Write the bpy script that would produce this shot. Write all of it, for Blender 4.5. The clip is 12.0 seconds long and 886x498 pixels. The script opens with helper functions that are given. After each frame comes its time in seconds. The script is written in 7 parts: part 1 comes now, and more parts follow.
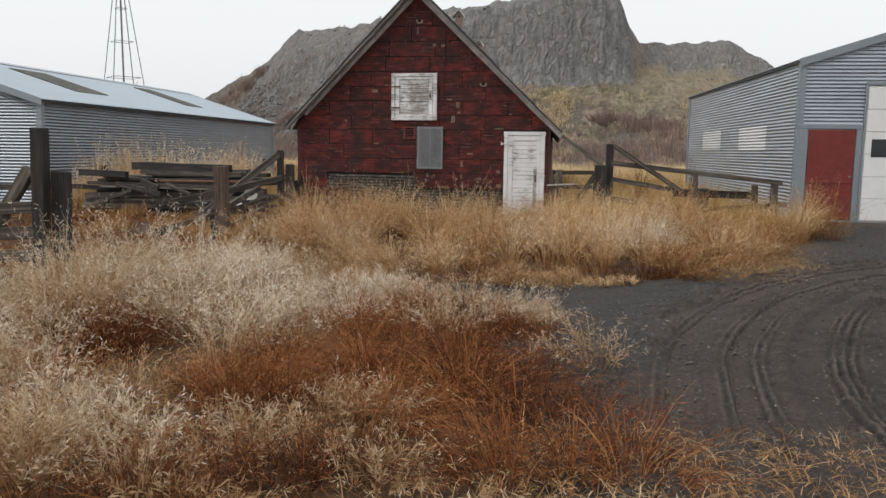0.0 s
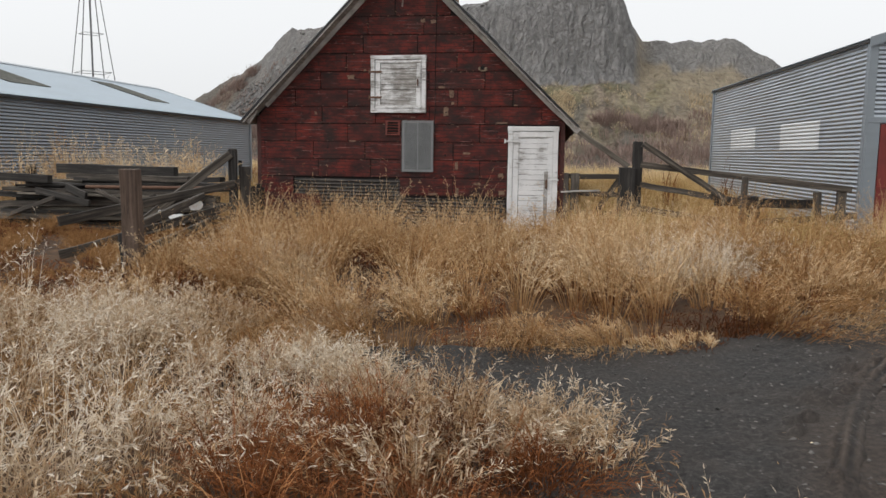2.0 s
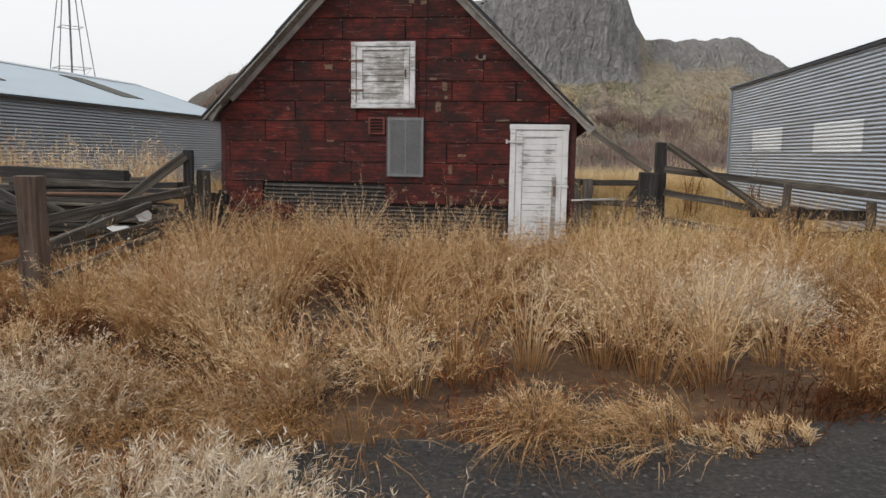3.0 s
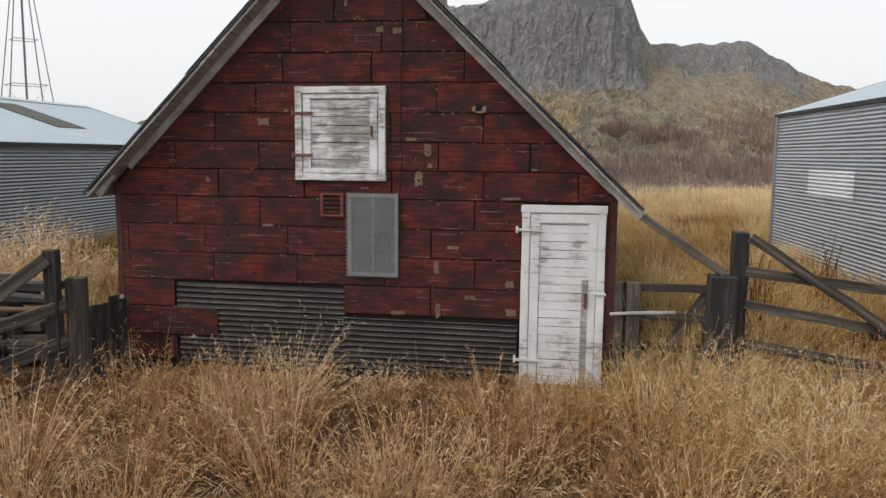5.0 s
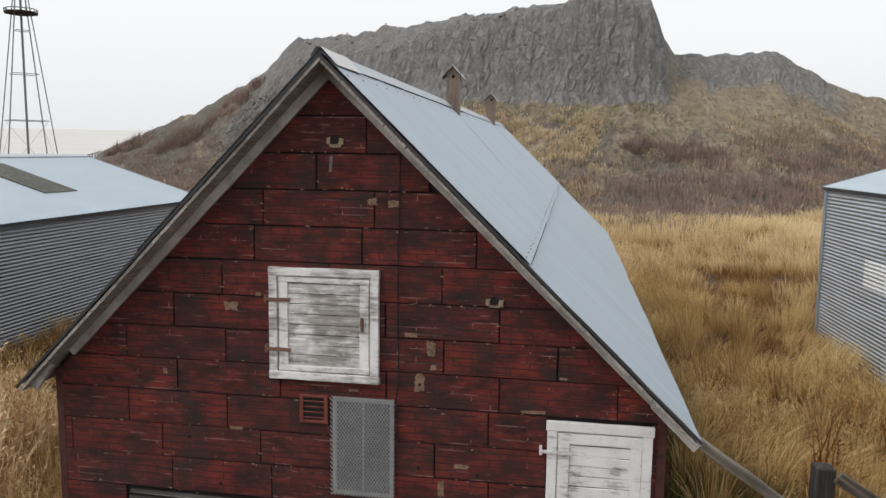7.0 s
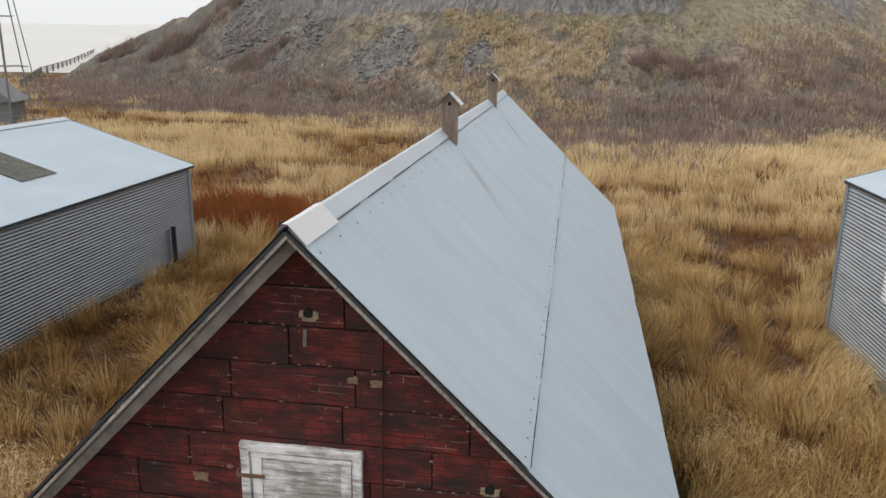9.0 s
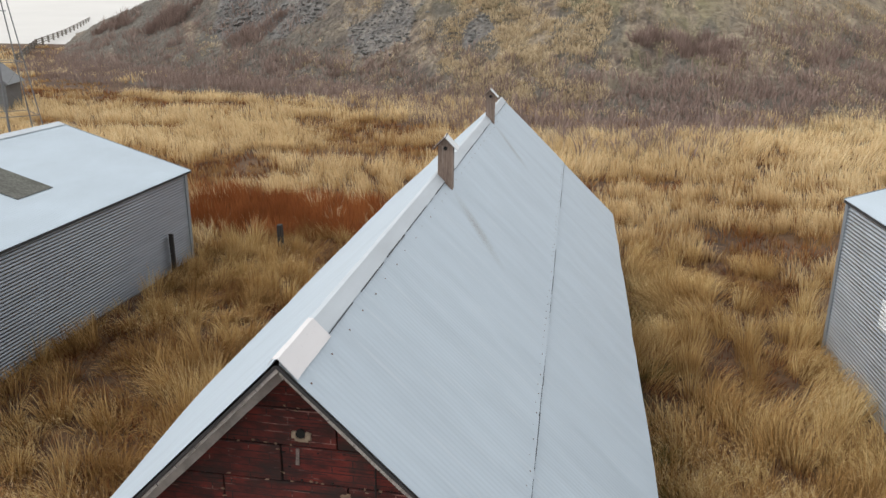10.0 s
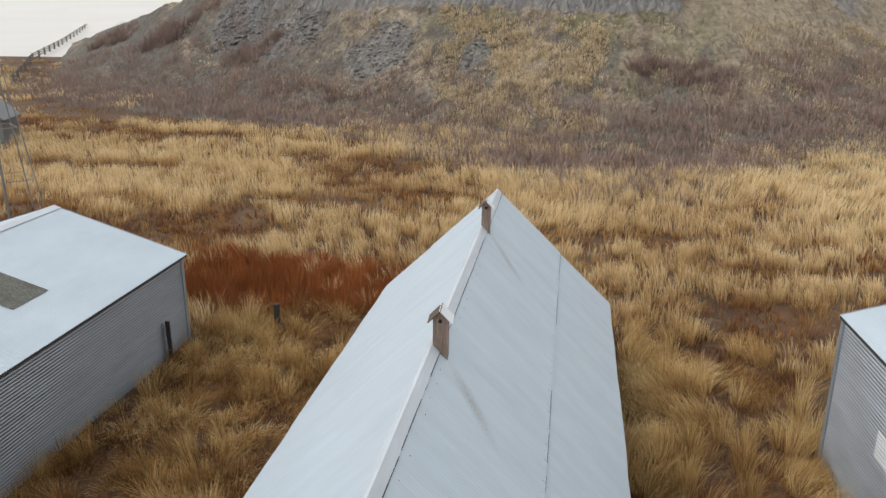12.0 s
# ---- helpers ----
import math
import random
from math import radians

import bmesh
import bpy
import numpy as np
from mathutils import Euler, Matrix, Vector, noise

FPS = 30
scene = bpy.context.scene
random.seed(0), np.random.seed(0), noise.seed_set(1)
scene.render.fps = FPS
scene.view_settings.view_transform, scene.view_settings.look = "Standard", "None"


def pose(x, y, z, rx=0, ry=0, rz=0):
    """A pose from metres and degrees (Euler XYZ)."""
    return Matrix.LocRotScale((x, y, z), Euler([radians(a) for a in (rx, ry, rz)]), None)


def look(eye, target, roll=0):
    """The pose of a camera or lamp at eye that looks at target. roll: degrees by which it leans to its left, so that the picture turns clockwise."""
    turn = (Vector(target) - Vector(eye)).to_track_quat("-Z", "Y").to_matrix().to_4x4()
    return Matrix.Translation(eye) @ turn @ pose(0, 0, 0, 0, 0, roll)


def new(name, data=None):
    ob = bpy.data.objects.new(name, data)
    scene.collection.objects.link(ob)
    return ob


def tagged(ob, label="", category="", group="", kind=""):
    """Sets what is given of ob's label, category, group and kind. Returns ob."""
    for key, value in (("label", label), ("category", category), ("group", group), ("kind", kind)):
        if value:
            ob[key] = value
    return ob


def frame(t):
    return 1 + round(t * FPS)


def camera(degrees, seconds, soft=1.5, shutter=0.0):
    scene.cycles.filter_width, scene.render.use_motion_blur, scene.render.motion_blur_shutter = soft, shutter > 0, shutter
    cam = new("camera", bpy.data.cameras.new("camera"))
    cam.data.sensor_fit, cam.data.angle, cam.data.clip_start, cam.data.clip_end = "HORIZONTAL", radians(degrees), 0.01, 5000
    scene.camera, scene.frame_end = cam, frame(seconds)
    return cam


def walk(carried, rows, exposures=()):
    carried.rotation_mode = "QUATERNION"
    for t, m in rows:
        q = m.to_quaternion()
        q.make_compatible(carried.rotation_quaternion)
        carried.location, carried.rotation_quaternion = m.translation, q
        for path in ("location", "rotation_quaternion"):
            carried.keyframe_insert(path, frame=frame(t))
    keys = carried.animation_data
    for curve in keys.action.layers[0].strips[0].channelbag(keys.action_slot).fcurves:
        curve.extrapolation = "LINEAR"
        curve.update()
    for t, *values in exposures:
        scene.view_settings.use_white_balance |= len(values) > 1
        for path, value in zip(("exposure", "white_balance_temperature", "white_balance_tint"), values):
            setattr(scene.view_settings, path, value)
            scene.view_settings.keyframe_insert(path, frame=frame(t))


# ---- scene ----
cam = camera(60.1, 12.0)
PATH = [
    (0, (1.12, -16.75, 1.564), (0.835, -14.787, 1.311), 0.7),
    (0.5, (1.035, -16.136, 1.534), (0.752, -14.172, 1.283), 0.7),
    (1, (0.954, -15.41, 1.533), (0.673, -13.446, 1.282), 0.7),
    (1.5, (0.894, -14.673, 1.527), (0.613, -12.709, 1.277), 0.8),
    (2, (0.804, -13.731, 1.517), (0.525, -11.766, 1.269), 0.7),
    (2.5, (0.738, -12.83, 1.526), (0.459, -10.865, 1.277), 0.9),
    (4.5, (0.375, -8.884, 2.09), (0.102, -6.918, 1.847), 0.6),
    (5, (0.303, -8.187, 2.522), (0.026, -6.221, 2.277), 0.6),
    (5.5, (0.267, -7.634, 2.945), (-0.025, -5.67, 2.699), 0.6),
    (6, (0.232, -7.164, 3.372), (-0.068, -5.203, 3.122), 0.7),
    (6.5, (0.168, -6.755, 3.816), (-0.134, -4.794, 3.565), 0.8),
    (7, (0.124, -6.399, 4.273), (-0.199, -4.442, 4.019), 0.8),
    (9, (0.005, -5.199, 6.327), (-0.314, -3.294, 5.805), 0.6),
    (9.5, (0.004, -4.996, 6.866), (-0.312, -3.115, 6.265), 0.5),
    (10, (0.002, -4.834, 7.43), (-0.314, -2.954, 6.823), 0.4),
    (10.5, (-0.01, -4.683, 8.016), (-0.325, -2.804, 7.408), 0.3),
    (11, (-0.048, -4.512, 8.652), (-0.361, -2.632, 8.045), 0.3),
    (11.5, (-0.058, -4.319, 9.275), (-0.37, -2.44, 8.666), 0.0),
    (12, (-0.092, -4.062, 9.829), (-0.403, -2.183, 9.217), 0.2),
]
walk(cam, [(t, look(eye, target, roll)) for t, eye, target, roll in PATH],
     exposures=[(0, 0.0), (2.5, 0.02), (5.5, 0.05), (7, 0.05), (9, 0.12), (9.5, 0.2), (10, 0.27), (10.5, 0.2), (12, 0.19)])

# ---------------------------------------------------------------- sky and sun
world = bpy.data.worlds.new("overcast")
scene.world = world
world.use_nodes = True
wn, wl = world.node_tree.nodes, world.node_tree.links
wn.clear()
sky = wn.new("ShaderNodeTexSky")
sky.sky_type = "NISHITA"
sky.sun_disc = False
sky.sun_elevation, sky.sun_rotation = radians(47), radians(-119)
sky.dust_density, sky.air_density = 6.0, 1.0
dull = wn.new("ShaderNodeHueSaturation")
dull.inputs["Saturation"].default_value = 0.12
wl.new(sky.outputs[0], dull.inputs["Color"])
bg_sky = wn.new("ShaderNodeBackground")
bg_sky.inputs["Strength"].default_value = 0.05
wl.new(dull.outputs[0], bg_sky.inputs["Color"])
bg_fog = wn.new("ShaderNodeBackground")
bg_fog.inputs["Color"].default_value = (0.83, 0.845, 0.86, 1)
bg_fog.inputs["Strength"].default_value = 0.92
both = wn.new("ShaderNodeAddShader")
wl.new(bg_sky.outputs[0], both.inputs[0])
wl.new(bg_fog.outputs[0], both.inputs[1])
wout = wn.new("ShaderNodeOutputWorld")
wl.new(both.outputs[0], wout.inputs[0])

sun_data = bpy.data.lights.new("sun", "SUN")
sun_data.energy, sun_data.angle, sun_data.color = 0.7, radians(25), (1.0, 0.96, 0.9)
sun = new("sun", sun_data)
sun.matrix_world = look((-16, -9, 20), (0, 0, 0))


# ---------------------------------------------------------------- helpers of the scene
def tree(name, rough=0.8, metal=0.0):
    m = bpy.data.materials.new(name)
    m.use_nodes = True
    b = m.node_tree.nodes["Principled BSDF"]
    b.inputs["Roughness"].default_value, b.inputs["Metallic"].default_value = rough, metal
    return m, m.node_tree.nodes, m.node_tree.links, b


def noise_node(n, l, scale, detail=4, rough=0.55, vec=None, stretch=None):
    t = n.new("ShaderNodeTexNoise")
    t.inputs["Scale"].default_value, t.inputs["Detail"].default_value, t.inputs["Roughness"].default_value = scale, detail, rough
    if vec is not None:
        if stretch:
            mp = n.new("ShaderNodeMapping")
            mp.inputs["Scale"].default_value = stretch
            l.new(vec, mp.inputs[0])
            vec = mp.outputs[0]
        l.new(vec, t.inputs["Vector"])
    return t.outputs["Fac"]


def ramp(n, l, fac, stops):
    r = n.new("ShaderNodeValToRGB")
    e = r.color_ramp.elements
    while len(e) < len(stops):
        e.new(0.5)
    for k, (p, c) in zip(e, stops):
        k.position, k.color = p, (*c, 1) if len(c) == 3 else c
    l.new(fac, r.inputs[0])
    return r.outputs["Color"]


def grey(n, l, fac, lo, hi):
    r = n.new("ShaderNodeMapRange")
    r.inputs["From Min"].default_value, r.inputs["From Max"].default_value = lo, hi
    l.new(fac, r.inputs[0])
    return r.outputs[0]


def mix(n, l, fac, a, b, how="MIX"):
    x = n.new("ShaderNodeMix")
    x.data_type, x.blend_type = "RGBA", how
    for sock, v in ((x.inputs["Factor"], fac), (x.inputs["A"], a), (x.inputs["B"], b)):
        if isinstance(v, (int, float)):
            sock.default_value = v
        elif isinstance(v, tuple):
            sock.default_value = (*v, 1)
        else:
            l.new(v, sock)
    return x.outputs["Result"]


def bump(n, l, b, height, strength, dist=0.02):
    k = n.new("ShaderNodeBump")
    k.inputs["Strength"].default_value, k.inputs["Distance"].default_value = strength, dist
    l.new(height, k.inputs["Height"])
    l.new(k.outputs[0], b.inputs["Normal"])


def coords(n, which="Object"):
    return n.new("ShaderNodeTexCoord").outputs[which]


def rand_object(n):
    return n.new("ShaderNodeObjectInfo").outputs["Random"]


def part(name, bm, mat, parent, label="", smooth=False):
    """One mesh object out of a bmesh, under a thing or a part, in the thing's own axes."""
    me = bpy.data.meshes.new(name)
    bm.to_mesh(me)
    bm.free()
    return part_of(name, me, mat, parent, label, smooth)


def part_of(name, me, mat, parent, label="", smooth=False):
    if mat is not None and not me.materials:
        me.materials.append(mat)
    if smooth:
        me.shade_smooth()
    ob = new(name, me)
    ob.parent = parent
    if label:
        tagged(ob, label)
    return ob


def thing(name, label, category, group="", kind="", m=None):
    ob = new(name)
    ob.empty_display_size = 0.2
    if m is not None:
        ob.matrix_world = m
    return tagged(ob, label, category, group, kind)


def box(bm, x0, x1, y0, y1, z0, z1, m=None):
    """A cuboid between two corners, placed by m."""
    c = Vector(((x0 + x1) / 2, (y0 + y1) / 2, (z0 + z1) / 2))
    made = bmesh.ops.create_cube(bm, size=1, matrix=Matrix.Translation(c) @ Matrix.Diagonal((x1 - x0, y1 - y0, z1 - z0, 1)))
    if m is not None:
        bmesh.ops.transform(bm, matrix=m, verts=made["verts"])
    return made["verts"]


def rough_box(x0, x1, y0, y1, z0, z1, bev=0.008, wob=0.0, seed=0, cuts=0, m=None):
    """A timber: bevelled, and a little crooked along its length."""
    bm = bmesh.new()
    box(bm, x0, x1, y0, y1, z0, z1)
    if cuts:
        span = (x1 - x0, y1 - y0, z1 - z0)
        ax = span.index(max(span))
        edges = [e for e in bm.edges if abs((e.verts[0].co - e.verts[1].co)[ax]) > 0.5 * span[ax]]
        bmesh.ops.subdivide_edges(bm, edges=edges, cuts=cuts, use_grid_fill=True)
    if bev:
        bmesh.ops.bevel(bm, geom=list(bm.edges), offset=bev, segments=1, affect="EDGES", clamp_overlap=True)
    if wob:
        rnd = random.Random(seed)
        off = Vector((rnd.random() * 50, rnd.random() * 50, rnd.random() * 50))
        for v in bm.verts:
            v.co += noise.noise_vector(v.co * 2.2 + off) * wob + noise.noise_vector(v.co * 9 + off) * wob * 0.35
    if m is not None:
        bm.transform(m)
    return bm


def beam(p, q, w, t, up=(0, 0, 1), **kw):
    """A timber of width w (across up) and thickness t from p to q."""
    p, q = Vector(p), Vector(q)
    d = (q - p)
    x = d.normalized()
    s = Vector(up).cross(x).normalized()
    u = x.cross(s)
    m = Matrix((x, s, u)).transposed().to_4x4()
    m.translation = p
    return rough_box(0, d.length, -t / 2, t / 2, -w / 2, w / 2, m=m, **kw)


def tri_mesh(name, verts, tris, mat, tone=None):
    me = bpy.data.meshes.new(name)
    me.vertices.add(len(verts))
    me.vertices.foreach_set("co", np.ascontiguousarray(verts, dtype=np.float32).ravel())
    me.loops.add(3 * len(tris))
    me.loops.foreach_set("vertex_index", np.ascontiguousarray(tris, dtype=np.int32).ravel())
    me.polygons.add(len(tris))
    me.polygons.foreach_set("loop_start", np.arange(0, 3 * len(tris), 3, dtype=np.int32))
    me.materials.append(mat)
    if tone is not None:
        at = me.attributes.new("tone", "FLOAT", "POINT")
        at.data.foreach_set("value", np.ascontiguousarray(tone, dtype=np.float32))
    me.update(calc_edges=True)
    me.validate()
    return me


def grid_mesh(name, X, Y, Z, mat, smooth=True, attrs=None):
    """A sheet over a grid of places."""
    r, c = X.shape
    v = np.stack([X, Y, Z], -1).reshape(-1, 3)
    i = np.arange(r * c).reshape(r, c)
    a, b, d, e = i[:-1, :-1].ravel(), i[:-1, 1:].ravel(), i[1:, 1:].ravel(), i[1:, :-1].ravel()
    me = tri_mesh(name, v, np.concatenate([np.stack([a, b, d], 1), np.stack([a, d, e], 1)]), mat)
    for key, val in (attrs or {}).items():
        at = me.attributes.new(key, "FLOAT", "POINT")
        at.data.foreach_set("value", np.ascontiguousarray(val, dtype=np.float32).ravel())
    if smooth:
        me.shade_smooth()
    return me


def lattice(seed, n=256):
    return np.random.RandomState(seed).rand(n, n)


LAT = lattice(11)


def vnoise(x, y):
    """Smooth value noise over the plane, 0 to 1."""
    xi, yi = np.floor(x).astype(int), np.floor(y).astype(int)
    fx, fy = x - xi, y - yi
    fx, fy = fx * fx * (3 - 2 * fx), fy * fy * (3 - 2 * fy)
    g = lambda a, b: LAT[a % 256, b % 256]
    return (g(xi, yi) * (1 - fx) + g(xi + 1, yi) * fx) * (1 - fy) + (g(xi, yi + 1) * (1 - fx) + g(xi + 1, yi + 1) * fx) * fy


def fbm(x, y, octaves=4, gain=0.5):
    tot, amp, norm = 0, 1.0, 0
    for k in range(octaves):
        tot = tot + amp * vnoise(x * 2 ** k + 17.3 * k, y * 2 ** k + 5.1 * k)
        norm += amp
        amp *= gain
    return tot / norm


def smooth(a, b, x):
    t = np.clip((x - a) / (b - a), 0, 1)
    return t * t * (3 - 2 * t)


# ---------------------------------------------------------------- materials
def wood_material(name, dark, mid, light, scale=1.0, rough=0.85, stretch=(1, 1, 0.06), strength=0.35):
    m, n, l, b = tree(name, rough)
    co = coords(n)
    r = n.new("ShaderNodeVectorMath")
    r.operation = "ADD"
    l.new(co, r.inputs[0])
    l.new(rand_object(n), r.inputs[1])
    g = noise_node(n, l, 34 * scale, 5, 0.65, r.outputs[0], stretch)
    big = noise_node(n, l, 2.5 * scale, 3, 0.5, r.outputs[0])
    c = ramp(n, l, g, [(0.28, dark), (0.5, mid), (0.72, light)])
    c2 = mix(n, l, grey(n, l, big, 0.35, 0.7), c, mix(n, l, 0.55, c, dark))
    blot = noise_node(n, l, 8 * scale, 6, 0.75, r.outputs[0], tuple(min(1, k * 4) for k in stretch))
    c2 = mix(n, l, grey(n, l, blot, 0.52, 0.68), c2, mix(n, l, 0.75, c2, dark))
    c2 = mix(n, l, grey(n, l, blot, 0.44, 0.30), c2, mix(n, l, 0.5, c2, light))
    l.new(c2, b.inputs["Base Color"])
    bump(n, l, b, g, strength, 0.01)
    return m


WOOD_GREY = wood_material("weathered_grey_timber", (0.018, 0.015, 0.013), (0.075, 0.063, 0.052), (0.20, 0.175, 0.148), 0.8, stretch=(1, 1, 0.035), strength=0.6)
WOOD_GREY_X = wood_material("weathered_grey_board", (0.016, 0.013, 0.011), (0.075, 0.062, 0.050), (0.22, 0.19, 0.155), 0.8, stretch=(0.035, 1, 1), strength=0.6)
WOOD_SOFT = wood_material("silver_grey_pole", (0.05, 0.042, 0.034), (0.16, 0.138, 0.112), (0.31, 0.28, 0.235), 0.8, stretch=(0.035, 1, 1), strength=0.6)
WOOD_DARK = wood_material("dark_old_timber", (0.008, 0.007, 0.007), (0.026, 0.023, 0.021), (0.085, 0.078, 0.07), 0.8, stretch=(1, 1, 0.035), strength=0.6)
WOOD_BROWN = wood_material("brown_old_timber", (0.03, 0.019, 0.014), (0.095, 0.062, 0.045), (0.21, 0.155, 0.12), 0.8, stretch=(1, 1, 0.035), strength=0.6)
WOOD_SOFFIT = wood_material("grey_soffit_board", (0.17, 0.155, 0.14), (0.33, 0.305, 0.28), (0.48, 0.455, 0.42), stretch=(1, 0.1, 1))
WOOD_PALE = wood_material("pale_frieze_board", (0.25, 0.235, 0.22), (0.46, 0.44, 0.415), (0.60, 0.58, 0.55), stretch=(0.12, 1, 0.12), strength=0.2)


def white_paint(name, lo, hi, dirt=0.5):
    """White paint, worn down to the grey boards in streaks, flaked in small chips and stained."""
    m, n, l, b = tree(name, 0.65)
    co = coords(n)
    g = noise_node(n, l, 20, 6, 0.7, co, (0.22, 1, 1.5))
    big = noise_node(n, l, 3.0, 4, 0.6, co)
    fine = noise_node(n, l, 62, 5, 0.75, co, (0.3, 1, 1))
    wood = ramp(n, l, noise_node(n, l, 40, 4, 0.6, co, (0.08, 1, 1)), [(0.3, (0.15, 0.135, 0.12)), (0.7, (0.38, 0.36, 0.335))])
    s = n.new("ShaderNodeMath")
    s.operation = "ADD"
    l.new(g, s.inputs[0])
    l.new(big, s.inputs[1])
    paint = ramp(n, l, big, [(0.3, (0.60, 0.60, 0.60)), (0.7, (0.79, 0.79, 0.79))])
    c = mix(n, l, grey(n, l, s.outputs[0], lo, hi), wood, paint)
    c = mix(n, l, grey(n, l, fine, 0.60, 0.66), c, mix(n, l, 0.7, c, wood))
    stain = noise_node(n, l, 6, 6, 0.8, co, (0.6, 1, 0.6))
    c = mix(n, l, grey(n, l, stain, 0.58, 0.72), c, mix(n, l, dirt, c, (0.22, 0.18, 0.14)))
    l.new(c, b.inputs["Base Color"])
    bump(n, l, b, g, 0.4, 0.006)
    return m


WHITE = white_paint("flaking_white_paint", 0.80, 1.03)
WHITE_B = white_paint("thin_greyed_white_paint", 0.94, 1.22, 0.35)
WHITE_W = white_paint("mostly_bare_white_paint", 1.0, 1.3)
WHITE_D = white_paint("worn_white_door_paint", 0.76, 0.94, 0.3)


def panel_material():
    """Felt siding pressed to look like brick courses: worn red with dark joints, bald tan spots and stains."""
    m, n, l, b = tree("red_felt_siding", 0.9)
    co = coords(n, "Object")
    sep = n.new("ShaderNodeSeparateXYZ")
    l.new(co, sep.inputs[0])
    flat = n.new("ShaderNodeCombineXYZ")
    l.new(sep.outputs["X"], flat.inputs[0])
    l.new(sep.outputs["Z"], flat.inputs[1])
    off = n.new("ShaderNodeVectorMath")
    off.operation = "ADD"
    l.new(flat.outputs[0], off.inputs[0])
    l.new(rand_object(n), off.inputs[1])
    br = n.new("ShaderNodeTexBrick")
    br.inputs["Scale"].default_value = 1.0
    br.inputs["Brick Width"].default_value, br.inputs["Row Height"].default_value = 0.33, 0.064
    br.inputs["Mortar Size"].default_value, br.inputs["Mortar Smooth"].default_value = 0.006, 0.6
    br.inputs["Color1"].default_value, br.inputs["Color2"].default_value = (1, 1, 1, 1), (0, 0, 0, 1)
    br.inputs["Mortar"].default_value = (0.5, 0.5, 0.5, 1)
    l.new(flat.outputs[0], br.inputs["Vector"])
    n1 = noise_node(n, l, 7, 5, 0.65, off.outputs[0], (0.5, 1, 1))
    n2 = noise_node(n, l, 55, 4, 0.7, off.outputs[0], (0.35, 1, 1))
    n3 = noise_node(n, l, 1.3, 4, 0.6, flat.outputs[0])
    red = ramp(n, l, n1, [(0.30, (0.010, 0.004, 0.004)), (0.42, (0.060, 0.008, 0.006)), (0.56, (0.15, 0.017, 0.011)), (0.8, (0.23, 0.032, 0.018))])
    red = mix(n, l, grey(n, l, br.outputs["Color"], -0.6, 1.4), mix(n, l, 0.30, red, (0.03, 0.008, 0.006)), red)
    aged = n.new("ShaderNodeMath")
    aged.operation = "MULTIPLY"
    aged.inputs[1].default_value = 0.6
    l.new(grey(n, l, rand_object(n), 0.45, 1.0), aged.inputs[0])
    red = mix(n, l, aged.outputs[0], red, mix(n, l, 0.6, red, (0.035, 0.014, 0.012)))
    red = mix(n, l, grey(n, l, n3, 0.48, 0.72), red, mix(n, l, 0.55, red, (0.012, 0.009, 0.009)))
    red = mix(n, l, grey(n, l, n2, 0.55, 0.8), red, (0.03, 0.014, 0.012))
    joint = n.new("ShaderNodeMath")
    joint.operation = "MULTIPLY"
    l.new(grey(n, l, n1, 0.25, 0.6), joint.inputs[1])
    l.new(br.outputs["Fac"], joint.inputs[0])
    red = mix(n, l, joint.outputs[0], red, (0.012, 0.008, 0.008))
    scuff = n.new("ShaderNodeMath")
    scuff.operation = "MULTIPLY"
    l.new(br.outputs["Fac"], scuff.inputs[0])
    l.new(grey(n, l, noise_node(n, l, 5.5, 5, 0.7, off.outputs[0], (0.35, 1.6, 1)), 0.54, 0.62), scuff.inputs[1])
    red = mix(n, l, scuff.outputs[0], red, (0.24, 0.12, 0.10))
    bald = noise_node(n, l, 4.1, 6, 0.72, off.outputs[0], (0.6, 1, 1))
    red = mix(n, l, grey(n, l, bald, 0.70, 0.72), red, (0.19, 0.125, 0.085))
    chips = noise_node(n, l, 46, 5, 0.75, off.outputs[0], (0.3, 1, 1.6))
    red = mix(n, l, grey(n, l, chips, 0.715, 0.74), red, (0.27, 0.17, 0.13))
    smear = noise_node(n, l, 3.2, 6, 0.75, flat.outputs[0], (0.8, 1, 1))
    red = mix(n, l, grey(n, l, smear, 0.47, 0.64), red, mix(n, l, 0.8, red, (0.018, 0.014, 0.012)))
    score = noise_node(n, l, 24, 5, 0.7, off.outputs[0], (0.07, 1.7, 1))
    red = mix(n, l, grey(n, l, score, 0.56, 0.66), red, (0.012, 0.008, 0.008))
    pale = noise_node(n, l, 21, 4, 0.7, flat.outputs[0], (0.09, 2.2, 1))
    red = mix(n, l, grey(n, l, pale, 0.70, 0.78), red, (0.17, 0.085, 0.07))
    l.new(red, b.inputs["Base Color"])
    bump(n, l, b, n2, 0.3, 0.006)
    return m


PANEL = panel_material()


def zinc(name, base, rough, spread=0.12, metal=0.55, streak=(0.4, 0.4, 3)):
    m, n, l, b = tree(name, rough, metal)
    co = coords(n)
    a = noise_node(n, l, 1.6, 5, 0.6, co, streak)
    f = noise_node(n, l, 26, 4, 0.7, co)
    lo, hi = tuple(c * (1 - spread) for c in base), tuple(min(1, c * (1 + spread)) for c in base)
    c = ramp(n, l, a, [(0.3, lo), (0.7, hi)])
    c = mix(n, l, grey(n, l, f, 0.62, 0.85), c, tuple(x * 0.72 for x in base))
    l.new(c, b.inputs["Base Color"])
    l.new(ramp(n, l, a, [(0.3, (rough - 0.06,) * 3), (0.7, (rough + 0.1,) * 3)]), b.inputs["Roughness"])
    bump(n, l, b, f, 0.06, 0.004)
    return m


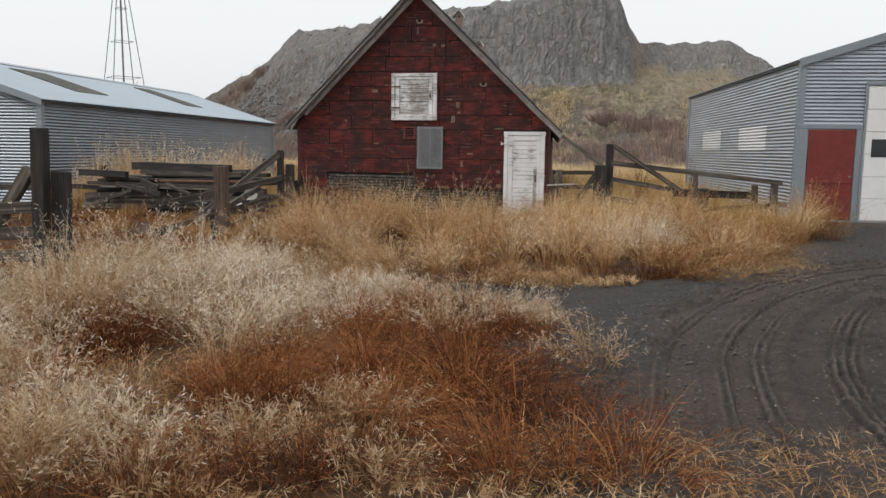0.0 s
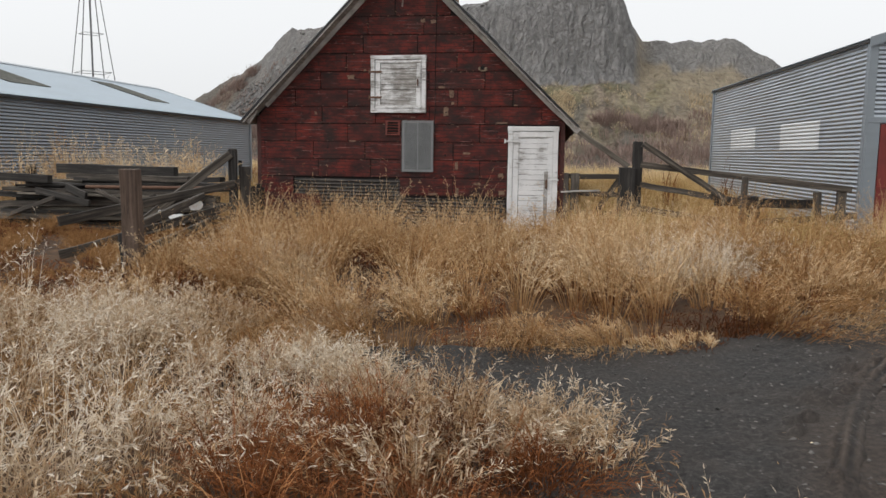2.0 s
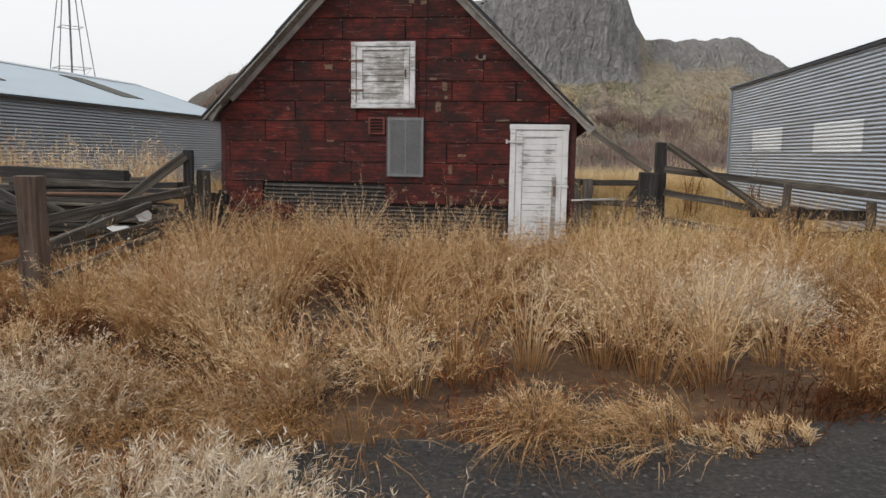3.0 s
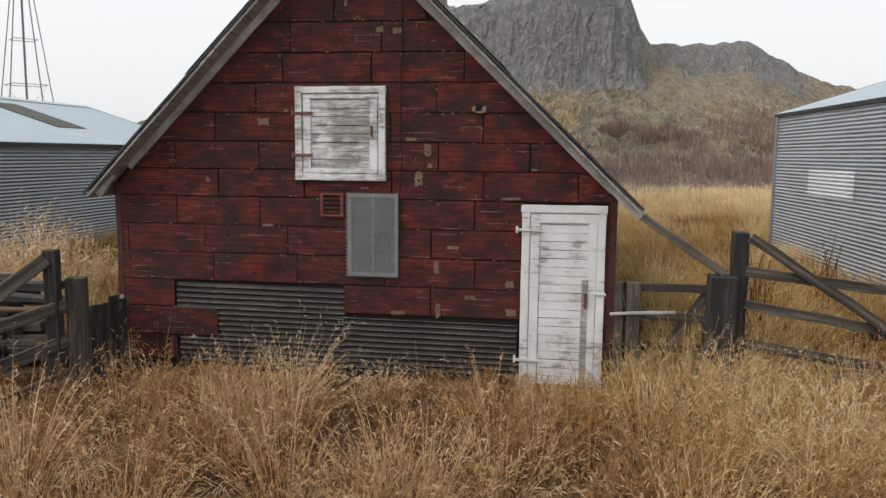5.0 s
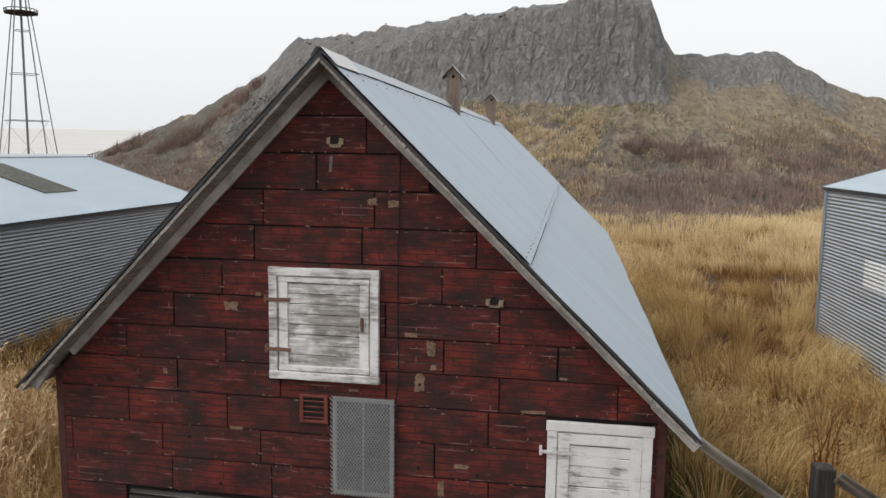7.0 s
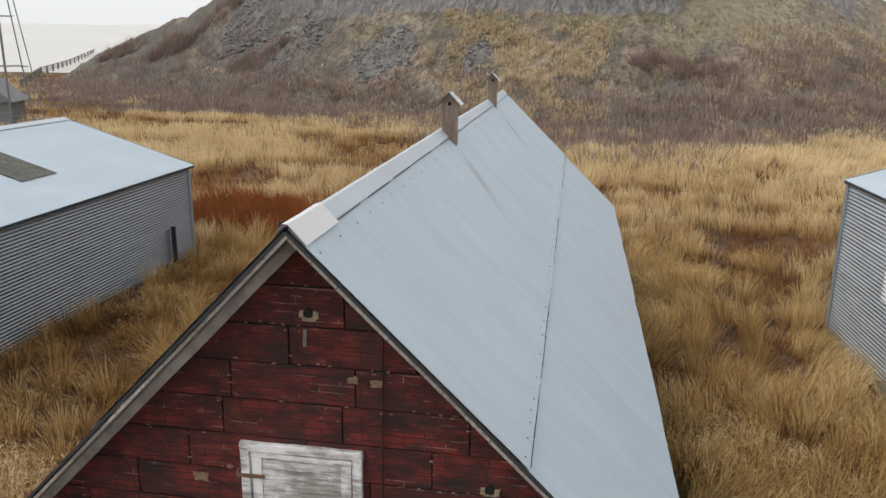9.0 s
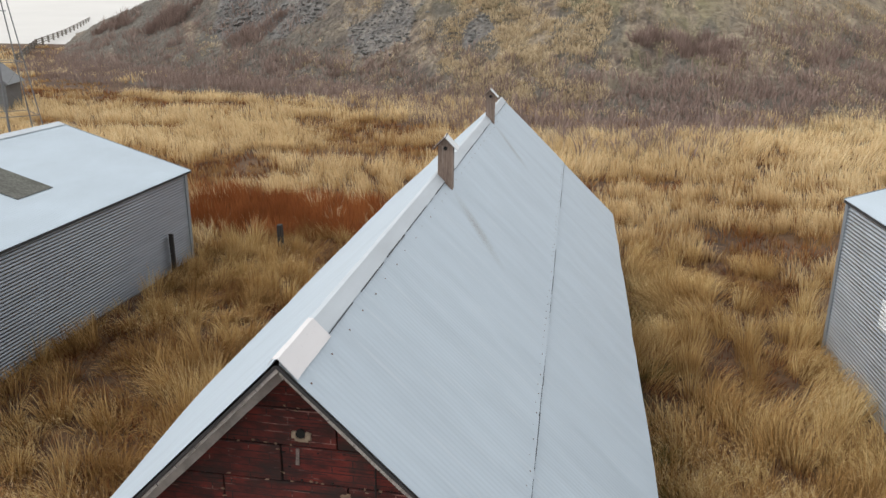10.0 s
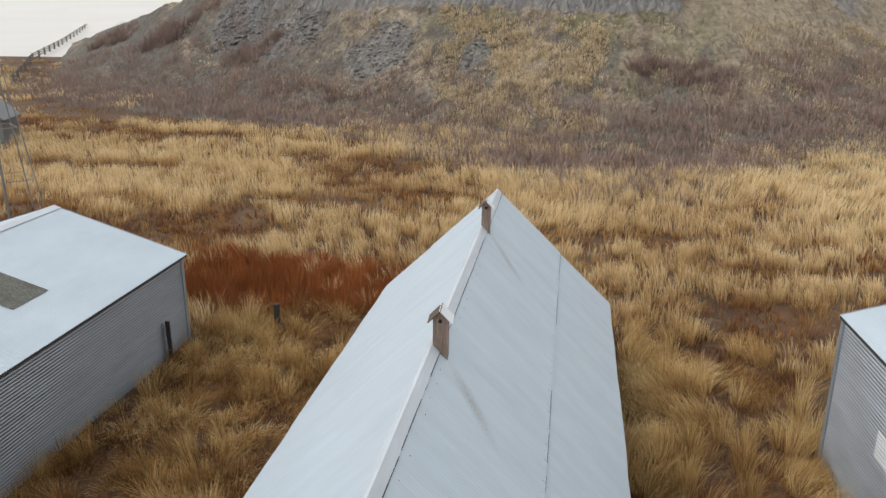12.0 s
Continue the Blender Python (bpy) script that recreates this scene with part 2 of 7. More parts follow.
ZINC_ROOF = zinc("pale_galvanised_roof", (0.40, 0.46, 0.51), 0.55, 0.07, 0.12)


def streaked_roof():
    """The barn's metal, with brown smears beside the birdhouses and dirt along the ridge."""
    m, n, l, b = tree("streaked_barn_roof", 0.55, 0.12)
    co = coords(n)
    a = noise_node(n, l, 1.5, 5, 0.6, co, (0.5, 2.0, 0.5))
    f = noise_node(n, l, 26, 4, 0.7, co)
    c = ramp(n, l, a, [(0.3, (0.375, 0.43, 0.48)), (0.7, (0.425, 0.49, 0.545))])
    streak = noise_node(n, l, 9, 4, 0.6, co, (0.12, 1.6, 0.12))
    c = mix(n, l, grey(n, l, streak, 0.56, 0.8), c, (0.455, 0.505, 0.545))
    c = mix(n, l, grey(n, l, f, 0.66, 0.85), c, (0.33, 0.36, 0.38))
    for x0, y0 in ((-1.52, 5.75), (-1.60, 12.1)):
        mp = n.new("ShaderNodeMapping")
        mp.vector_type = "TEXTURE"
        mp.inputs["Location"].default_value = (x0 + 0.28, y0 - 0.22, 4.4)
        mp.inputs["Rotation"].default_value = (0, 0, radians(-52))
        mp.inputs["Scale"].default_value = (0.75, 0.16, 2.0)
        l.new(co, mp.inputs[0])
        g = n.new("ShaderNodeTexGradient")
        g.gradient_type = "SPHERICAL"
        l.new(mp.outputs[0], g.inputs[0])
        k = n.new("ShaderNodeMath")
        k.operation = "MULTIPLY"
        l.new(g.outputs["Fac"], k.inputs[0])
        l.new(grey(n, l, f, 0.25, 0.75), k.inputs[1])
        c = mix(n, l, k.outputs[0], c, (0.2, 0.175, 0.155))
    l.new(c, b.inputs["Base Color"])
    bump(n, l, b, f, 0.06, 0.004)
    return m


ZINC_BARN = streaked_roof()
ZINC_CAP = zinc("ridge_cap_metal", (0.45, 0.485, 0.515), 0.5, 0.1, 0.12)
ZINC_PATCH = zinc("new_white_flashing", (0.62, 0.60, 0.60), 0.5, 0.05, 0.0)
ZINC_WALL = zinc("galvanised_wall_sheet", (0.255, 0.278, 0.305), 0.42, 0.16, 0.8)
ZINC_WALL_B = zinc("bright_galvanised_wall_sheet", (0.44, 0.478, 0.52), 0.40, 0.14, 0.8)


def worn_sheet():
    """Tarred roofing sheet, worn in patches and pale along its crests."""
    m, n, l, b = tree("worn_tarred_sheet", 0.7, 0.15)
    co = coords(n)
    at = n.new("ShaderNodeAttribute")
    at.attribute_name = "crest"
    a = noise_node(n, l, 2.2, 6, 0.72, co, (0.5, 1, 1.4))
    f = noise_node(n, l, 30, 5, 0.7, co, (0.3, 1, 1))
    c = ramp(n, l, a, [(0.3, (0.010, 0.009, 0.008)), (0.55, (0.030, 0.025, 0.021)), (0.75, (0.075, 0.064, 0.055))])
    k = n.new("ShaderNodeMath")
    k.operation = "MULTIPLY"
    l.new(grey(n, l, at.outputs["Fac"], 0.7, 1.0), k.inputs[0])
    l.new(grey(n, l, f, 0.30, 0.55), k.inputs[1])
    k2 = n.new("ShaderNodeMath")
    k2.operation = "MULTIPLY"
    l.new(k.outputs[0], k2.inputs[0])
    l.new(grey(n, l, a, 0.28, 0.52), k2.inputs[1])
    c = mix(n, l, k2.outputs[0], c, (0.25, 0.23, 0.21))
    blot = noise_node(n, l, 4.5, 6, 0.75, co)
    c = mix(n, l, grey(n, l, blot, 0.62, 0.74), c, mix(n, l, 0.5, c, (0.26, 0.24, 0.22)))
    l.new(c, b.inputs["Base Color"])
    bump(n, l, b, f, 0.2, 0.004)
    return m


TAR_SHEET = worn_sheet()
STEEL = zinc("grey_steel_lattice", (0.20, 0.205, 0.21), 0.6, 0.2, 0.5)
FIBRE = zinc("white_translucent_sheet", (0.66, 0.68, 0.69), 0.38, 0.08, 0.35)
SKYL = wood_material("grimy_skylight_sheet", (0.06, 0.06, 0.05), (0.12, 0.12, 0.105), (0.2, 0.2, 0.18), stretch=(0.3, 1, 1))
RUST = zinc("rusty_iron", (0.16, 0.09, 0.06), 0.8, 0.4, 0.3)


def flat(name, c, rough=0.6, spread=0.15, scale=6):
    m, n, l, b = tree(name, rough)
    co = coords(n)
    f = noise_node(n, l, scale, 5, 0.65, co)
    l.new(ramp(n, l, f, [(0.3, tuple(x * (1 - spread) for x in c)), (0.7, tuple(min(1, x * (1 + spread)) for x in c))]), b.inputs["Base Color"])
    bump(n, l, b, f, 0.15, 0.004)
    return m


RED_DOOR = flat("red_painted_door", (0.17, 0.022, 0.016), 0.5, 0.2, 5)
WHITE_DOOR = flat("white_sectional_door", (0.76, 0.76, 0.75), 0.45, 0.04, 3)
GLASS = flat("dark_window_glass", (0.02, 0.024, 0.026), 0.08, 0.1, 2)
GREY_TRIM = zinc("grey_metal_trim", (0.25, 0.28, 0.305), 0.5, 0.08, 0.3)
DARK_TRIM = flat("dark_eave_edge", (0.03, 0.03, 0.032), 0.7)
VENT_RED = flat("red_painted_vent", (0.15, 0.035, 0.025), 0.6, 0.25, 12)
HOLE = flat("dark_opening", (0.006, 0.006, 0.006), 0.9)
SCREEN = flat("grey_expanded_metal", (0.33, 0.34, 0.345), 0.55, 0.12, 8)
SCREEN_BACK = flat("pale_dusty_pane", (0.12, 0.125, 0.13), 0.4, 0.25, 4)
TAN = flat("bare_tan_fibreboard", (0.175, 0.115, 0.078), 0.9, 0.5, 22)


def plant(name, cols, trans=0.35, patch=0.55):
    """Dry stems: the tone of each plant, and broad patches over the ground."""
    m, n, l, b = tree(name, 0.85)
    at = n.new("ShaderNodeAttribute")
    at.attribute_name = "tone"
    big = noise_node(n, l, patch, 3, 0.5, coords(n))
    s = n.new("ShaderNodeMath")
    s.operation = "MULTIPLY_ADD"
    s.inputs[1].default_value = 0.6
    l.new(at.outputs["Fac"], s.inputs[0])
    sc = n.new("ShaderNodeMath")
    sc.operation = "MULTIPLY"
    sc.inputs[1].default_value = 0.4
    l.new(big, sc.inputs[0])
    l.new(sc.outputs[0], s.inputs[2])
    c = ramp(n, l, s.outputs[0], [(i / (len(cols) - 1) * 0.8 + 0.1, k) for i, k in enumerate(cols)])
    l.new(c, b.inputs["Base Color"])
    b.inputs["Specular IOR Level"].default_value = 0.15
    t = n.new("ShaderNodeBsdfTranslucent")
    l.new(c, t.inputs["Color"])
    mx = n.new("ShaderNodeMixShader")
    mx.inputs[0].default_value = trans
    l.new(b.outputs[0], mx.inputs[1])
    l.new(t.outputs[0], mx.inputs[2])
    l.new(mx.outputs[0], n["Material Output"].inputs[0])
    return m


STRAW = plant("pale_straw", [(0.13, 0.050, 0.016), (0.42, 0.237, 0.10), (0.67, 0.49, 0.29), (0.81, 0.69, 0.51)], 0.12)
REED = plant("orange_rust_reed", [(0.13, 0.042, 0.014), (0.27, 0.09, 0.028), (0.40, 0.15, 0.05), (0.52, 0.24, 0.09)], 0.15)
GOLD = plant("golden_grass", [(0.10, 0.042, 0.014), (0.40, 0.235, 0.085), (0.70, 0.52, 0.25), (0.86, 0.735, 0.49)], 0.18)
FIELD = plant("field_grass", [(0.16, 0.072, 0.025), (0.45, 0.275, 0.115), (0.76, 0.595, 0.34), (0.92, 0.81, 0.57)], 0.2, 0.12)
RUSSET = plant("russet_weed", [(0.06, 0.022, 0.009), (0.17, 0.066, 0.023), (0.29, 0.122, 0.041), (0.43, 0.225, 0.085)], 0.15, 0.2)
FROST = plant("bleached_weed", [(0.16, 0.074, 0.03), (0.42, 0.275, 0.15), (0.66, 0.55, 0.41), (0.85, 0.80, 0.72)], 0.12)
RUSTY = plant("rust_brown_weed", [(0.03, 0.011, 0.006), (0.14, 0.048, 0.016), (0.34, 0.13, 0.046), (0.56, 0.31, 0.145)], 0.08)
OLIVE = plant("olive_dead_grass", [(0.045, 0.042, 0.014), (0.12, 0.105, 0.032), (0.26, 0.215, 0.075), (0.46, 0.37, 0.16)], 0.2)
YELLOW = plant("olive_yellow_grass", [(0.09, 0.065, 0.018), (0.26, 0.195, 0.055), (0.47, 0.375, 0.13), (0.68, 0.57, 0.29)], 0.2)
# slope brush and bunch grass, paled to carry the haze of distance
SHRUB = plant("brown_twigs", [(0.17, 0.12, 0.102), (0.27, 0.195, 0.165), (0.37, 0.285, 0.24), (0.48, 0.395, 0.335)], 0.1)
BUNCH = plant("tan_bunch_grass", [(0.17, 0.122, 0.075), (0.40, 0.308, 0.195), (0.61, 0.495, 0.33), (0.75, 0.635, 0.455)], 0.2)


def ground_material():
    m, n, l, b = tree("dry_soil_and_litter", 0.95)
    co = coords(n)
    a = noise_node(n, l, 0.35, 5, 0.6, co)
    f = noise_node(n, l, 14, 5, 0.7, co)
    c = ramp(n, l, f, [(0.3, (0.018, 0.010, 0.006)), (0.55, (0.055, 0.028, 0.013)), (0.78, (0.13, 0.075, 0.034))])
    c = mix(n, l, grey(n, l, a, 0.4, 0.65), c, mix(n, l, 0.4, c, (0.19, 0.10, 0.04)))
    mid = noise_node(n, l, 2.6, 6, 0.72, co)
    c = mix(n, l, grey(n, l, mid, 0.5, 0.62), c, mix(n, l, grey(n, l, f, 0.3, 0.7), (0.06, 0.028, 0.012), (0.19, 0.105, 0.045)))
    l.new(c, b.inputs["Base Color"])
    bump(n, l, b, f, 0.6, 0.05)
    return m


GROUND = ground_material()


def dirt_material():
    """Dark gravelly soil: wet mud where wheels went, with pale grit."""
    m, n, l, b = tree("dark_gravel_soil", 0.9)
    co = coords(n)
    at = n.new("ShaderNodeAttribute")
    at.attribute_name = "wet"
    a = noise_node(n, l, 1.1, 5, 0.62, co)
    f = noise_node(n, l, 30, 7, 0.82, co)
    v = n.new("ShaderNodeTexVoronoi")
    v.inputs["Scale"].default_value = 26
    l.new(co, v.inputs["Vector"])
    grit = ramp(n, l, f, [(0.36, (0.007, 0.0065, 0.006)), (0.53, (0.033, 0.030, 0.028)), (0.70, (0.12, 0.110, 0.101))])
    mud = ramp(n, l, f, [(0.3, (0.008, 0.007, 0.0065)), (0.6, (0.02, 0.017, 0.015)), (0.85, (0.05, 0.042, 0.036))])
    worn = n.new("ShaderNodeAttribute")
    worn.attribute_name = "worn"
    dry = ramp(n, l, f, [(0.36, (0.016, 0.011, 0.008)), (0.54, (0.060, 0.043, 0.033)), (0.72, (0.15, 0.11, 0.086))])
    c = mix(n, l, worn.outputs["Fac"], grit, dry)
    c = mix(n, l, at.outputs["Fac"], c, mud)
    brown = mix(n, l, grey(n, l, f, 0.3, 0.8), (0.045, 0.034, 0.027), (0.10, 0.078, 0.062))
    c = mix(n, l, grey(n, l, a, 0.45, 0.72), c, mix(n, l, 0.55, c, brown))
    sel = n.new("ShaderNodeMath")
    sel.operation = "LESS_THAN"
    sel.inputs[1].default_value = 0.06
    sep = n.new("ShaderNodeSeparateColor")
    l.new(v.outputs["Color"], sep.inputs[0])
    l.new(sep.outputs[0], sel.inputs[0])
    near = n.new("ShaderNodeMath")
    near.operation = "LESS_THAN"
    near.inputs[1].default_value = 0.3
    l.new(v.outputs["Distance"], near.inputs[0])
    both_ = n.new("ShaderNodeMath")
    both_.operation = "MULTIPLY"
    l.new(sel.outputs[0], both_.inputs[0])
    l.new(near.outputs[0], both_.inputs[1])
    c = mix(n, l, both_.outputs[0], c, (0.16, 0.148, 0.135))

    def attr(name):
        q = n.new("ShaderNodeAttribute")
        q.attribute_name = name
        return q.outputs["Fac"]

    def calc(op, a, b2=None):
        q = n.new("ShaderNodeMath")
        q.operation = op
        for sock, val in zip(q.inputs, (a, b2)):
            if val is None:
                continue
            if isinstance(val, (int, float)):
                sock.default_value = val
            else:
                l.new(val, sock)
        return q.outputs[0]

    across, along, band = attr("across"), attr("along"), attr("band")
    wob_ = calc("MULTIPLY", a, 0.8)
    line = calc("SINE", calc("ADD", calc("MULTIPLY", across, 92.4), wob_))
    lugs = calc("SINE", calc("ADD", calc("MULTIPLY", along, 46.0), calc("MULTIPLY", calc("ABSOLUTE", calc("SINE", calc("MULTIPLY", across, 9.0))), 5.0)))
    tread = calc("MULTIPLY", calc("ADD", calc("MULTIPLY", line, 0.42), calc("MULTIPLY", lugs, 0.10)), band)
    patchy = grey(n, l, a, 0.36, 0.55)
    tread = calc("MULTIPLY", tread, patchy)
    # grooves of the tread coloured dark, its ridges pale
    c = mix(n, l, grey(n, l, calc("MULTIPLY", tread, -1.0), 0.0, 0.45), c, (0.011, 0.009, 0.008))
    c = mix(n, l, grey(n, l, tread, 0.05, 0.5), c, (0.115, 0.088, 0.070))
    l.new(c, b.inputs["Base Color"])
    clod = noise_node(n, l, 11, 6, 0.75, co)
    high = calc("ADD", calc("MULTIPLY", f, 0.5), calc("ADD", clod, calc("MULTIPLY", tread, 0.9)))
    bump(n, l, b, high, 0.9, 0.035)
    return m


DIRT = dirt_material()


def hill_material():
    """Grey basalt where it is steep, dry bunch grass and brush where it is not; the colours are paled for haze."""
    m, n, l, b = tree("basalt_hillside", 0.95)
    co = coords(n)
    at = n.new("ShaderNodeAttribute")
    at.attribute_name = "rock"
    mossy = n.new("ShaderNodeAttribute")
    mossy.attribute_name = "moss"
    brush = n.new("ShaderNodeAttribute")
    brush.attribute_name = "brush"
    f = noise_node(n, l, 1.1, 7, 0.68, co)
    g = noise_node(n, l, 0.42, 5, 0.65, co, (1, 0.5, 1))
    col = noise_node(n, l, 1.1, 7, 0.74, co, (1.3, 0.6, 0.7))
    # rock tones raised to put distance haze into the base colour
    rock = ramp(n, l, col, [(0.3, (0.145, 0.14, 0.137)), (0.5, (0.245, 0.238, 0.232)), (0.72, (0.37, 0.36, 0.35))])
    vo = n.new("ShaderNodeTexVoronoi")
    vo.feature = "DISTANCE_TO_EDGE"
    vo.inputs["Scale"].default_value = 0.75
    vm = n.new("ShaderNodeMapping")
    vm.inputs["Scale"].default_value = (1.9, 1.0, 0.34)
    wv = n.new("ShaderNodeVectorMath")
    wv.operation = "MULTIPLY_ADD"
    nz = n.new("ShaderNodeTexNoise")
    nz.inputs["Scale"].default_value, nz.inputs["Detail"].default_value = 0.8, 4
    l.new(co, nz.inputs["Vector"])
    l.new(nz.outputs["Color"], wv.inputs[0])
    wv.inputs[1].default_value = (1.6, 1.6, 1.6)
    l.new(co, wv.inputs[2])
    l.new(wv.outputs[0], vm.inputs[0])
    l.new(vm.outputs[0], vo.inputs["Vector"])
    rock = mix(n, l, grey(n, l, vo.outputs["Distance"], 0.0, 0.12), mix(n, l, 0.34, rock, (0.06, 0.057, 0.055)), rock)
    rock = mix(n, l, grey(n, l, f, 0.35, 0.7), mix(n, l, 0.4, rock, (0.15, 0.148, 0.145)), rock)
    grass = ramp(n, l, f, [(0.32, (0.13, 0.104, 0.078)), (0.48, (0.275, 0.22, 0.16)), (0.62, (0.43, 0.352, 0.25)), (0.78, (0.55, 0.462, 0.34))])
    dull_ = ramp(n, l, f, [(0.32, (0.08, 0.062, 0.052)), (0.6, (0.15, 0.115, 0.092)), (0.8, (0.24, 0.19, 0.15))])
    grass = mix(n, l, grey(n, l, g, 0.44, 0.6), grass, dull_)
    green = ramp(n, l, f, [(0.3, (0.075, 0.07, 0.03)), (0.7, (0.21, 0.20, 0.08))])
    tan = n.new("ShaderNodeAttribute")
    tan.attribute_name = "tan"
    grass = mix(n, l, tan.outputs["Fac"], grass, ramp(n, l, f, [(0.3, (0.20, 0.16, 0.11)), (0.55, (0.315, 0.26, 0.18)), (0.8, (0.42, 0.355, 0.255))]))
    grass = mix(n, l, mossy.outputs["Fac"], grass, green)
    scrub = ramp(n, l, f, [(0.3, (0.085, 0.078, 0.066)), (0.55, (0.145, 0.13, 0.108)), (0.8, (0.23, 0.205, 0.168))])
    grass = mix(n, l, brush.outputs["Fac"], grass, scrub)
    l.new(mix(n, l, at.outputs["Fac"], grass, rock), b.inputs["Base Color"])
    craggy = n.new("ShaderNodeMath")
    craggy.operation = "MULTIPLY_ADD"
    craggy.inputs[1].default_value = 1.6
    l.new(vo.outputs["Distance"], craggy.inputs[0])
    l.new(f, craggy.inputs[2])
    bump(n, l, b, craggy.outputs[0], 0.9, 0.8)
    return m


HILL = hill_material()


# ---------------------------------------------------------------- ground, track, hills
def land(x, y):
    """Height of the ground: nearly level, rising a little to the tin shed beside the track."""
    z = 0.10 * (fbm(x * 0.22 + 40, y * 0.22 + 40, 3) - 0.5)
    z = z + 0.16 * smooth(4.5, 7.5, x) * smooth(-5.5, -0.5, y) * (1 - smooth(14, 22, y))
    return z


def axis(lo, hi, fine_lo, fine_hi, step, grow=1.14):
    out = list(np.arange(fine_lo, fine_hi + 1e-6, step))
    s, p = step, out[-1]
    while p < hi:
        s *= grow
        p = min(hi, p + s)
        out.append(p)
    s, p, pre = step, fine_lo, []
    while p > lo:
        s *= grow
        p = max(lo, p - s)
        pre.append(p)
    return np.array(pre[::-1] + out)


# the yard: dark gravel with ruts that bend round a point to the east
CX, CY, RR = 10.96, -13.0, 9.16


def yard_edge(y):
    """Where the grass stops and the bare yard begins."""
    return np.interp(y, [-20, -14.5, -13.3, -12.3, -11.4, -10.3, -9.4, -8.9, -8.5, -8.15, -7.8, -7.4, -6.9, -5.0, -3.2, -2.6, -0.5, 0.6],
                     [2.6, 2.3, 1.95, 1.8, 1.6, 1.25, 0.75, -0.7, -1.3, -0.9, 1.6, 2.7, 3.5, 4.3, 5.2, 6.2, 6.8, 7.0])


def yard_inside(X, Y):
    """How far inside the yard's worn outer margin a place lies."""
    return np.minimum.reduce([X + 2.6, 13.6 - X, Y + 17.2, 0.75 - Y]) - 1.6 * (fbm(X * 0.5 + 60, Y * 0.5, 3) - 0.3) * (Y < -2)


gx, gy = axis(-1800, 1800, -14, 12, 0.3), axis(-1500, 2500, -20, 20, 0.3)
GX, GY = np.meshgrid(gx, gy)
under_track = smooth(0.15, 0.8, yard_inside(GX, GY)) * smooth(-1.1, -0.6, GX - yard_edge(GY))
ground_mesh = grid_mesh("ground", GX, GY, land(GX, GY) - 0.16 * under_track, GROUND)
tagged(new("ground", ground_mesh), "dry soil strewn with straw litter, level farmyard and field", "ground", kind="structure")


def yard_level(X, Y):
    """The yard's surface between the ruts; it dips under the soil where the grass stands."""
    wetness = smooth(0.35, -1.6, np.hypot(X - CX, Y - CY) - RR) * smooth(0.5, 0.62, fbm(X * 0.8, Y * 0.8, 3))
    e = X - yard_edge(Y) + 0.3 * (fbm(X * 2, Y * 2, 3) - 0.5)
    z = land(X, Y) + 0.03 + (fbm(X * 9, Y * 9, 3) - 0.5) * (0.03 + 0.05 * wetness) + 0.012 * (vnoise(X * 30, Y * 30) - 0.5)
    worn = smooth(0.45, 0.05, np.hypot(X - CX, Y - CY) - RR) * (0.6 + 0.4 * smooth(0.35, 0.6, fbm(X * 1.1 + 3, Y * 1.1, 3)))
    return z - 0.35 * np.maximum(smooth(-0.55, -1.2, e), smooth(0.45, -0.1, yard_inside(X, Y))), 0.6 * wetness, worn


dx, dy = np.arange(-2.6, 13.6, 0.11), np.arange(-17.2, 0.75, 0.11)
DX, DY = np.meshgrid(dx, dy)
DZ, wet, worn = yard_level(DX, DY)
for sl in ((slice(None), -1), (-1, slice(None)), (0, slice(None)), (slice(None), 0)):
    DZ[sl] -= 0.3
none = np.zeros_like(DZ)
tagged(new("track", grid_mesh("track", DX, DY, DZ, DIRT, attrs={"wet": wet, "worn": worn, "across": none, "along": none, "band": none})), "dark gravelly farm yard strewn with grit", "dirt yard", kind="structure")

# the wheel ruts, as a strip bent round that point
dd1, an1 = np.arange(-3.9, 0.95, 0.0213), np.arange(radians(78), radians(214), 0.0085)
dd, AN = np.meshgrid(dd1, an1)
ANG = AN * RR
RX2, RY2 = CX + (RR + dd) * np.cos(AN), CY + (RR + dd) * np.sin(AN)
base_z, wet, worn = yard_level(RX2, RY2)
line = dd + (fbm(ANG * 0.25, dd * 0.3 + 9, 3) - 0.5) * 0.34
rut = np.zeros_like(dd)
for c, w, deep in ((-0.10, 0.10, 0.05), (-0.50, 0.08, 0.042), (-0.98, 0.11, 0.05), (-1.75, 0.10, 0.048), (-2.2, 0.11, 0.045), (-3.2, 0.18, 0.025)):
    k = np.exp(-((line - c) / w) ** 2)
    rim = np.exp(-((np.abs(line - c) - 1.6 * w) / (0.5 * w)) ** 2)
    rut += -deep * k + 0.5 * deep * rim * (0.4 + 1.2 * fbm(RX2 * 3, RY2 * 3, 2))
    wet = np.maximum(wet, k * 0.8 + 0.15 * rim)
bands = np.zeros_like(dd)
for c0, c1 in ((-0.20, 0.10), (-0.66, -0.36), (-1.30, -0.98), (-1.92, -1.62), (-2.5, -2.2)):
    band = smooth(c0 - 0.10, c0 + 0.04, line) * (1 - smooth(c1 - 0.04, c1 + 0.10, line))
    fade = smooth(0.36, 0.54, fbm(ANG * 0.5 + 7, line * 1.2 + c0 * 9, 3))
    bands = np.maximum(bands, band * (0.4 + 0.6 * fade))
    wet = np.maximum(wet, 0.25 * band * fade)
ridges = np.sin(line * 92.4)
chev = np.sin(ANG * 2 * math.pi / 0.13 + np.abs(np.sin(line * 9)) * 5)
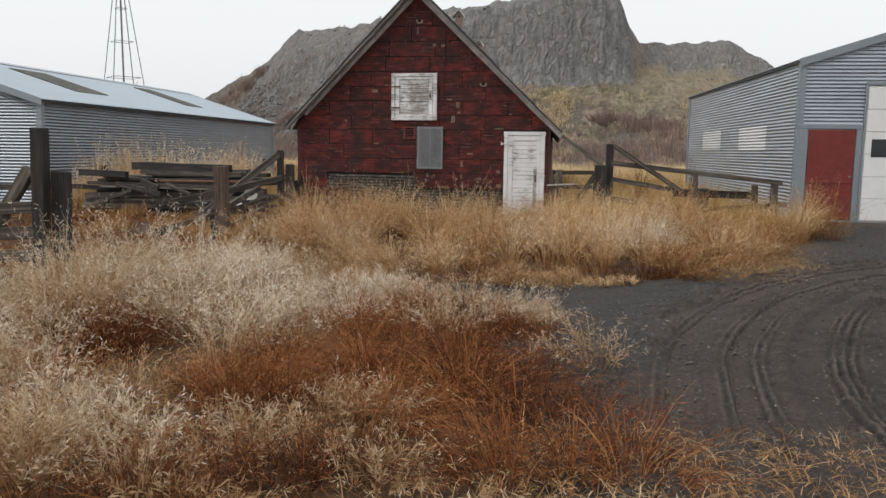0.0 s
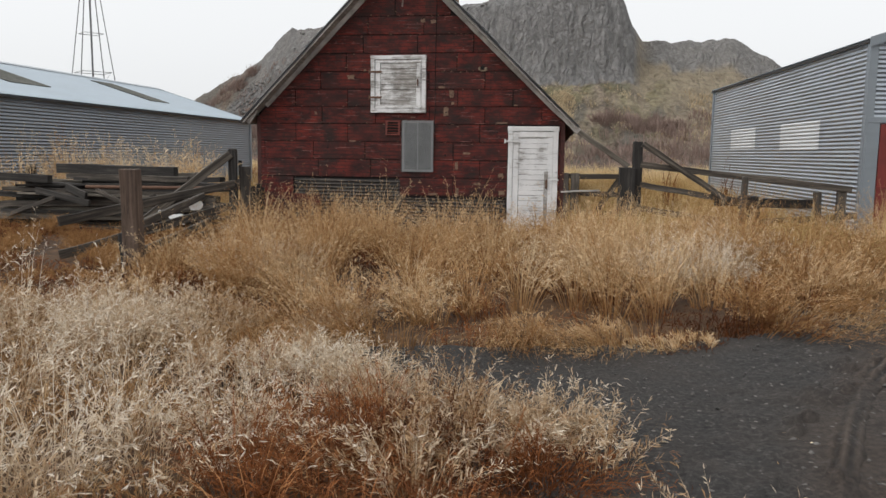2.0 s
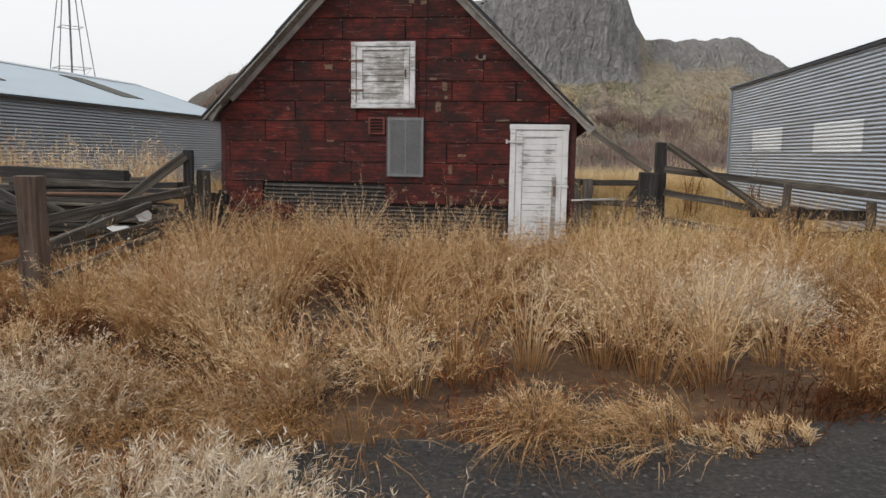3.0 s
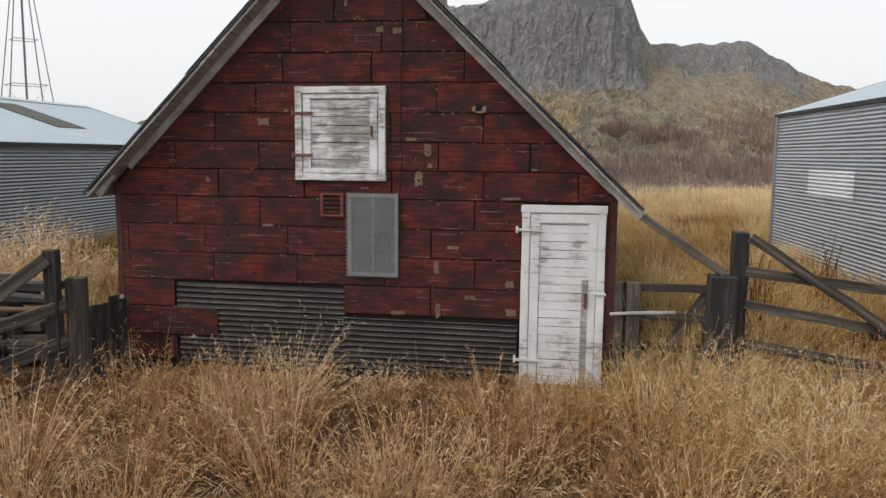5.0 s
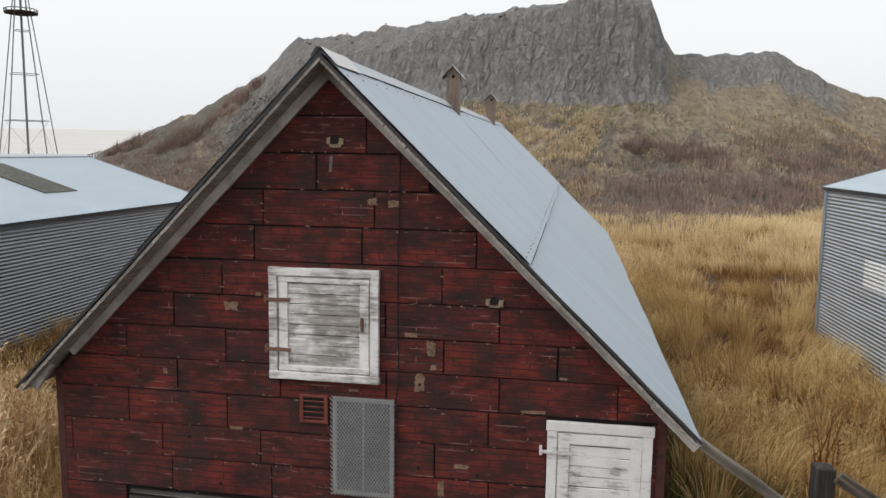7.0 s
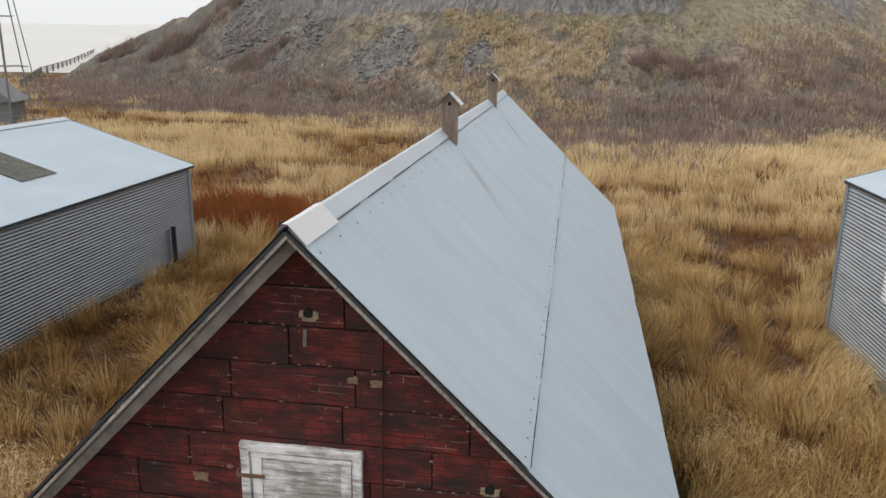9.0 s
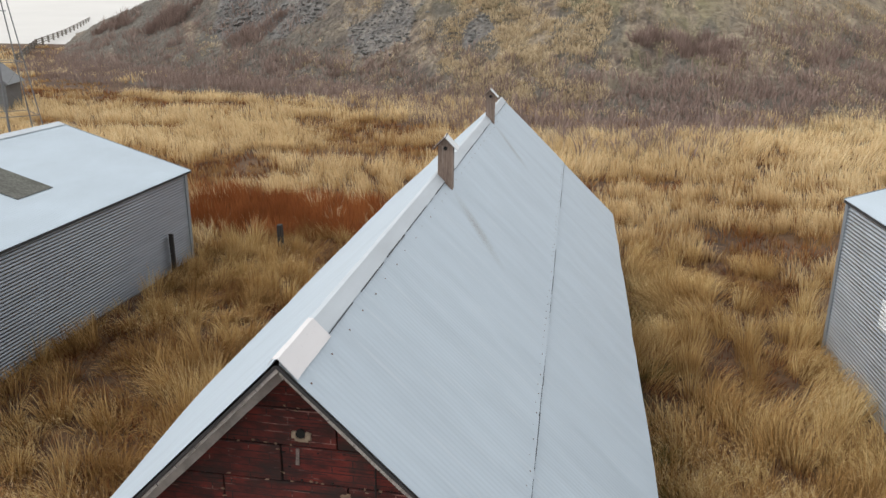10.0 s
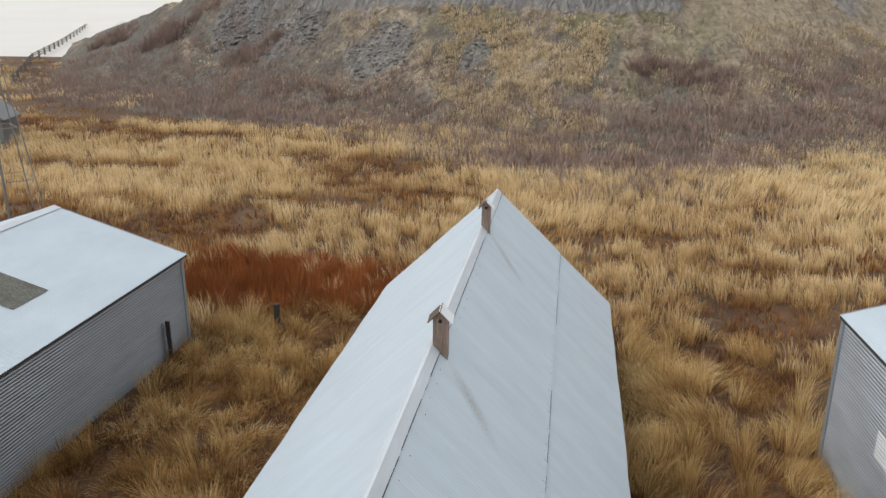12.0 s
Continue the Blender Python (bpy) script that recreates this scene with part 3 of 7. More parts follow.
rut += bands * (0.013 * ridges + 0.012 * chev * (ridges > -0.3)) * (0.4 + 1.2 * fbm(RX2 * 2.2, RY2 * 2.2 + 9, 2)) + 0.022 * (fbm(RX2 * 5 + 3, RY2 * 5, 3) - 0.5)
clods = smooth(0.64, 0.74, fbm(RX2 * 7 + 30, RY2 * 7, 3)) * np.exp(-((line - 0.25) / 0.22) ** 2)
inside = smooth(0, 0.25, dd - dd1[0]) * smooth(0, 0.25, dd1[-1] - dd)
SZ = base_z + 0.016 + rut * inside + 0.05 * clods - 0.06 * (1 - inside)
SZ[0, :] -= 0.2
SZ[-1, :] -= 0.2
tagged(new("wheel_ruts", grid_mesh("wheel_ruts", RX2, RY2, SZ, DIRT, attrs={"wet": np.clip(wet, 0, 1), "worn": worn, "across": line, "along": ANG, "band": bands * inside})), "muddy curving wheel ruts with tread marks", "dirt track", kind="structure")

# loose grit and small clods over the yard
GRIT = flat("grey_grit", (0.10, 0.094, 0.088), 0.95, 0.7, 3)


def grit(n, seed):
    """Small eight-sided stones lying on the yard, joined."""
    r6 = np.random.RandomState(seed)
    x, y = -1.5 + 8.5 * r6.rand(n), -13.5 + 10.5 * r6.rand(n)
    ok = (x > yard_edge(y) + 0.05) & (yard_inside(x, y) > 0.5)
    x, y = x[ok], y[ok]
    n = len(x)
    z = yard_level(x, y)[0] + 0.012
    d = np.hypot(x - CX, y - CY) - RR
    size = (0.004 + 0.011 * r6.rand(n) ** 3) * (1 + 0.5 * (np.abs(d) < 0.6))
    o = np.array([(1, 0, 0), (0, 1, 0), (-1, 0, 0), (0, -1, 0), (0, 0, 0.7), (0, 0, -0.7)])
    f = np.array([(0, 1, 4), (1, 2, 4), (2, 3, 4), (3, 0, 4), (1, 0, 5), (2, 1, 5), (3, 2, 5), (0, 3, 5)])
    V = o[None] * size[:, None, None] * (0.5 + r6.rand(n, 6, 3)) + np.stack([x, y, z], 1)[:, None]
    T = (f[None] + (np.arange(n) * 6)[:, None, None]).reshape(-1, 3)
    return tri_mesh("grit", V.reshape(-1, 3), T, GRIT)


tagged(new("grit", grit(9000, 19)), "loose grey grit and clods strewn over the yard", "gravel", kind="stuff")

# basalt butte behind the field; its skyline as slopes seen from the yard
EYE_X, EYE_Y, EYE_Z = 1.1, -16.7, 1.56
SKY_K = [-1.3, -0.8, -0.66, -0.575, -0.48, -0.444, -0.388, -0.372, -0.34, -0.286, -0.256, -0.137, -0.087, -0.044, 0.0, 0.069, 0.084, 0.1, 0.13, 0.204, 0.238, 0.256, 0.285, 0.32, 0.5, 1.2]
SKY_Z = [-0.5, -0.5, 0.4, 4.6, 8.2, 10.3, 13.4, 14.8, 17.5, 17.7, 18.2, 19.9, 20.4, 21.0, 21.9, 21.6, 17.6, 15.4, 15.2, 15.5, 13.6, 12.6, 11.3, 10.6, 7.5, 3.0]
kk, rr = np.arange(-1.1, 1.1, 0.0036), np.concatenate([np.arange(58, 104, 0.42), np.arange(104, 150, 1.2), np.arange(150, 330, 6.0)])
K, R = np.meshgrid(kk, rr)
rag = 0.55 * (fbm(K * 90, K * 0 + 3, 3) - 0.5) + 0.5 * (fbm(K * 30, K * 0 + 8, 2) - 0.5)
crest_z = np.interp(K, SKY_K, SKY_Z) + rag * np.interp(K, [-0.5, -0.35, 0.06, 0.25, 0.4], [0.8, 1.5, 1.2, 0.8, 0.3])
crest_r = np.interp(K, [-1.3, -0.5, -0.3, -0.1, 0.1, 0.25, 1.2], [185, 132, 118, 102, 101, 103, 150])
crest_z = EYE_Z + (crest_z - EYE_Z) * crest_r / 101.7
foot_r = np.interp(K, [-1.3, -0.6, -0.4, -0.2, -0.05, 0.12, 0.3, 0.5, 1.2], [128, 94, 88, 77, 67, 63, 70, 84, 118]) + 4 * (fbm(K * 12, K * 0 + 1, 3) - 0.5)
cliff = np.interp(K, [-0.5, -0.4, -0.33, -0.2, -0.1, 0.083, 0.1, 0.2, 0.25, 0.3], [0.1, 0.35, 0.5, 0.75, 1.0, 1.0, 0.15, 0.35, 0.3, 0.0])
base_z = np.interp(K, [-0.5, -0.3, -0.1, 0.09, 0.13, 0.25, 0.4], [6.0, 8.5, 9.4, 9.0, 11.0, 10.0, 6.0])
base_r = np.interp(K, [-0.5, -0.3, -0.1, 0.0, 0.09, 0.15, 0.4], [116, 103, 92, 88.5, 88, 94, 98])
columns = 1.5 * (fbm(K * 150 + R * 0.3, R * 0.5 + 2, 4, 0.65) - 0.5) + 2.6 * (fbm(K * 40 + R * 0.1, R * 0.2, 3) - 0.5)
rc = R + columns * cliff
u = np.clip((rc - foot_r) / (base_r - foot_r), 0, 1)
talus = base_z * u ** 1.35
step = smooth(0, 1, (rc - base_r) / 5.0) * 0.82 + 0.18 * np.clip((rc - base_r - 2) / np.maximum(crest_r - base_r - 2, 1), 0, 1)
steep = talus * (u < 1) + (u >= 1) * (base_z + (crest_z - base_z) * np.clip(step, 0, 1))
u2 = np.clip((rc - foot_r) / (crest_r - foot_r), 0, 1)
soft = crest_z * (0.25 * u2 + 0.75 * u2 ** 1.7)
H = cliff * steep + (1 - cliff) * soft
back = smooth(0, 1, (R - crest_r - 6) / 90)
H = np.where(R > crest_r, crest_z * (1 - back), H)
lump = smooth(0.0, 0.12, (R - foot_r) / 60)
H = H + lump * (1.1 * (fbm(K * R * 0.16, R * 0.16, 4) - 0.5) + 0.7 * (fbm(K * R * 0.7, R * 0.7, 4, 0.65) - 0.5))
H = np.where(R > crest_r + 2, np.minimum(H, crest_z - 0.2), H)
H = np.where(R < foot_r, 0.05 - 0.9 * smooth(11, 17, foot_r - R + 5 * (fbm(K * 40, R * 0.2, 3) - 0.5)), H + 0.05)
H = np.where(K < -0.62, H - 1.2 * smooth(-0.62, -0.72, K), H)
grad = np.abs(np.gradient(H, axis=0)) / np.gradient(R, axis=0)
rock = smooth(0.75, 1.5, grad + 0.7 * (fbm(K * R * 0.3, R * 0.3 + 70, 3) - 0.5)) * np.clip(cliff * 1.6, 0, 1)
rock = rock * (1 - smooth(0.085, 0.11, K))
ragged = 0.9 * (fbm(K * 45 + 3, R * 0.22 + 4, 4) - 0.5)
scree_patch = np.maximum.reduce([np.exp(-((K - a) / p) ** 2 - ((R - c) / q) ** 2) for a, p, c, q in ((-0.235, 0.05, 92, 5.5), (-0.40, 0.045, 108, 7), (-0.33, 0.04, 101, 5), (-0.12, 0.02, 86, 2.5))])
scree_patch = smooth(0.42, 0.58, scree_patch + ragged)
rock = np.maximum(rock, 0.9 * scree_patch)
rock = np.maximum(rock, np.clip(cliff * 2 - 0.5, 0, 1) * (rc > base_r + 0.3) * (R <= crest_r + 1))
rock = np.maximum(rock, 0.9 * smooth(0.70, 0.78, H / np.maximum(crest_z, 1) + 0.2 * (fbm(K * 50, R * 0.2, 3) - 0.5)) * smooth(0.08, 0.12, K) * (1 - smooth(0.25, 0.29, K)))
rock = np.maximum(rock, 0.8 * smooth(0.35, 0.7, H / np.maximum(crest_z, 1) + 0.4 * (fbm(K * 40, R * 0.15 + 5, 3) - 0.5)) * smooth(-0.44, -0.36, K) * (1 - smooth(0.06, 0.1, K)))
moss = 0.6 * np.maximum(smooth(0.55, 0.9, u), 0.8 * smooth(0.25, 0.5, u) * smooth(-0.01, 0.03, K)) * (u < 1) * smooth(-0.28, -0.12, K) * (1 - smooth(0.1, 0.15, K)) * smooth(0.28, 0.5, fbm(K * 40, R * 0.12, 3))
brush = (1 - smooth(0.05, 0.32, u2)) * 0.9
brush = np.maximum(brush, 0.95 * (1 - smooth(-0.36, -0.2, K)) * smooth(-0.72, -0.6, K) * smooth(0.28, 0.45, fbm(K * 30, R * 0.12 + 30, 3)))
brush = np.maximum(brush, 0.8 * smooth(0.5, 0.6, fbm(K * 34 + 5, R * 0.1, 3)) * (u2 < 0.55))
tan = 1.0 * smooth(0.07, 0.13, K + 0.08 * (fbm(K * 18 + 3, R * 0.08, 3) - 0.5)) * smooth(0.22, 0.4, u2 + 0.2 * (fbm(K * 30, R * 0.1 + 9, 3) - 0.5)) * (0.6 + 0.4 * smooth(0.4, 0.6, fbm(K * 20, R * 0.2, 3)))
tan = np.maximum(tan, 0.75 * smooth(-0.14, -0.09, K) * (1 - smooth(0.02, 0.06, K)) * smooth(0.15, 0.3, u) * (1 - smooth(0.6, 0.8, u)) * smooth(0.4, 0.55, fbm(K * 50 + 8, R * 0.2, 3)))
rock = np.where(rc < base_r, rock * 0.75, rock)
HX, HY = EYE_X + K * R, EYE_Y + R
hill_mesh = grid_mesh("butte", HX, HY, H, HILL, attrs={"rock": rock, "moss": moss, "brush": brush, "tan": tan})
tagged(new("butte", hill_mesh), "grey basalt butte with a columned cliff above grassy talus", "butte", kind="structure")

# pale rolling land at the end of the fog, the fog put into its colour
bk = np.linspace(-2.6, 2.6, 160)
br_ = np.array([118, 150, 185, 220, 260, 300, 330, 360, 400, 460, 540])
BK, BR = np.meshgrid(bk, br_)


def far_z(k_, r_):
    """Height of the distant land: level near by, then rolling up into the mist."""
    return 0.06 + np.clip((r_ - 118) / 300, 0, 1) ** 3 * (12 + 10 * fbm(k_ * 2.2 + 4, r_ * 0 + 2, 3) + 7 * smooth(0.2, 1.2, k_))


BZ = far_z(BK, BR)
BZ[0] -= 0.5
# near-grey base colour stands in for mist over the fields
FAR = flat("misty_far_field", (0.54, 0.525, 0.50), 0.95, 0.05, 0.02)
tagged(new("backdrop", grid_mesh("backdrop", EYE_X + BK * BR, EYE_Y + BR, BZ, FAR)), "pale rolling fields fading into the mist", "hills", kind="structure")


# ---------------------------------------------------------------- the red barn
WX0, WX1, RX, EAVE_Z, APEX_Z = -4.62, 0.96, -1.93, 2.0, 5.05
EX0, EX1, YF, YB, EAVE_W = -4.86, 1.23, -0.29, 15.97, 2.065
SL = (APEX_Z - EAVE_W) / (RX - EX0)
SR = (APEX_Z - EAVE_Z) / (EX1 - RX)


def roof_z(x):
    """Top of the barn's roof over x."""
    return APEX_Z - (SL * (RX - x) if x < RX else SR * (x - RX))


barn = thing("barn", "old barn in worn red felt siding under pale metal roof", "barn")
TH = 0.10


def gable(bm, y0, y1, x0, x1, xr, zb, drop):
    """A gable wall as one thick slab."""
    pts = [(x0, zb), (x1, zb), (x1, roof_z(x1) - drop), (xr, roof_z(xr) - drop), (x0, roof_z(x0) - drop)]
    f = [bm.verts.new((x, y0, z)) for x, z in pts]
    g = [bm.verts.new((x, y1, z)) for x, z in pts]
    bm.faces.new(f[::-1])
    bm.faces.new(g)
    for i in range(5):
        j = (i + 1) % 5
        bm.faces.new((f[i], f[j], g[j], g[i]))
    bmesh.ops.recalc_face_normals(bm, faces=bm.faces)


RED_BOARD = flat("dark_red_backing_board", (0.010, 0.006, 0.006), 0.9, 0.3, 9)
bm = bmesh.new()
gable(bm, 0.012, 0.16, WX0, WX1, RX, 0.0, TH)
wall_front = part("wall", bm, RED_BOARD, barn, "gable wall of worn red siding")
bm = bmesh.new()
gable(bm, 15.5, 15.66, WX0, WX1, RX, 0.0, TH)
part("wall", bm, PANEL, barn)
for x0, x1 in ((WX0, WX0 + 0.15), (WX1 - 0.15, WX1)):
    bm = bmesh.new()
    box(bm, x0, x1, 0.162, 15.498, 0.0, roof_z((x0 + x1) / 2) - TH - 0.09)
    part("wall", bm, PANEL, barn)
# corner boards
RED_TRIM = flat("dark_red_corner_paint", (0.055, 0.016, 0.013), 0.8, 0.45, 12)
for x0, x1 in ((WX0 - 0.03, WX0 + 0.045), (WX1 - 0.045, WX1 + 0.03)):
    bm = rough_box(x0, x1, -0.022, 0.008, 0.12, roof_z(x0 if x0 < RX else x1) - TH - 0.02, 0.004, 0.004, 3, 6)
    part("corner_board", bm, RED_TRIM, barn)


def corrugated(x0, x1, z0, z1, pitch, amp, y=0.0, vertical=False, seg=8, jag=0.0, seed=0):
    """A wavy sheet in the xz plane; vertical: the waves run up and down."""
    span = (x1 - x0) if vertical else (z1 - z0)
    n = int(span / pitch * seg)
    a = np.linspace(0, span, n + 1)
    w = amp * np.sin(a / pitch * 2 * math.pi)
    b = np.linspace(0, 1, 7)
    rs = np.random.RandomState(seed)
    if vertical:
        X, Zt = np.meshgrid(x0 + a, z0 + b * (z1 - z0))
        return X, np.broadcast_to(y + w, X.shape), Zt
    Xt, Zt = np.meshgrid(x0 + b * (x1 - x0), z0 + a)
    Xt = Xt + jag * (rs.rand(len(a), 1) - 0.5) * (np.abs(b - 0.5) * 2)[None, :]
    return Xt, np.broadcast_to((y + w)[:, None], Xt.shape), Zt


# roof: deck, wavy metal in two laps a side, ridge cap
NW = int((YB - YF) / 0.0675 * 6)
ys = np.linspace(YF, YB, NW)
wave = 0.0022 * np.sin((ys - YF) / 0.0675 * 2 * math.pi)


def roof_sheet(s0, s1, side, lift, name):
    """Metal between distances s0 and s1 from the ridge line, taken level."""
    s_max = wl_ if side < 0 else wr
    s = np.linspace(s0, s1, 9)
    S, Yg = np.meshgrid(s, ys)
    wv = np.broadcast_to(wave[:, None], S.shape)
    slope = SL if side < 0 else SR
    dent = 0.012 * (fbm(S * 0.8 + 5, Yg * 0.5, 3) - 0.5)
    edge_ = 0.02 * (vnoise(Yg * 1.3 + 9, S * 0) - 0.5) * (S > s1 - 0.05)
    flare = smooth(-0.3, 5.0, Yg) * S / s_max * (side < 0)
    Xg = RX + side * (S + edge_ + 0.17 * flare)
    Zg = APEX_Z - slope * S + lift + wv + dent + 0.07 * flare
    return part_of(name, grid_mesh(name, Xg, Yg, Zg, ZINC_BARN), None, barn)


wr, wl_ = EX1 - RX, RX - EX0
roof_sheet(0.02, 1.76, 1, 0.028, "roof_sheet")
roof_sheet(1.70, wr, 1, 0.0, "roof_sheet")
roof_sheet(0.02, 1.70, -1, 0.028, "roof_sheet")
roof_sheet(1.64, wl_, -1, 0.0, "roof_sheet")
for side, slope, w, eave_z in ((1, SR, wr, EAVE_Z), (-1, SL, wl_, EAVE_W)):
    nb = 17
    for i in range(nb):
        a0, a1 = (i + 0.012) / nb, (i + 0.988) / nb
        p_, q_ = Vector((RX + side * w * 0.992 * a0, 0, APEX_Z - 0.03 + (eave_z - APEX_Z) * a0)), Vector((RX + side * w * 0.992 * a1, 0, APEX_Z - 0.03 + (eave_z - APEX_Z) * a1))
        bm = bmesh.new()
        nrm = Vector((slope * side, 0, 1)).normalized() * -0.026
        jut = YF + 0.008 + 0.006 * math.sin(i * 5.3 + side)
        f = [bm.verts.new((v.x, jut, v.z)) for v in (p_, q_, q_ + nrm, p_ + nrm)]
        g = [bm.verts.new((v.x, YB - 0.02, v.z)) for v in (p_, q_, q_ + nrm, p_ + nrm)]
        bm.faces.new(f), bm.faces.new(g)
        for k in range(4):
            bm.faces.new((f[k], f[(k + 1) % 4], g[(k + 1) % 4], g[k]))
        bmesh.ops.recalc_face_normals(bm, faces=bm.faces)
        part("roof_board", bm, WOOD_SOFFIT, barn)
    # frieze board on the wall under the overhanging roof boards
    q = Vector((RX + side * w, 0, eave_z))
    p = Vector((RX, 0, APEX_Z))
    along = (q - p).normalized()
    down = Vector((-along.z * side, 0, along.x * side)) * -1
    if down.z > 0:
        down = -down
    a, b_ = p + down * 0.088 + along * 0.07, p + (q - p) * (0.885 if side < 0 else 0.925) + down * 0.088
    bm = beam((a.x, -0.03, a.z), (b_.x, -0.03, b_.z), 0.085, 0.036, up=-down, bev=0.003, wob=0.004, seed=9 + side, cuts=12)
    part("frieze_board", bm, WOOD_PALE, barn, "pale grey frieze board")
    bm = beam((p.x, YF + 0.004, p.z - 0.012), (q.x, YF + 0.004, q.z - 0.012), 0.024, 0.012, up=-down, bev=0.0, wob=0.004, seed=14 + side, cuts=20)
    part("drip_edge", bm, DARK_TRIM, barn, "dark worn edge of the roof metal")
    # outrigger at the eave
    if side < 0:
        bm = beam((RX - w + 0.25, -0.16, eave_z + 0.21), (RX - w + 0.08, -0.16, eave_z - 0.03), 0.12, 0.05, bev=0.004, wob=0.004, cuts=4)
    else:
        bm = beam((RX + w - 0.36, -0.16, eave_z + 0.26), (RX + w - 0.01, -0.16, eave_z - 0.09), 0.11, 0.05, bev=0.004, wob=0.004, cuts=4)
    part("lookout_block", bm, WOOD_PALE, barn)
bm = bmesh.new()


def cap(bm, y0, y1, west, w, lift, seed):
    """A folded strip over the ridge, narrow on its western side."""
    rs = np.random.RandomState(seed)
    n = max(4, int((y1 - y0) / 0.35))
    prev = None
    for i in range(n + 1):
        y = y0 + (y1 - y0) * i / n
        j = (rs.rand(3) - 0.5) * 0.016
        row = [bm.verts.new((RX - west + j[0], y, roof_z(RX - west) + lift)), bm.verts.new((RX - 0.02, y, APEX_Z - 0.01 + lift + j[2] * 0.4)),
               bm.verts.new((RX + 0.02, y, APEX_Z - 0.01 + lift + j[2] * 0.4)), bm.verts.new((RX + w + j[1], y, roof_z(RX + w) + lift))]
        if prev:
            for k in range(3):
                bm.faces.new((prev[k], prev[k + 1], row[k + 1], row[k]))
        prev = row
    bmesh.ops.recalc_face_normals(bm, faces=bm.faces)
    if sum(f.normal.z for f in bm.faces) < 0:
        bmesh.ops.reverse_faces(bm, faces=bm.faces)


cap(bm, YF + 0.7, YB, 0.07, 0.13, 0.046, 2)
part("ridge_cap", bm, ZINC_CAP, barn, "folded metal ridge cap")
bm = bmesh.new()
cap(bm, YF - 0.01, YF + 0.74, 0.08, 0.16, 0.058, 6)
part("ridge_flashing", bm, ZINC_PATCH, barn, "newer white flashing at the gable end of the ridge")

# dark strips painting seam shadow and grime along cap edge and lap
for s_, w_, z_, y0_ in ((0.134, 0.010, 0.048, YF + 0.74), (1.765, 0.0045, 0.032, YF + 0.05)):
    seam_rs = np.random.RandomState(int(s_ * 100))
    y_ = y0_
    bm = bmesh.new()
    while y_ < YB - 0.2:
        ln = 0.15 + 0.7 * seam_rs.rand()
        wb = w_ * (0.5 + 0.9 * seam_rs.rand())
        jx = 0.006 * (seam_rs.rand() - 0.5)
        box(bm, -wb / 2, wb / 2, 0, ln, -0.004, 0.003, Matrix.Translation((RX + s_ + jx, y_, roof_z(RX + s_) + z_ - 0.006)) @ Matrix.Rotation(math.atan(SR), 4, "Y"))
        y_ += ln * (0.6 if s_ > 1 else 1.0) + 0.3 * seam_rs.rand() ** 2
    tagged(part("sealant_bead", bm, DARK_TRIM, barn, "broken dark strip for the seam's shadow and grime"), kind="stuff")

# nail heads along the lap and below the ridge
nv, nt = [], []
for s_, step_ in ((1.72, 0.24), (0.215, 0.45)):
    for i in range(int((YB - YF) / step_)):
        y = YF + 0.1 + i * step_ + 0.05 * math.sin(i * 7.1)
        x = RX + s_ + 0.012 * math.sin(i * 3.3)
        z = APEX_Z - SR * s_ + 0.034
        k = len(nv)
        r_ = 0.006
        nv += [(x - r_, y - r_, z + r_ * SR), (x + r_, y - r_, z - r_ * SR), (x + r_, y + r_, z - r_ * SR), (x - r_, y + r_, z + r_ * SR), (x + 0.006, y, z + 0.01)]
        nt += [(k, k + 1, k + 4), (k + 1, k + 2, k + 4), (k + 2, k + 3, k + 4), (k + 3, k, k + 4)]
tagged(part_of("roof_nails", tri_mesh("roof_nails", np.array(nv), np.array(nt), RUST), None, barn, "rusty nail heads in rows"), kind="stuff")

# siding panels: courses 0.32 m high, joints in metres along the wall
COURSES = [
    (0.75, [-4.6, -3.96, -1.96, -0.98, 0.0]),
    (1.07, [-4.6, -3.48, -2.5, -1.5, -0.5, 0.0]),
    (1.39, [-4.6, -4.5, -3.57, -2.6, -1.6, -0.98, 0.0]),
    (1.71, [-4.6, -3.9, -2.92, -1.92, -1.5, -0.51, 0.0]),
    (2.03, [-4.6, -3.4, -2.4, -1.42, -0.42, 0.58, 0.94]),
    (2.34, [-4.6, -3.9, -2.92, -1.92, -0.91, 0.07, 0.94]),
    (2.645, [-4.6, -3.42, -2.42, -1.43, -0.43, 0.57]),
    (2.96, [-4.1, -2.94, -1.94, -0.93, 0.1]),
    (3.28, [-3.7, -2.63, -1.64, -0.64, 0.0]),
    (3.60, [-3.3, -2.54, -1.53, -0.53]),
    (3.92, [-3.0, -2.05, -1.05]),
    (4.24, [-2.6, -1.6, -1.2]),
    (4.56, [-2.4, -1.4]),
]
rnd = random.Random(21)


def panel_poly(x0, x1, z0, z1):
    """The panel's outline, cut off under the roof line."""
    g = 0.0035 + 0.004 * rnd.random()
    pts = [(x0 + g, z0 + g), (x1 - g, z0 + g), (x1 - g, z1 - g), (x0 + g, z1 - g)]
    for side in (-1, 1):
        out = []
        for i in range(len(pts)):
            a, c = pts[i], pts[(i + 1) % len(pts)]
            ins = lambda p: p[1] - (APEX_Z - TH - 0.05 - (SL * (RX - p[0]) if side < 0 else SR * (p[0] - RX)))
            ia, ic = ins(a), ins(c)
            if ia <= 0:
                out.append(a)
            if ia * ic < 0:
                t = ia / (ia - ic)
                out.append((a[0] + t * (c[0] - a[0]), a[1] + t * (c[1] - a[1])))
        pts = out
        if len(pts) < 3:
            return []
    return pts


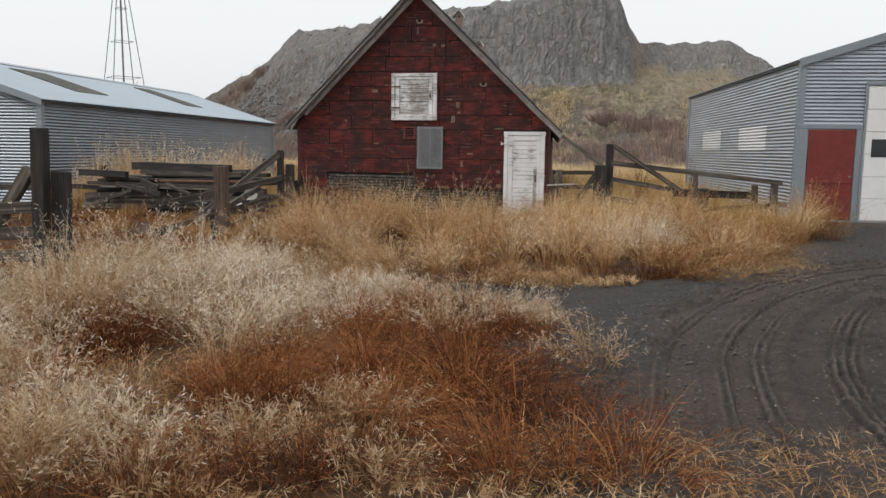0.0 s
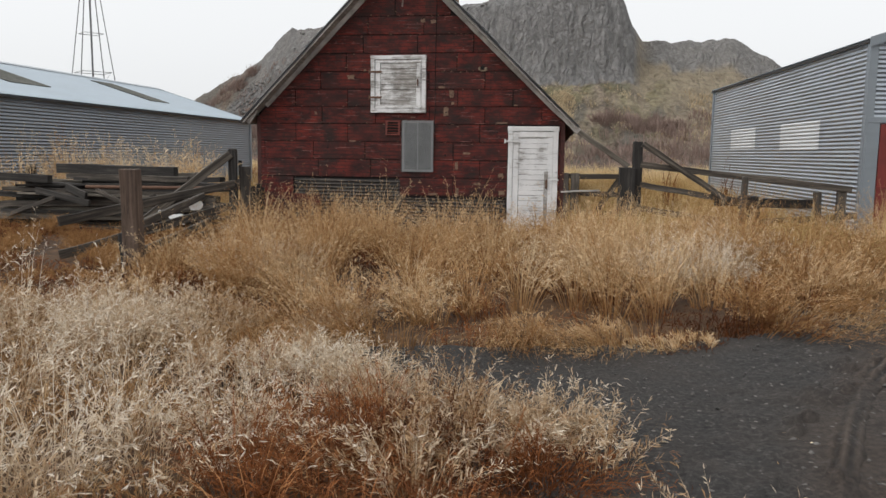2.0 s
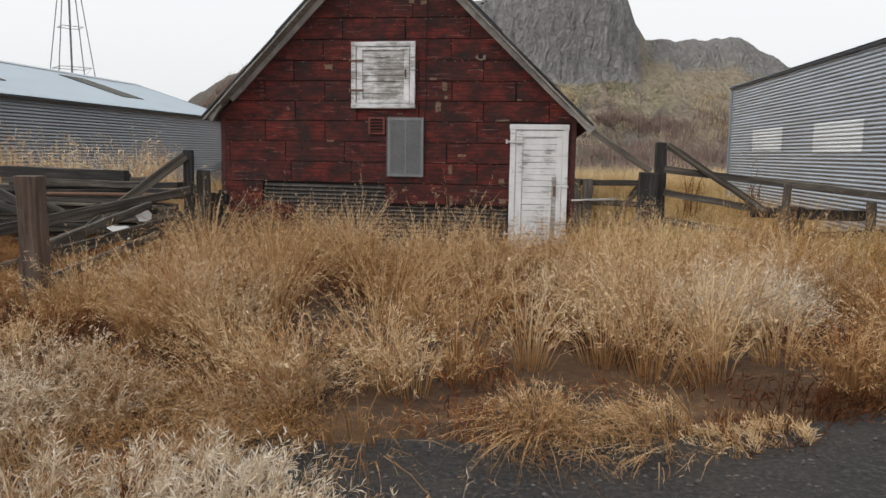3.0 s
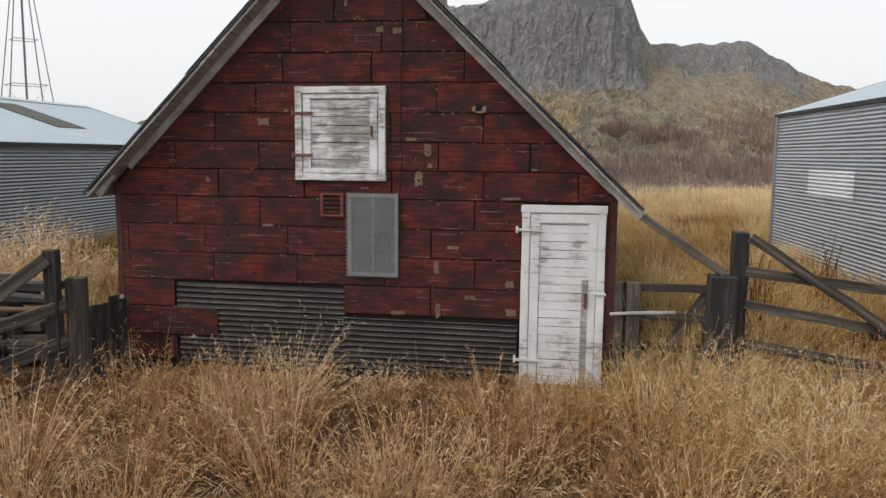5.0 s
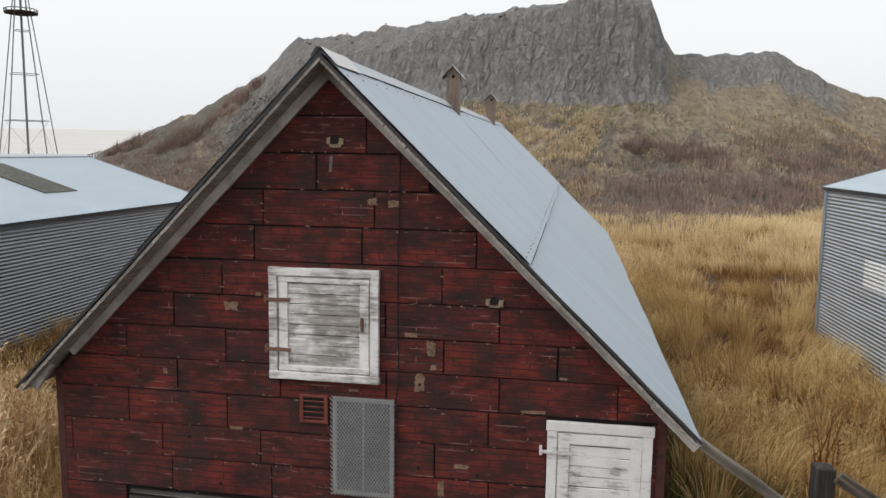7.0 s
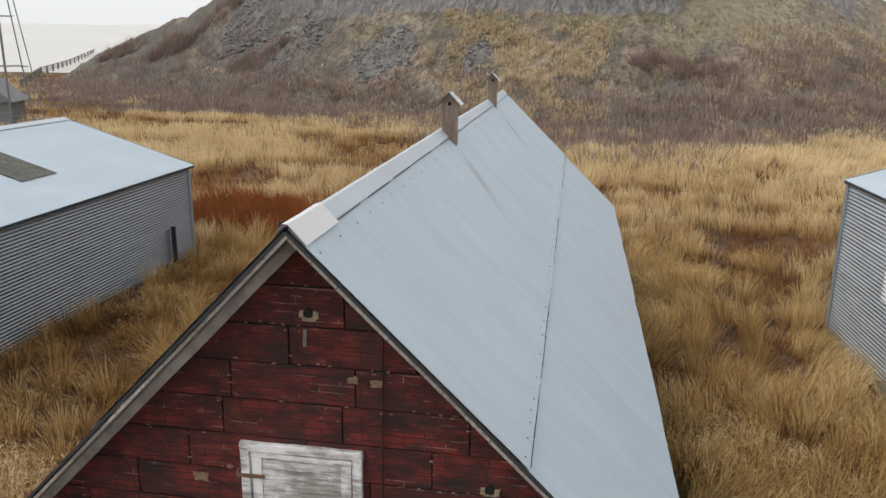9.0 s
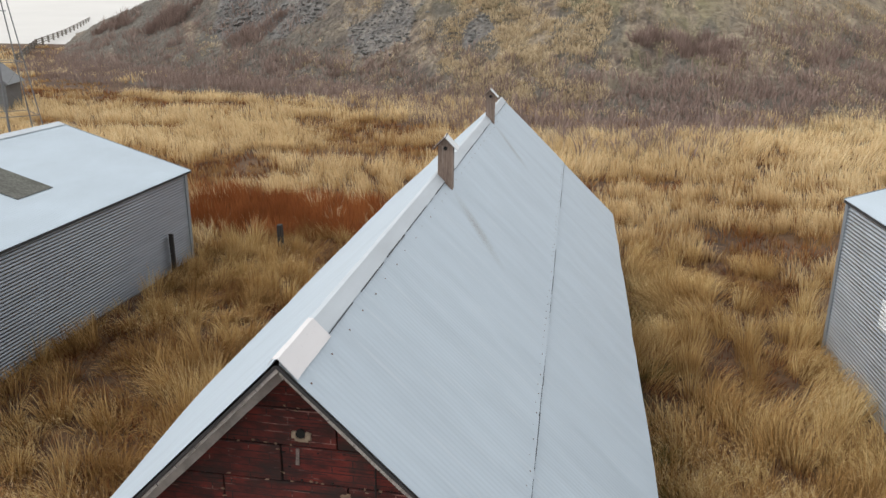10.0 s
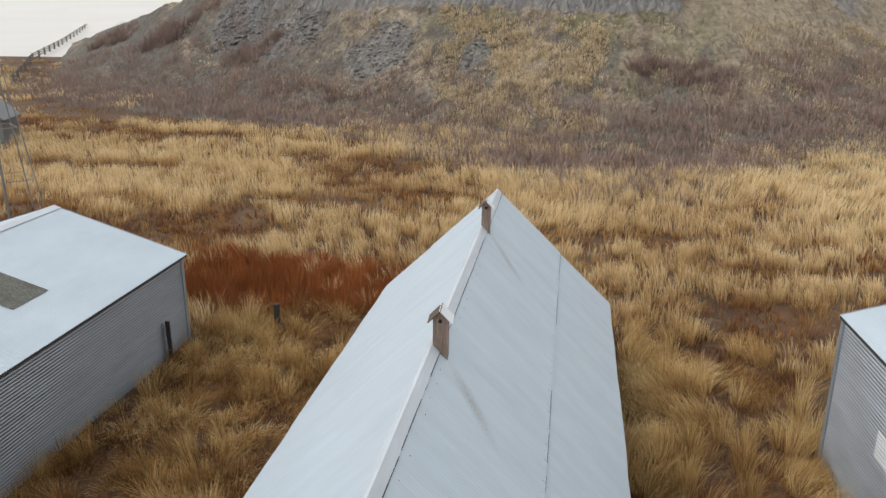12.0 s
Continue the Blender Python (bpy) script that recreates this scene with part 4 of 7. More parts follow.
def panel_mesh(pts, y, thick=0.014):
    bm = bmesh.new()
    tw = (rnd.random() - 0.5) * 0.006
    f = [bm.verts.new((x, y - thick + tw * (1 if i % 2 else -1), z)) for i, (x, z) in enumerate(pts)]
    g = [bm.verts.new((x, y + 0.004, z)) for x, z in pts]
    bm.faces.new(f)
    for i in range(len(pts)):
        bm.faces.new((f[i], f[(i + 1) % len(pts)], g[(i + 1) % len(pts)], g[i]))
    bmesh.ops.bevel(bm, geom=[e for e in bm.edges if e.verts[0] in f and e.verts[1] in f], offset=0.004, segments=1, affect="EDGES")
    bmesh.ops.recalc_face_normals(bm, faces=bm.faces)
    return bm


for z0, joints in COURSES:
    z1 = next((c[0] for c in COURSES if c[0] > z0), z0 + 0.32)
    for x0, x1 in zip(joints[:-1], joints[1:]):
        if z0 < 1.0 and x0 == -3.96:
            continue
        tilt_ = (rnd.random() - 0.5) * 0.012
        pts = panel_poly(x0, x1, z0 + tilt_ * 0.3, z1 + tilt_ * 0.3)
        if pts:
            part("siding_panel", panel_mesh(pts, rnd.random() * -0.004), PANEL, wall_front)
for x0, x1, z0, z1, y in ((0.886, 0.918, 0.14, 2.02, -0.002), (-4.58, -3.95, 0.14, 0.43, -0.003), (-4.58, -3.44, 0.43, 0.745, -0.024)):
    part("siding_panel", panel_mesh([(x0, z0), (x1, z0), (x1, z1), (x0, z1)], y), PANEL, wall_front)
# patches of dull roofing sheet over the foot of the wall
for x0, x1, z0, z1, s, y in ((-3.93, -1.95, 0.40, 1.04, 1, -0.012), (-3.90, -1.93, 0.10, 0.42, 2, -0.02), (-1.97, -0.03, 0.10, 0.71, 3, -0.016)):
    Xa, Ya, Za = corrugated(x0, x1, z0, z1, 0.062, 0.012, y - 0.004, jag=0.02, seed=s)
    crest = -(Ya - y + 0.004) / 0.012
    Za = Za + 0.008 * (fbm(Xa * 2 + s, Za * 2, 2) - 0.5) - 0.015 * (Xa - x0) / (x1 - x0)
    part_of("roofing_sheet", grid_mesh("roofing_sheet", Xa, Ya, Za, TAR_SHEET, attrs={"crest": crest}), None, wall_front, "dull dark corrugated sheet patching the wall foot")


# ---- bits on the gable wall
def bald_spots():
    """Places where the siding's face has come off, and scraps nailed over holes."""
    spots = [(-2.86, 2.86, 0.17, 0.10), (-1.02, 2.57, 0.11, 0.17), (-1.2, 2.68, 0.16, 0.05), (-1.0, 2.40, 0.07, 0.06), (-2.83, 1.72, 0.16, 0.04),
             (-1.12, 2.26, 0.12, 0.2), (-0.12, 2.06, 0.28, 0.035), (-0.92, 1.30, 0.07, 0.19), (-0.74, 1.52, 0.17, 0.05), (-1.35, 0.78, 0.24, 0.06),
             (-0.12, 1.14, 0.12, 0.1), (-0.1, 0.83, 0.15, 0.1), (-0.9, 0.82, 0.07, 0.22), (-0.55, 0.98, 0.15, 0.055), (-1.55, 3.83, 0.11, 0.07), (-1.36, 3.82, 0.13, 0.08),
             (-1.72, 2.15, 0.13, 0.03), (0.12, 2.37, 0.09, 0.03), (-3.52, 2.22, 0.06, 0.07), (-3.85, 0.74, 0.35, 0.035), (-2.6, 2.98, 0.07, 0.05)]
    r2 = random.Random(5)
    for x, z, w, h in spots:
        bm = bmesh.new()
        n = 22
        ring = []
        w, h = w * 0.8, h * 0.8
        for i in range(n):
            a = 2 * math.pi * i / n
            k = 0.72 + 0.36 * r2.random()
            sq = max(abs(math.cos(a)), abs(math.sin(a)))
            ring.append(bm.verts.new((x + w / 2 * math.cos(a) / sq * k, -0.0205, z + h / 2 * math.sin(a) / sq * k)))
        top = bm.faces.new(ring)
        made = bmesh.ops.extrude_face_region(bm, geom=[top])
        for v in made["geom"]:
            if isinstance(v, bmesh.types.BMVert):
                v.co.y += 0.012
        bmesh.ops.recalc_face_normals(bm, faces=bm.faces)
        part("bare_patch", bm, TAN, wall_front, "tan patch where the felt has torn away")


bald_spots()


def chips(count, seed, y, size, mat, name, label):
    """Small flakes scattered mostly along the joints of the siding, joined."""
    r3 = random.Random(seed)
    bm = bmesh.new()
    for _ in range(count):
        z0, joints = COURSES[r3.randrange(len(COURSES))]
        if r3.random() < 0.65:
            x, z = r3.uniform(joints[0], joints[-1]), z0 + r3.gauss(0, 0.018)
        else:
            x, z = r3.choice(joints) + r3.gauss(0, 0.02), z0 + r3.uniform(0, 0.32)
        if z > roof_z(x) - 0.25 or x > 0.9 or x < -4.5 or (-2.5 < x < -1.2 and 2.35 < z < 3.4) or (-1.9 < x < -1.2 and 1.2 < z < 2.3) or (x > -0.1 and z < 2.05) or z < 1.05:
            continue
        w, h = size * r3.uniform(0.4, 1.6), size * r3.uniform(0.2, 0.7)
        ring = []
        for i in range(7):
            a = 2 * math.pi * i / 7
            k = r3.uniform(0.5, 1.0)
            ring.append(bm.verts.new((x + w * k * math.cos(a), y, z + h * k * math.sin(a))))
        bm.faces.new(ring)
    made = bmesh.ops.extrude_face_region(bm, geom=list(bm.faces))
    for v in made["geom"]:
        if isinstance(v, bmesh.types.BMVert):
            v.co.y += 0.006
    bmesh.ops.recalc_face_normals(bm, faces=bm.faces)
    tagged(part(name, bm, mat, wall_front, label), kind="stuff")


chips(240, 31, -0.0215, 0.019, TAN, "torn_felt", "small tan flakes torn along the siding joints")
chips(380, 32, -0.0205, 0.015, HOLE, "tar_spatter", "black tar spots and nail holes in the siding")


def insulator(x, z, drip):
    """A pipe hole with a broken pale collar."""
    bm = bmesh.new()
    box(bm, x - 0.07, x - 0.036, -0.04, -0.014, z - 0.045, z + 0.012)
    box(bm, x + 0.036, x + 0.078, -0.036, -0.014, z - 0.05, z + 0.008)
    box(bm, x - 0.05, x + 0.055, -0.03, -0.014, z - 0.066, z - 0.042)
    bmesh.ops.subdivide_edges(bm, edges=list(bm.edges), cuts=1, use_grid_fill=True)
    for v in bm.verts:
        v.co += noise.noise_vector(v.co * 30) * 0.012
    bmesh.ops.bevel(bm, geom=list(bm.edges), offset=0.003, segments=1, affect="EDGES")
    part("pipe_collar", bm, flat("broken_plaster", (0.27, 0.21, 0.15), 0.9, 0.35, 30), wall_front, "broken plaster collar round a hole")
    bm = bmesh.new()
    bmesh.ops.create_cone(bm, segments=14, radius1=0.037, radius2=0.037, depth=0.03, cap_ends=True, matrix=Matrix.Translation((x, -0.022, z)) @ Matrix.Rotation(radians(90), 4, "X"))
    part("hole", bm, HOLE, wall_front)
    if drip:
        bm = rough_box(x - 0.045, x - 0.015, -0.0215, -0.016, z - 0.28, z - 0.13, 0.001, 0.022, 8, 6)
        part("pale_drip", bm, flat("lime_drip", (0.16, 0.13, 0.115), 0.9, 0.6, 30), wall_front)


insulator(-1.88, 4.36, True)
insulator(-0.48, 3.02, False)
for x, z in ((-1.12, 2.24), (-3.0, 1.17), (-1.9, 1.45), (-1.13, 1.48), (-0.6, 1.45), (-3.3, 1.6), (-0.2, 1.9), (-2.3, 3.05)):
    bm = bmesh.new()
    bmesh.ops.create_cone(bm, segments=8, radius1=0.016, radius2=0.012, depth=0.02, cap_ends=True, matrix=Matrix.Translation((x, -0.025, z)) @ Matrix.Rotation(radians(90), 4, "X"))
    part("nail_hole", bm, HOLE, wall_front)
# a wire hanging from the rake down past the hatch
bm = bmesh.new()
pts = [(-1.30, -0.04, 4.25), (-1.31, -0.035, 3.6), (-1.315, -0.04, 3.0), (-1.30, -0.045, 2.3), (-1.325, -0.05, 2.1), (-1.30, -0.05, 1.7)]
for p, q in zip(pts[:-1], pts[1:]):
    d = Vector(q) - Vector(p)
    bmesh.ops.create_cone(bm, segments=6, radius1=0.006, radius2=0.006, depth=d.length, cap_ends=True,
                          matrix=Matrix.Translation((Vector(p) + Vector(q)) / 2) @ d.to_track_quat("Z", "Y").to_matrix().to_4x4())
part("cable", bm, HOLE, wall_front, "thin dark cable down the wall")


def boarded(parent, x0, x1, z0, z1, y, nb, name="board", mat=None):
    """Level boards between x0 and x1."""
    r3 = random.Random(int(x0 * 100) + nb)
    h = (z1 - z0) / nb
    part("backing", rough_box(x0 - 0.02, x1 + 0.02, y - 0.006, y + 0.004, z0, z1, 0.0), RED_BOARD, parent)
    for i in range(nb):
        dz = (r3.random() - 0.5) * 0.01
        bm = rough_box(x0, x1, y - 0.018 - r3.random() * 0.010, y - 0.007, z0 + i * h + 0.0025 + dz * 0.4, z0 + (i + 1) * h - 0.0025, 0.003, 0.004, i + nb, 6)
        part(name, bm, mat or WHITE, parent)


def framed(parent, x0, x1, z0, z1, w, y0, y1, seed, sides="ltrb", mat=None):
    mat = mat or WHITE
    if "l" in sides:
        part("jamb", rough_box(x0, x0 + w, y0, y1, z0, z1, 0.005, 0.005, seed, 8), mat, parent)
    if "r" in sides:
        part("jamb", rough_box(x1 - w, x1, y0, y1, z0, z1, 0.005, 0.005, seed + 1, 8), mat, parent)
    if "t" in sides:
        part("head_trim", rough_box(x0 - 0.006, x1 + 0.008, y0 - 0.004, y1, z1 - w * 0.9, z1 + 0.004, 0.005, 0.007, seed + 2, 8), mat, parent)
    if "b" in sides:
        part("sill", rough_box(x0 - 0.004, x1 + 0.008, y0 - 0.010, y1, z0 - 0.008, z0 + w * 0.85, 0.005, 0.007, seed + 3, 8), mat, parent)


def hinge(parent, x, z, l):
    bm = rough_box(x - l * 0.3, x + l, -0.078, -0.066, z - 0.016, z + 0.016, 0.003, 0.003, 3, 3)
    box(bm, x - l * 0.42, x - l * 0.3, -0.07, -0.02, z - 0.035, z + 0.035)
    part("hinge", bm, RUST if l < 0.2 else WHITE, parent, "rusty strap hinge" if l < 0.2 else "white strap hinge")


hatch = part("hatch", rough_box(-2.44, -1.52, -0.02, 0.0, 2.28, 3.2, 0.004), WHITE, barn, "loft hatch of flaking white boards")
framed(hatch, -2.485, -1.48, 2.235, 3.235, 0.075, -0.062, -0.014, 31)
framed(hatch, -2.395, -1.57, 2.315, 3.15, 0.085, -0.052, -0.02, 35, "lr")
framed(hatch, -2.395, -1.57, 2.315, 3.15, 0.05, -0.050, -0.02, 37, "tb")
boarded(hatch, -2.31, -1.655, 2.36, 3.10, -0.016, 8, mat=WHITE_B)
hinge(hatch, -2.45, 2.95, 0.17)
hinge(hatch, -2.45, 2.5, 0.17)
part("latch", rough_box(-1.64, -1.615, -0.085, -0.055, 2.70, 2.82, 0.004), RUST, hatch, "rusty latch")

door = part("door", rough_box(0.08, 0.80, -0.02, 0.0, 0.06, 1.92, 0.004), WHITE_D, barn, "closed door of worn white louvred boards")
framed(door, 0.0, 0.88, 0.02, 2.0, 0.085, -0.058, -0.014, 51, "ltr", WHITE_D)
framed(door, 0.092, 0.79, 0.05, 1.905, 0.10, -0.05, -0.02, 55, "lt", WHITE_D)
part("stile", rough_box(0.70, 0.79, -0.05, -0.02, 0.05, 1.9, 0.004, 0.004, 58, 6), WHITE_D, door)
boarded(door, 0.195, 0.70, 0.06, 1.8, -0.016, 19, mat=WHITE_D)
part("bare_stile", rough_box(0.645, 0.715, -0.052, -0.03, 0.06, 1.22, 0.004, 0.005, 59, 8), WHITE_W, door, "bare grey stile with its latch")
hinge(door, 0.02, 1.74, 0.2)
hinge(door, 0.02, 0.33, 0.2)
part("latch", rough_box(0.67, 0.705, -0.085, -0.055, 0.92, 1.08, 0.004), RUST, door, "rusty door latch")
part("latch_bar", rough_box(0.76, 0.90, -0.075, -0.06, 1.06, 1.085, 0.003), WHITE_D, door)

# wire-guarded window
vent = part("window", rough_box(-1.90, -1.345, -0.026, -0.015, 1.185, 2.085, 0.002), SCREEN_BACK, barn, "small window behind expanded metal guard")
for x0, x1, z0, z1 in ((-1.90, -1.865, 1.185, 2.085), (-1.38, -1.345, 1.185, 2.085), (-1.865, -1.38, 1.185, 1.22), (-1.865, -1.38, 2.05, 2.085)):
    part("window_frame", rough_box(x0, x1, -0.045, -0.026, z0, z1, 0.003), SCREEN, vent)
part("glazing_bar", rough_box(-1.635, -1.615, -0.034, -0.0265, 1.222, 2.048, 0.003), SCREEN, vent)
gv, gt = [], []
cw, ch, hw = 0.029, 0.021, 0.0034
for j in range(int(0.92 / ch) + 1):
    for i in range(int(0.575 / cw) + 1):
        x, z = -1.91 + i * cw + (cw / 2 if j % 2 else 0), 1.175 + j * ch
        for sx in (-1, 1):
            k = len(gv)
            q = (x + sx * cw / 2, z + ch)
            gv += [(x - hw, -0.052, z), (x + hw, -0.052, z), (q[0] + hw, -0.052, q[1]), (q[0] - hw, -0.052, q[1]),
                   (x + hw, -0.047, z), (q[0] + hw, -0.047, q[1])]
            gt += [(k, k + 1, k + 2), (k, k + 2, k + 3), (k + 1, k + 4, k + 5), (k + 1, k + 5, k + 2)]
tagged(part_of("guard_mesh", tri_mesh("guard_mesh", np.array(gv), np.array(gt), SCREEN), None, vent, "diamond expanded-metal guard"), kind="stuff")

louvre = part("louvre_vent", rough_box(-2.21, -1.955, -0.03, -0.014, 1.835, 2.085, 0.003), HOLE, barn, "small red louvred vent")
for x0, x1, z0, z1 in ((-2.215, -2.18, 1.83, 2.09), (-1.985, -1.95, 1.83, 2.09), (-2.18, -1.985, 1.83, 1.855), (-2.18, -1.985, 2.065, 2.09)):
    part("vent_frame", rough_box(x0, x1, -0.045, -0.03, z0, z1, 0.003), VENT_RED, louvre)
for i in range(4):
    z = 1.875 + i * 0.05
    part("slat", rough_box(-2.18, -1.985, -0.012, 0.012, -0.003, 0.003, 0, m=Matrix.Translation((0, -0.036, z)) @ Matrix.Rotation(radians(-50), 4, "X")), VENT_RED, louvre)


# ---------------------------------------------------------------- birdhouses on the ridge
WOOD_HOUSE = wood_material("silvered_birdhouse_plank", (0.085, 0.055, 0.042), (0.20, 0.145, 0.115), (0.33, 0.27, 0.225))


def birdhouse(x, y, z, w, h, lean, tall_label):
    b = thing("birdhouse", tall_label, "birdhouse", "birdhouses on the barn roof", m=pose(x, y, z, 0, lean, 4))
    part("body", rough_box(-w / 2, w / 2, -w / 2, w / 2, -0.22, h, 0.006, 0.006, 3, 4), WOOD_HOUSE, b)
    bm = bmesh.new()
    f = [bm.verts.new(p) for p in ((-w / 2, -w / 2, h), (w / 2, -w / 2, h), (0, -w / 2, h + w * 0.55))]
    g = [bm.verts.new(p) for p in ((-w / 2, w / 2, h), (w / 2, w / 2, h), (0, w / 2, h + w * 0.55))]
    bm.faces.new(f), bm.faces.new(g[::-1])
    for i in range(3):
        bm.faces.new((f[i], f[(i + 1) % 3], g[(i + 1) % 3], g[i]))
    part("gable", bm, WOOD_HOUSE, b)
    for s, mat in ((-1, WOOD_BROWN), (1, FIBRE)):
        bm = beam((0 - s * 0.01, 0, h + w * 0.62), (s * (w / 2 + 0.07), 0, h - 0.06), 0.016, w + 0.10, bev=0.003)
        part("roof", bm, mat, b)
    bm = bmesh.new()
    bmesh.ops.create_cone(bm, segments=12, radius1=0.03, radius2=0.03, depth=0.02, cap_ends=True, matrix=Matrix.Translation((0, -w / 2 - 0.004, h - 0.04)) @ Matrix.Rotation(radians(90), 4, "X"))
    part("entrance_hole", bm, HOLE, b)
    return b


birdhouse(-1.80, 6.1, 5.0, 0.22, 0.50, 0, "tall weathered plank birdhouse standing on the roof ridge")
birdhouse(-1.84, 12.4, 5.0, 0.20, 0.55, 0, "narrow grey plank birdhouse near the far end of the ridge")


# ---------------------------------------------------------------- tin sheds
def wall_sheet(length, z0, z1, mat, name, parent, pitch=0.078, amp=0.0105, u0=0.0, lift=0.0, top=None):
    """A wall of level corrugations along local x from u0, facing -y; top(u): a sloping upper edge."""
    n = int((z1 - z0) / pitch * 8)
    zz = np.linspace(z0, z1, n + 1)
    uu = np.linspace(u0, u0 + length, max(3, int(length / 0.9)) + 1)
    U, Z = np.meshgrid(uu, zz)
    Y = -lift + amp * np.sin(Z / pitch * 2 * math.pi) + 0.008 * (fbm(U * 0.7 + 3, Z * 0.9, 2) - 0.5)
    if top is not None:
        Z = np.minimum(Z, top(U))
    return part_of(name, grid_mesh(name, U, Y, Z, mat), None, parent)


def slab(parent, name, mat, corners, thick, label=""):
    """A flat plate over four corners, going down by thick."""
    bm = bmesh.new()
    up = [bm.verts.new(c) for c in corners]
    lo = [bm.verts.new((c[0], c[1], c[2] - thick)) for c in corners]
    bm.faces.new(up), bm.faces.new(lo[::-1])
    for i in range(4):
        bm.faces.new((up[i], lo[i], lo[(i + 1) % 4], up[(i + 1) % 4]))
    bmesh.ops.recalc_face_normals(bm, faces=bm.faces)
    return part(name, bm, mat, parent, label)


def shed(label, m, wide, long_, eave, ridge, wall_mat, over=0.12):
    """A gabled tin shed. Local axes: x along the front to the right, y back, origin at the front corner nearer the barn (front left, x to the right)."""
    s = thing("tin_shed", label, "shed", m=m)
    rise = (ridge - eave) / (wide / 2)
    top = lambda u: ridge - 0.03 - rise * np.abs(u - wide / 2)
    # unseen core, added to keep the light out
    bm = bmesh.new()
    pts = [(0.03, -0.3), (wide - 0.03, -0.3), (wide - 0.03, eave - 0.06), (wide / 2, ridge - 0.09), (0.03, eave - 0.06)]
    f = [bm.verts.new((x, 0.04, z)) for x, z in pts]
    g = [bm.verts.new((x, long_ - 0.04, z)) for x, z in pts]
    bm.faces.new(f), bm.faces.new(g)
    for i in range(5):
        bm.faces.new((f[i], f[(i + 1) % 5], g[(i + 1) % 5], g[i]))
    bmesh.ops.recalc_face_normals(bm, faces=bm.faces)
    part("inner_wall", bm, WOOD_GREY, s)
    walls = []
    for name, rot, length, tp in (("front", pose(0, 0, 0), wide, top), ("back", pose(wide, long_, 0, 0, 0, 180), wide, top),
                                  ("left", pose(0, long_, 0, 0, 0, -90), long_, None), ("right", pose(wide, 0, 0, 0, 0, 90), long_, None)):
        w = wall_sheet(length, -0.15, ridge if tp else eave - 0.02, wall_mat, "wall", s, top=tp)
        w.matrix_basis = rot
        walls.append(w)
    for sx in (0, 1):
        for sy in (0, 1):
            x, y = sx * wide, sy * long_
            bm = bmesh.new()
            box(bm, x - (0.03 if sx == 0 else 0.11), x + (0.11 if sx == 0 else 0.03), y - 0.03 if sy == 0 else y - 0.11, y + 0.11 if sy == 0 else y + 0.03, -0.2, eave - 0.03)
            part("corner_trim", bm, GREY_TRIM, s)
    o = over
    for sx in (-1, 1):
        xe = wide / 2 + sx * (wide / 2 + o)
        ze = eave - rise * o
        ny = int((long_ + 2 * o) / 0.076 * 4)
        Yr, Sr = np.meshgrid(np.linspace(-o, long_ + o, ny), np.linspace(0, 1, 6), indexing="ij")
        Xr = wide / 2 + (xe - wide / 2) * Sr
        Zr = ridge + (ze - ridge) * Sr + 0.012 + 0.006 * np.sin(Yr / 0.076 * 2 * math.pi)
        part_of("roof_sheet", grid_mesh("roof_sheet", Xr, Yr, Zr, ZINC_ROOF), None, s)
        slab(s, "roof_edge", DARK_TRIM, [(wide / 2, -o + 0.01, ridge - 0.005), (xe * 1.0, -o + 0.01, ze - 0.005), (xe, long_ + o - 0.01, ze - 0.005), (wide / 2, long_ + o - 0.01, ridge - 0.005)], 0.05)
        for yy in (-o - 0.012, long_ + o - 0.008):
            slab(s, "rake_trim", GREY_TRIM, [(wide / 2, yy, ridge + 0.03), (xe, yy, ze + 0.03), (xe, yy + 0.02, ze + 0.03), (wide / 2, yy + 0.02, ridge + 0.03)], 0.17 if yy < 0 else 0.1)
    bm = bmesh.new()
    for sx in (-1, 1):
        v = [bm.verts.new((wide / 2, -o, ridge + 0.045)), bm.verts.new((wide / 2 + sx * 0.22, -o, ridge + 0.035 - rise * 0.22)),
             bm.verts.new((wide / 2 + sx * 0.22, long_ + o, ridge + 0.035 - rise * 0.22)), bm.verts.new((wide / 2, long_ + o, ridge + 0.045))]
        bm.faces.new(v if sx > 0 else v[::-1])
    part("ridge_cap", bm, ZINC_CAP, s)
    return s, rise


# long low shed: its near corner is the front right one
LW, LL = 8.0, 15.55
shed_l, rise_l = shed("long low corrugated metal shed with two grimy skylights in its roof", pose(-11.2 - LW, 0.33, 0.0, 0, 0, 0.2), LW, LL, 2.72, 3.98, ZINC_WALL)
for y0, y1, a0, a1 in ((3.3, 4.9, 1.2, 3.3), (9.98, 11.25, 1.2, 3.3)):
    X, Y = np.meshgrid(np.linspace(LW - a1, LW - a0, 8), np.linspace(y0, y1, 190))
    Zs = 3.98 - rise_l * np.abs(X - LW / 2) + 0.03 + 0.014 * np.sin(Y / 0.076 * 2 * math.pi)
    part_of("skylight", grid_mesh("skylight", X, Y, Zs, SKYL), None, shed_l, "grimy translucent skylight strip")
part("standing_plank", rough_box(LW + 0.05, LW + 0.17, 14.15, 14.22, -0.1, 1.15, 0.005, 0.01, 4, 4), WOOD_DARK, shed_l, "dark plank fixed against the wall")
part("door", rough_box(LW - 2.6, LW - 1.3, -0.05, 0.0, 0.0, 1.95, 0.01), GREY_TRIM, shed_l, "grey metal door in the gable")

# taller machine shed beside the track
RW, RL = 9.2, 11.15
shed_r, rise_r = shed("tall corrugated machine shed with white sectional door and red side door", pose(6.24, 0.86, 0.0, 0, 0, 2.3), RW, RL, 3.60, 5.05, ZINC_WALL_B, 0.06)
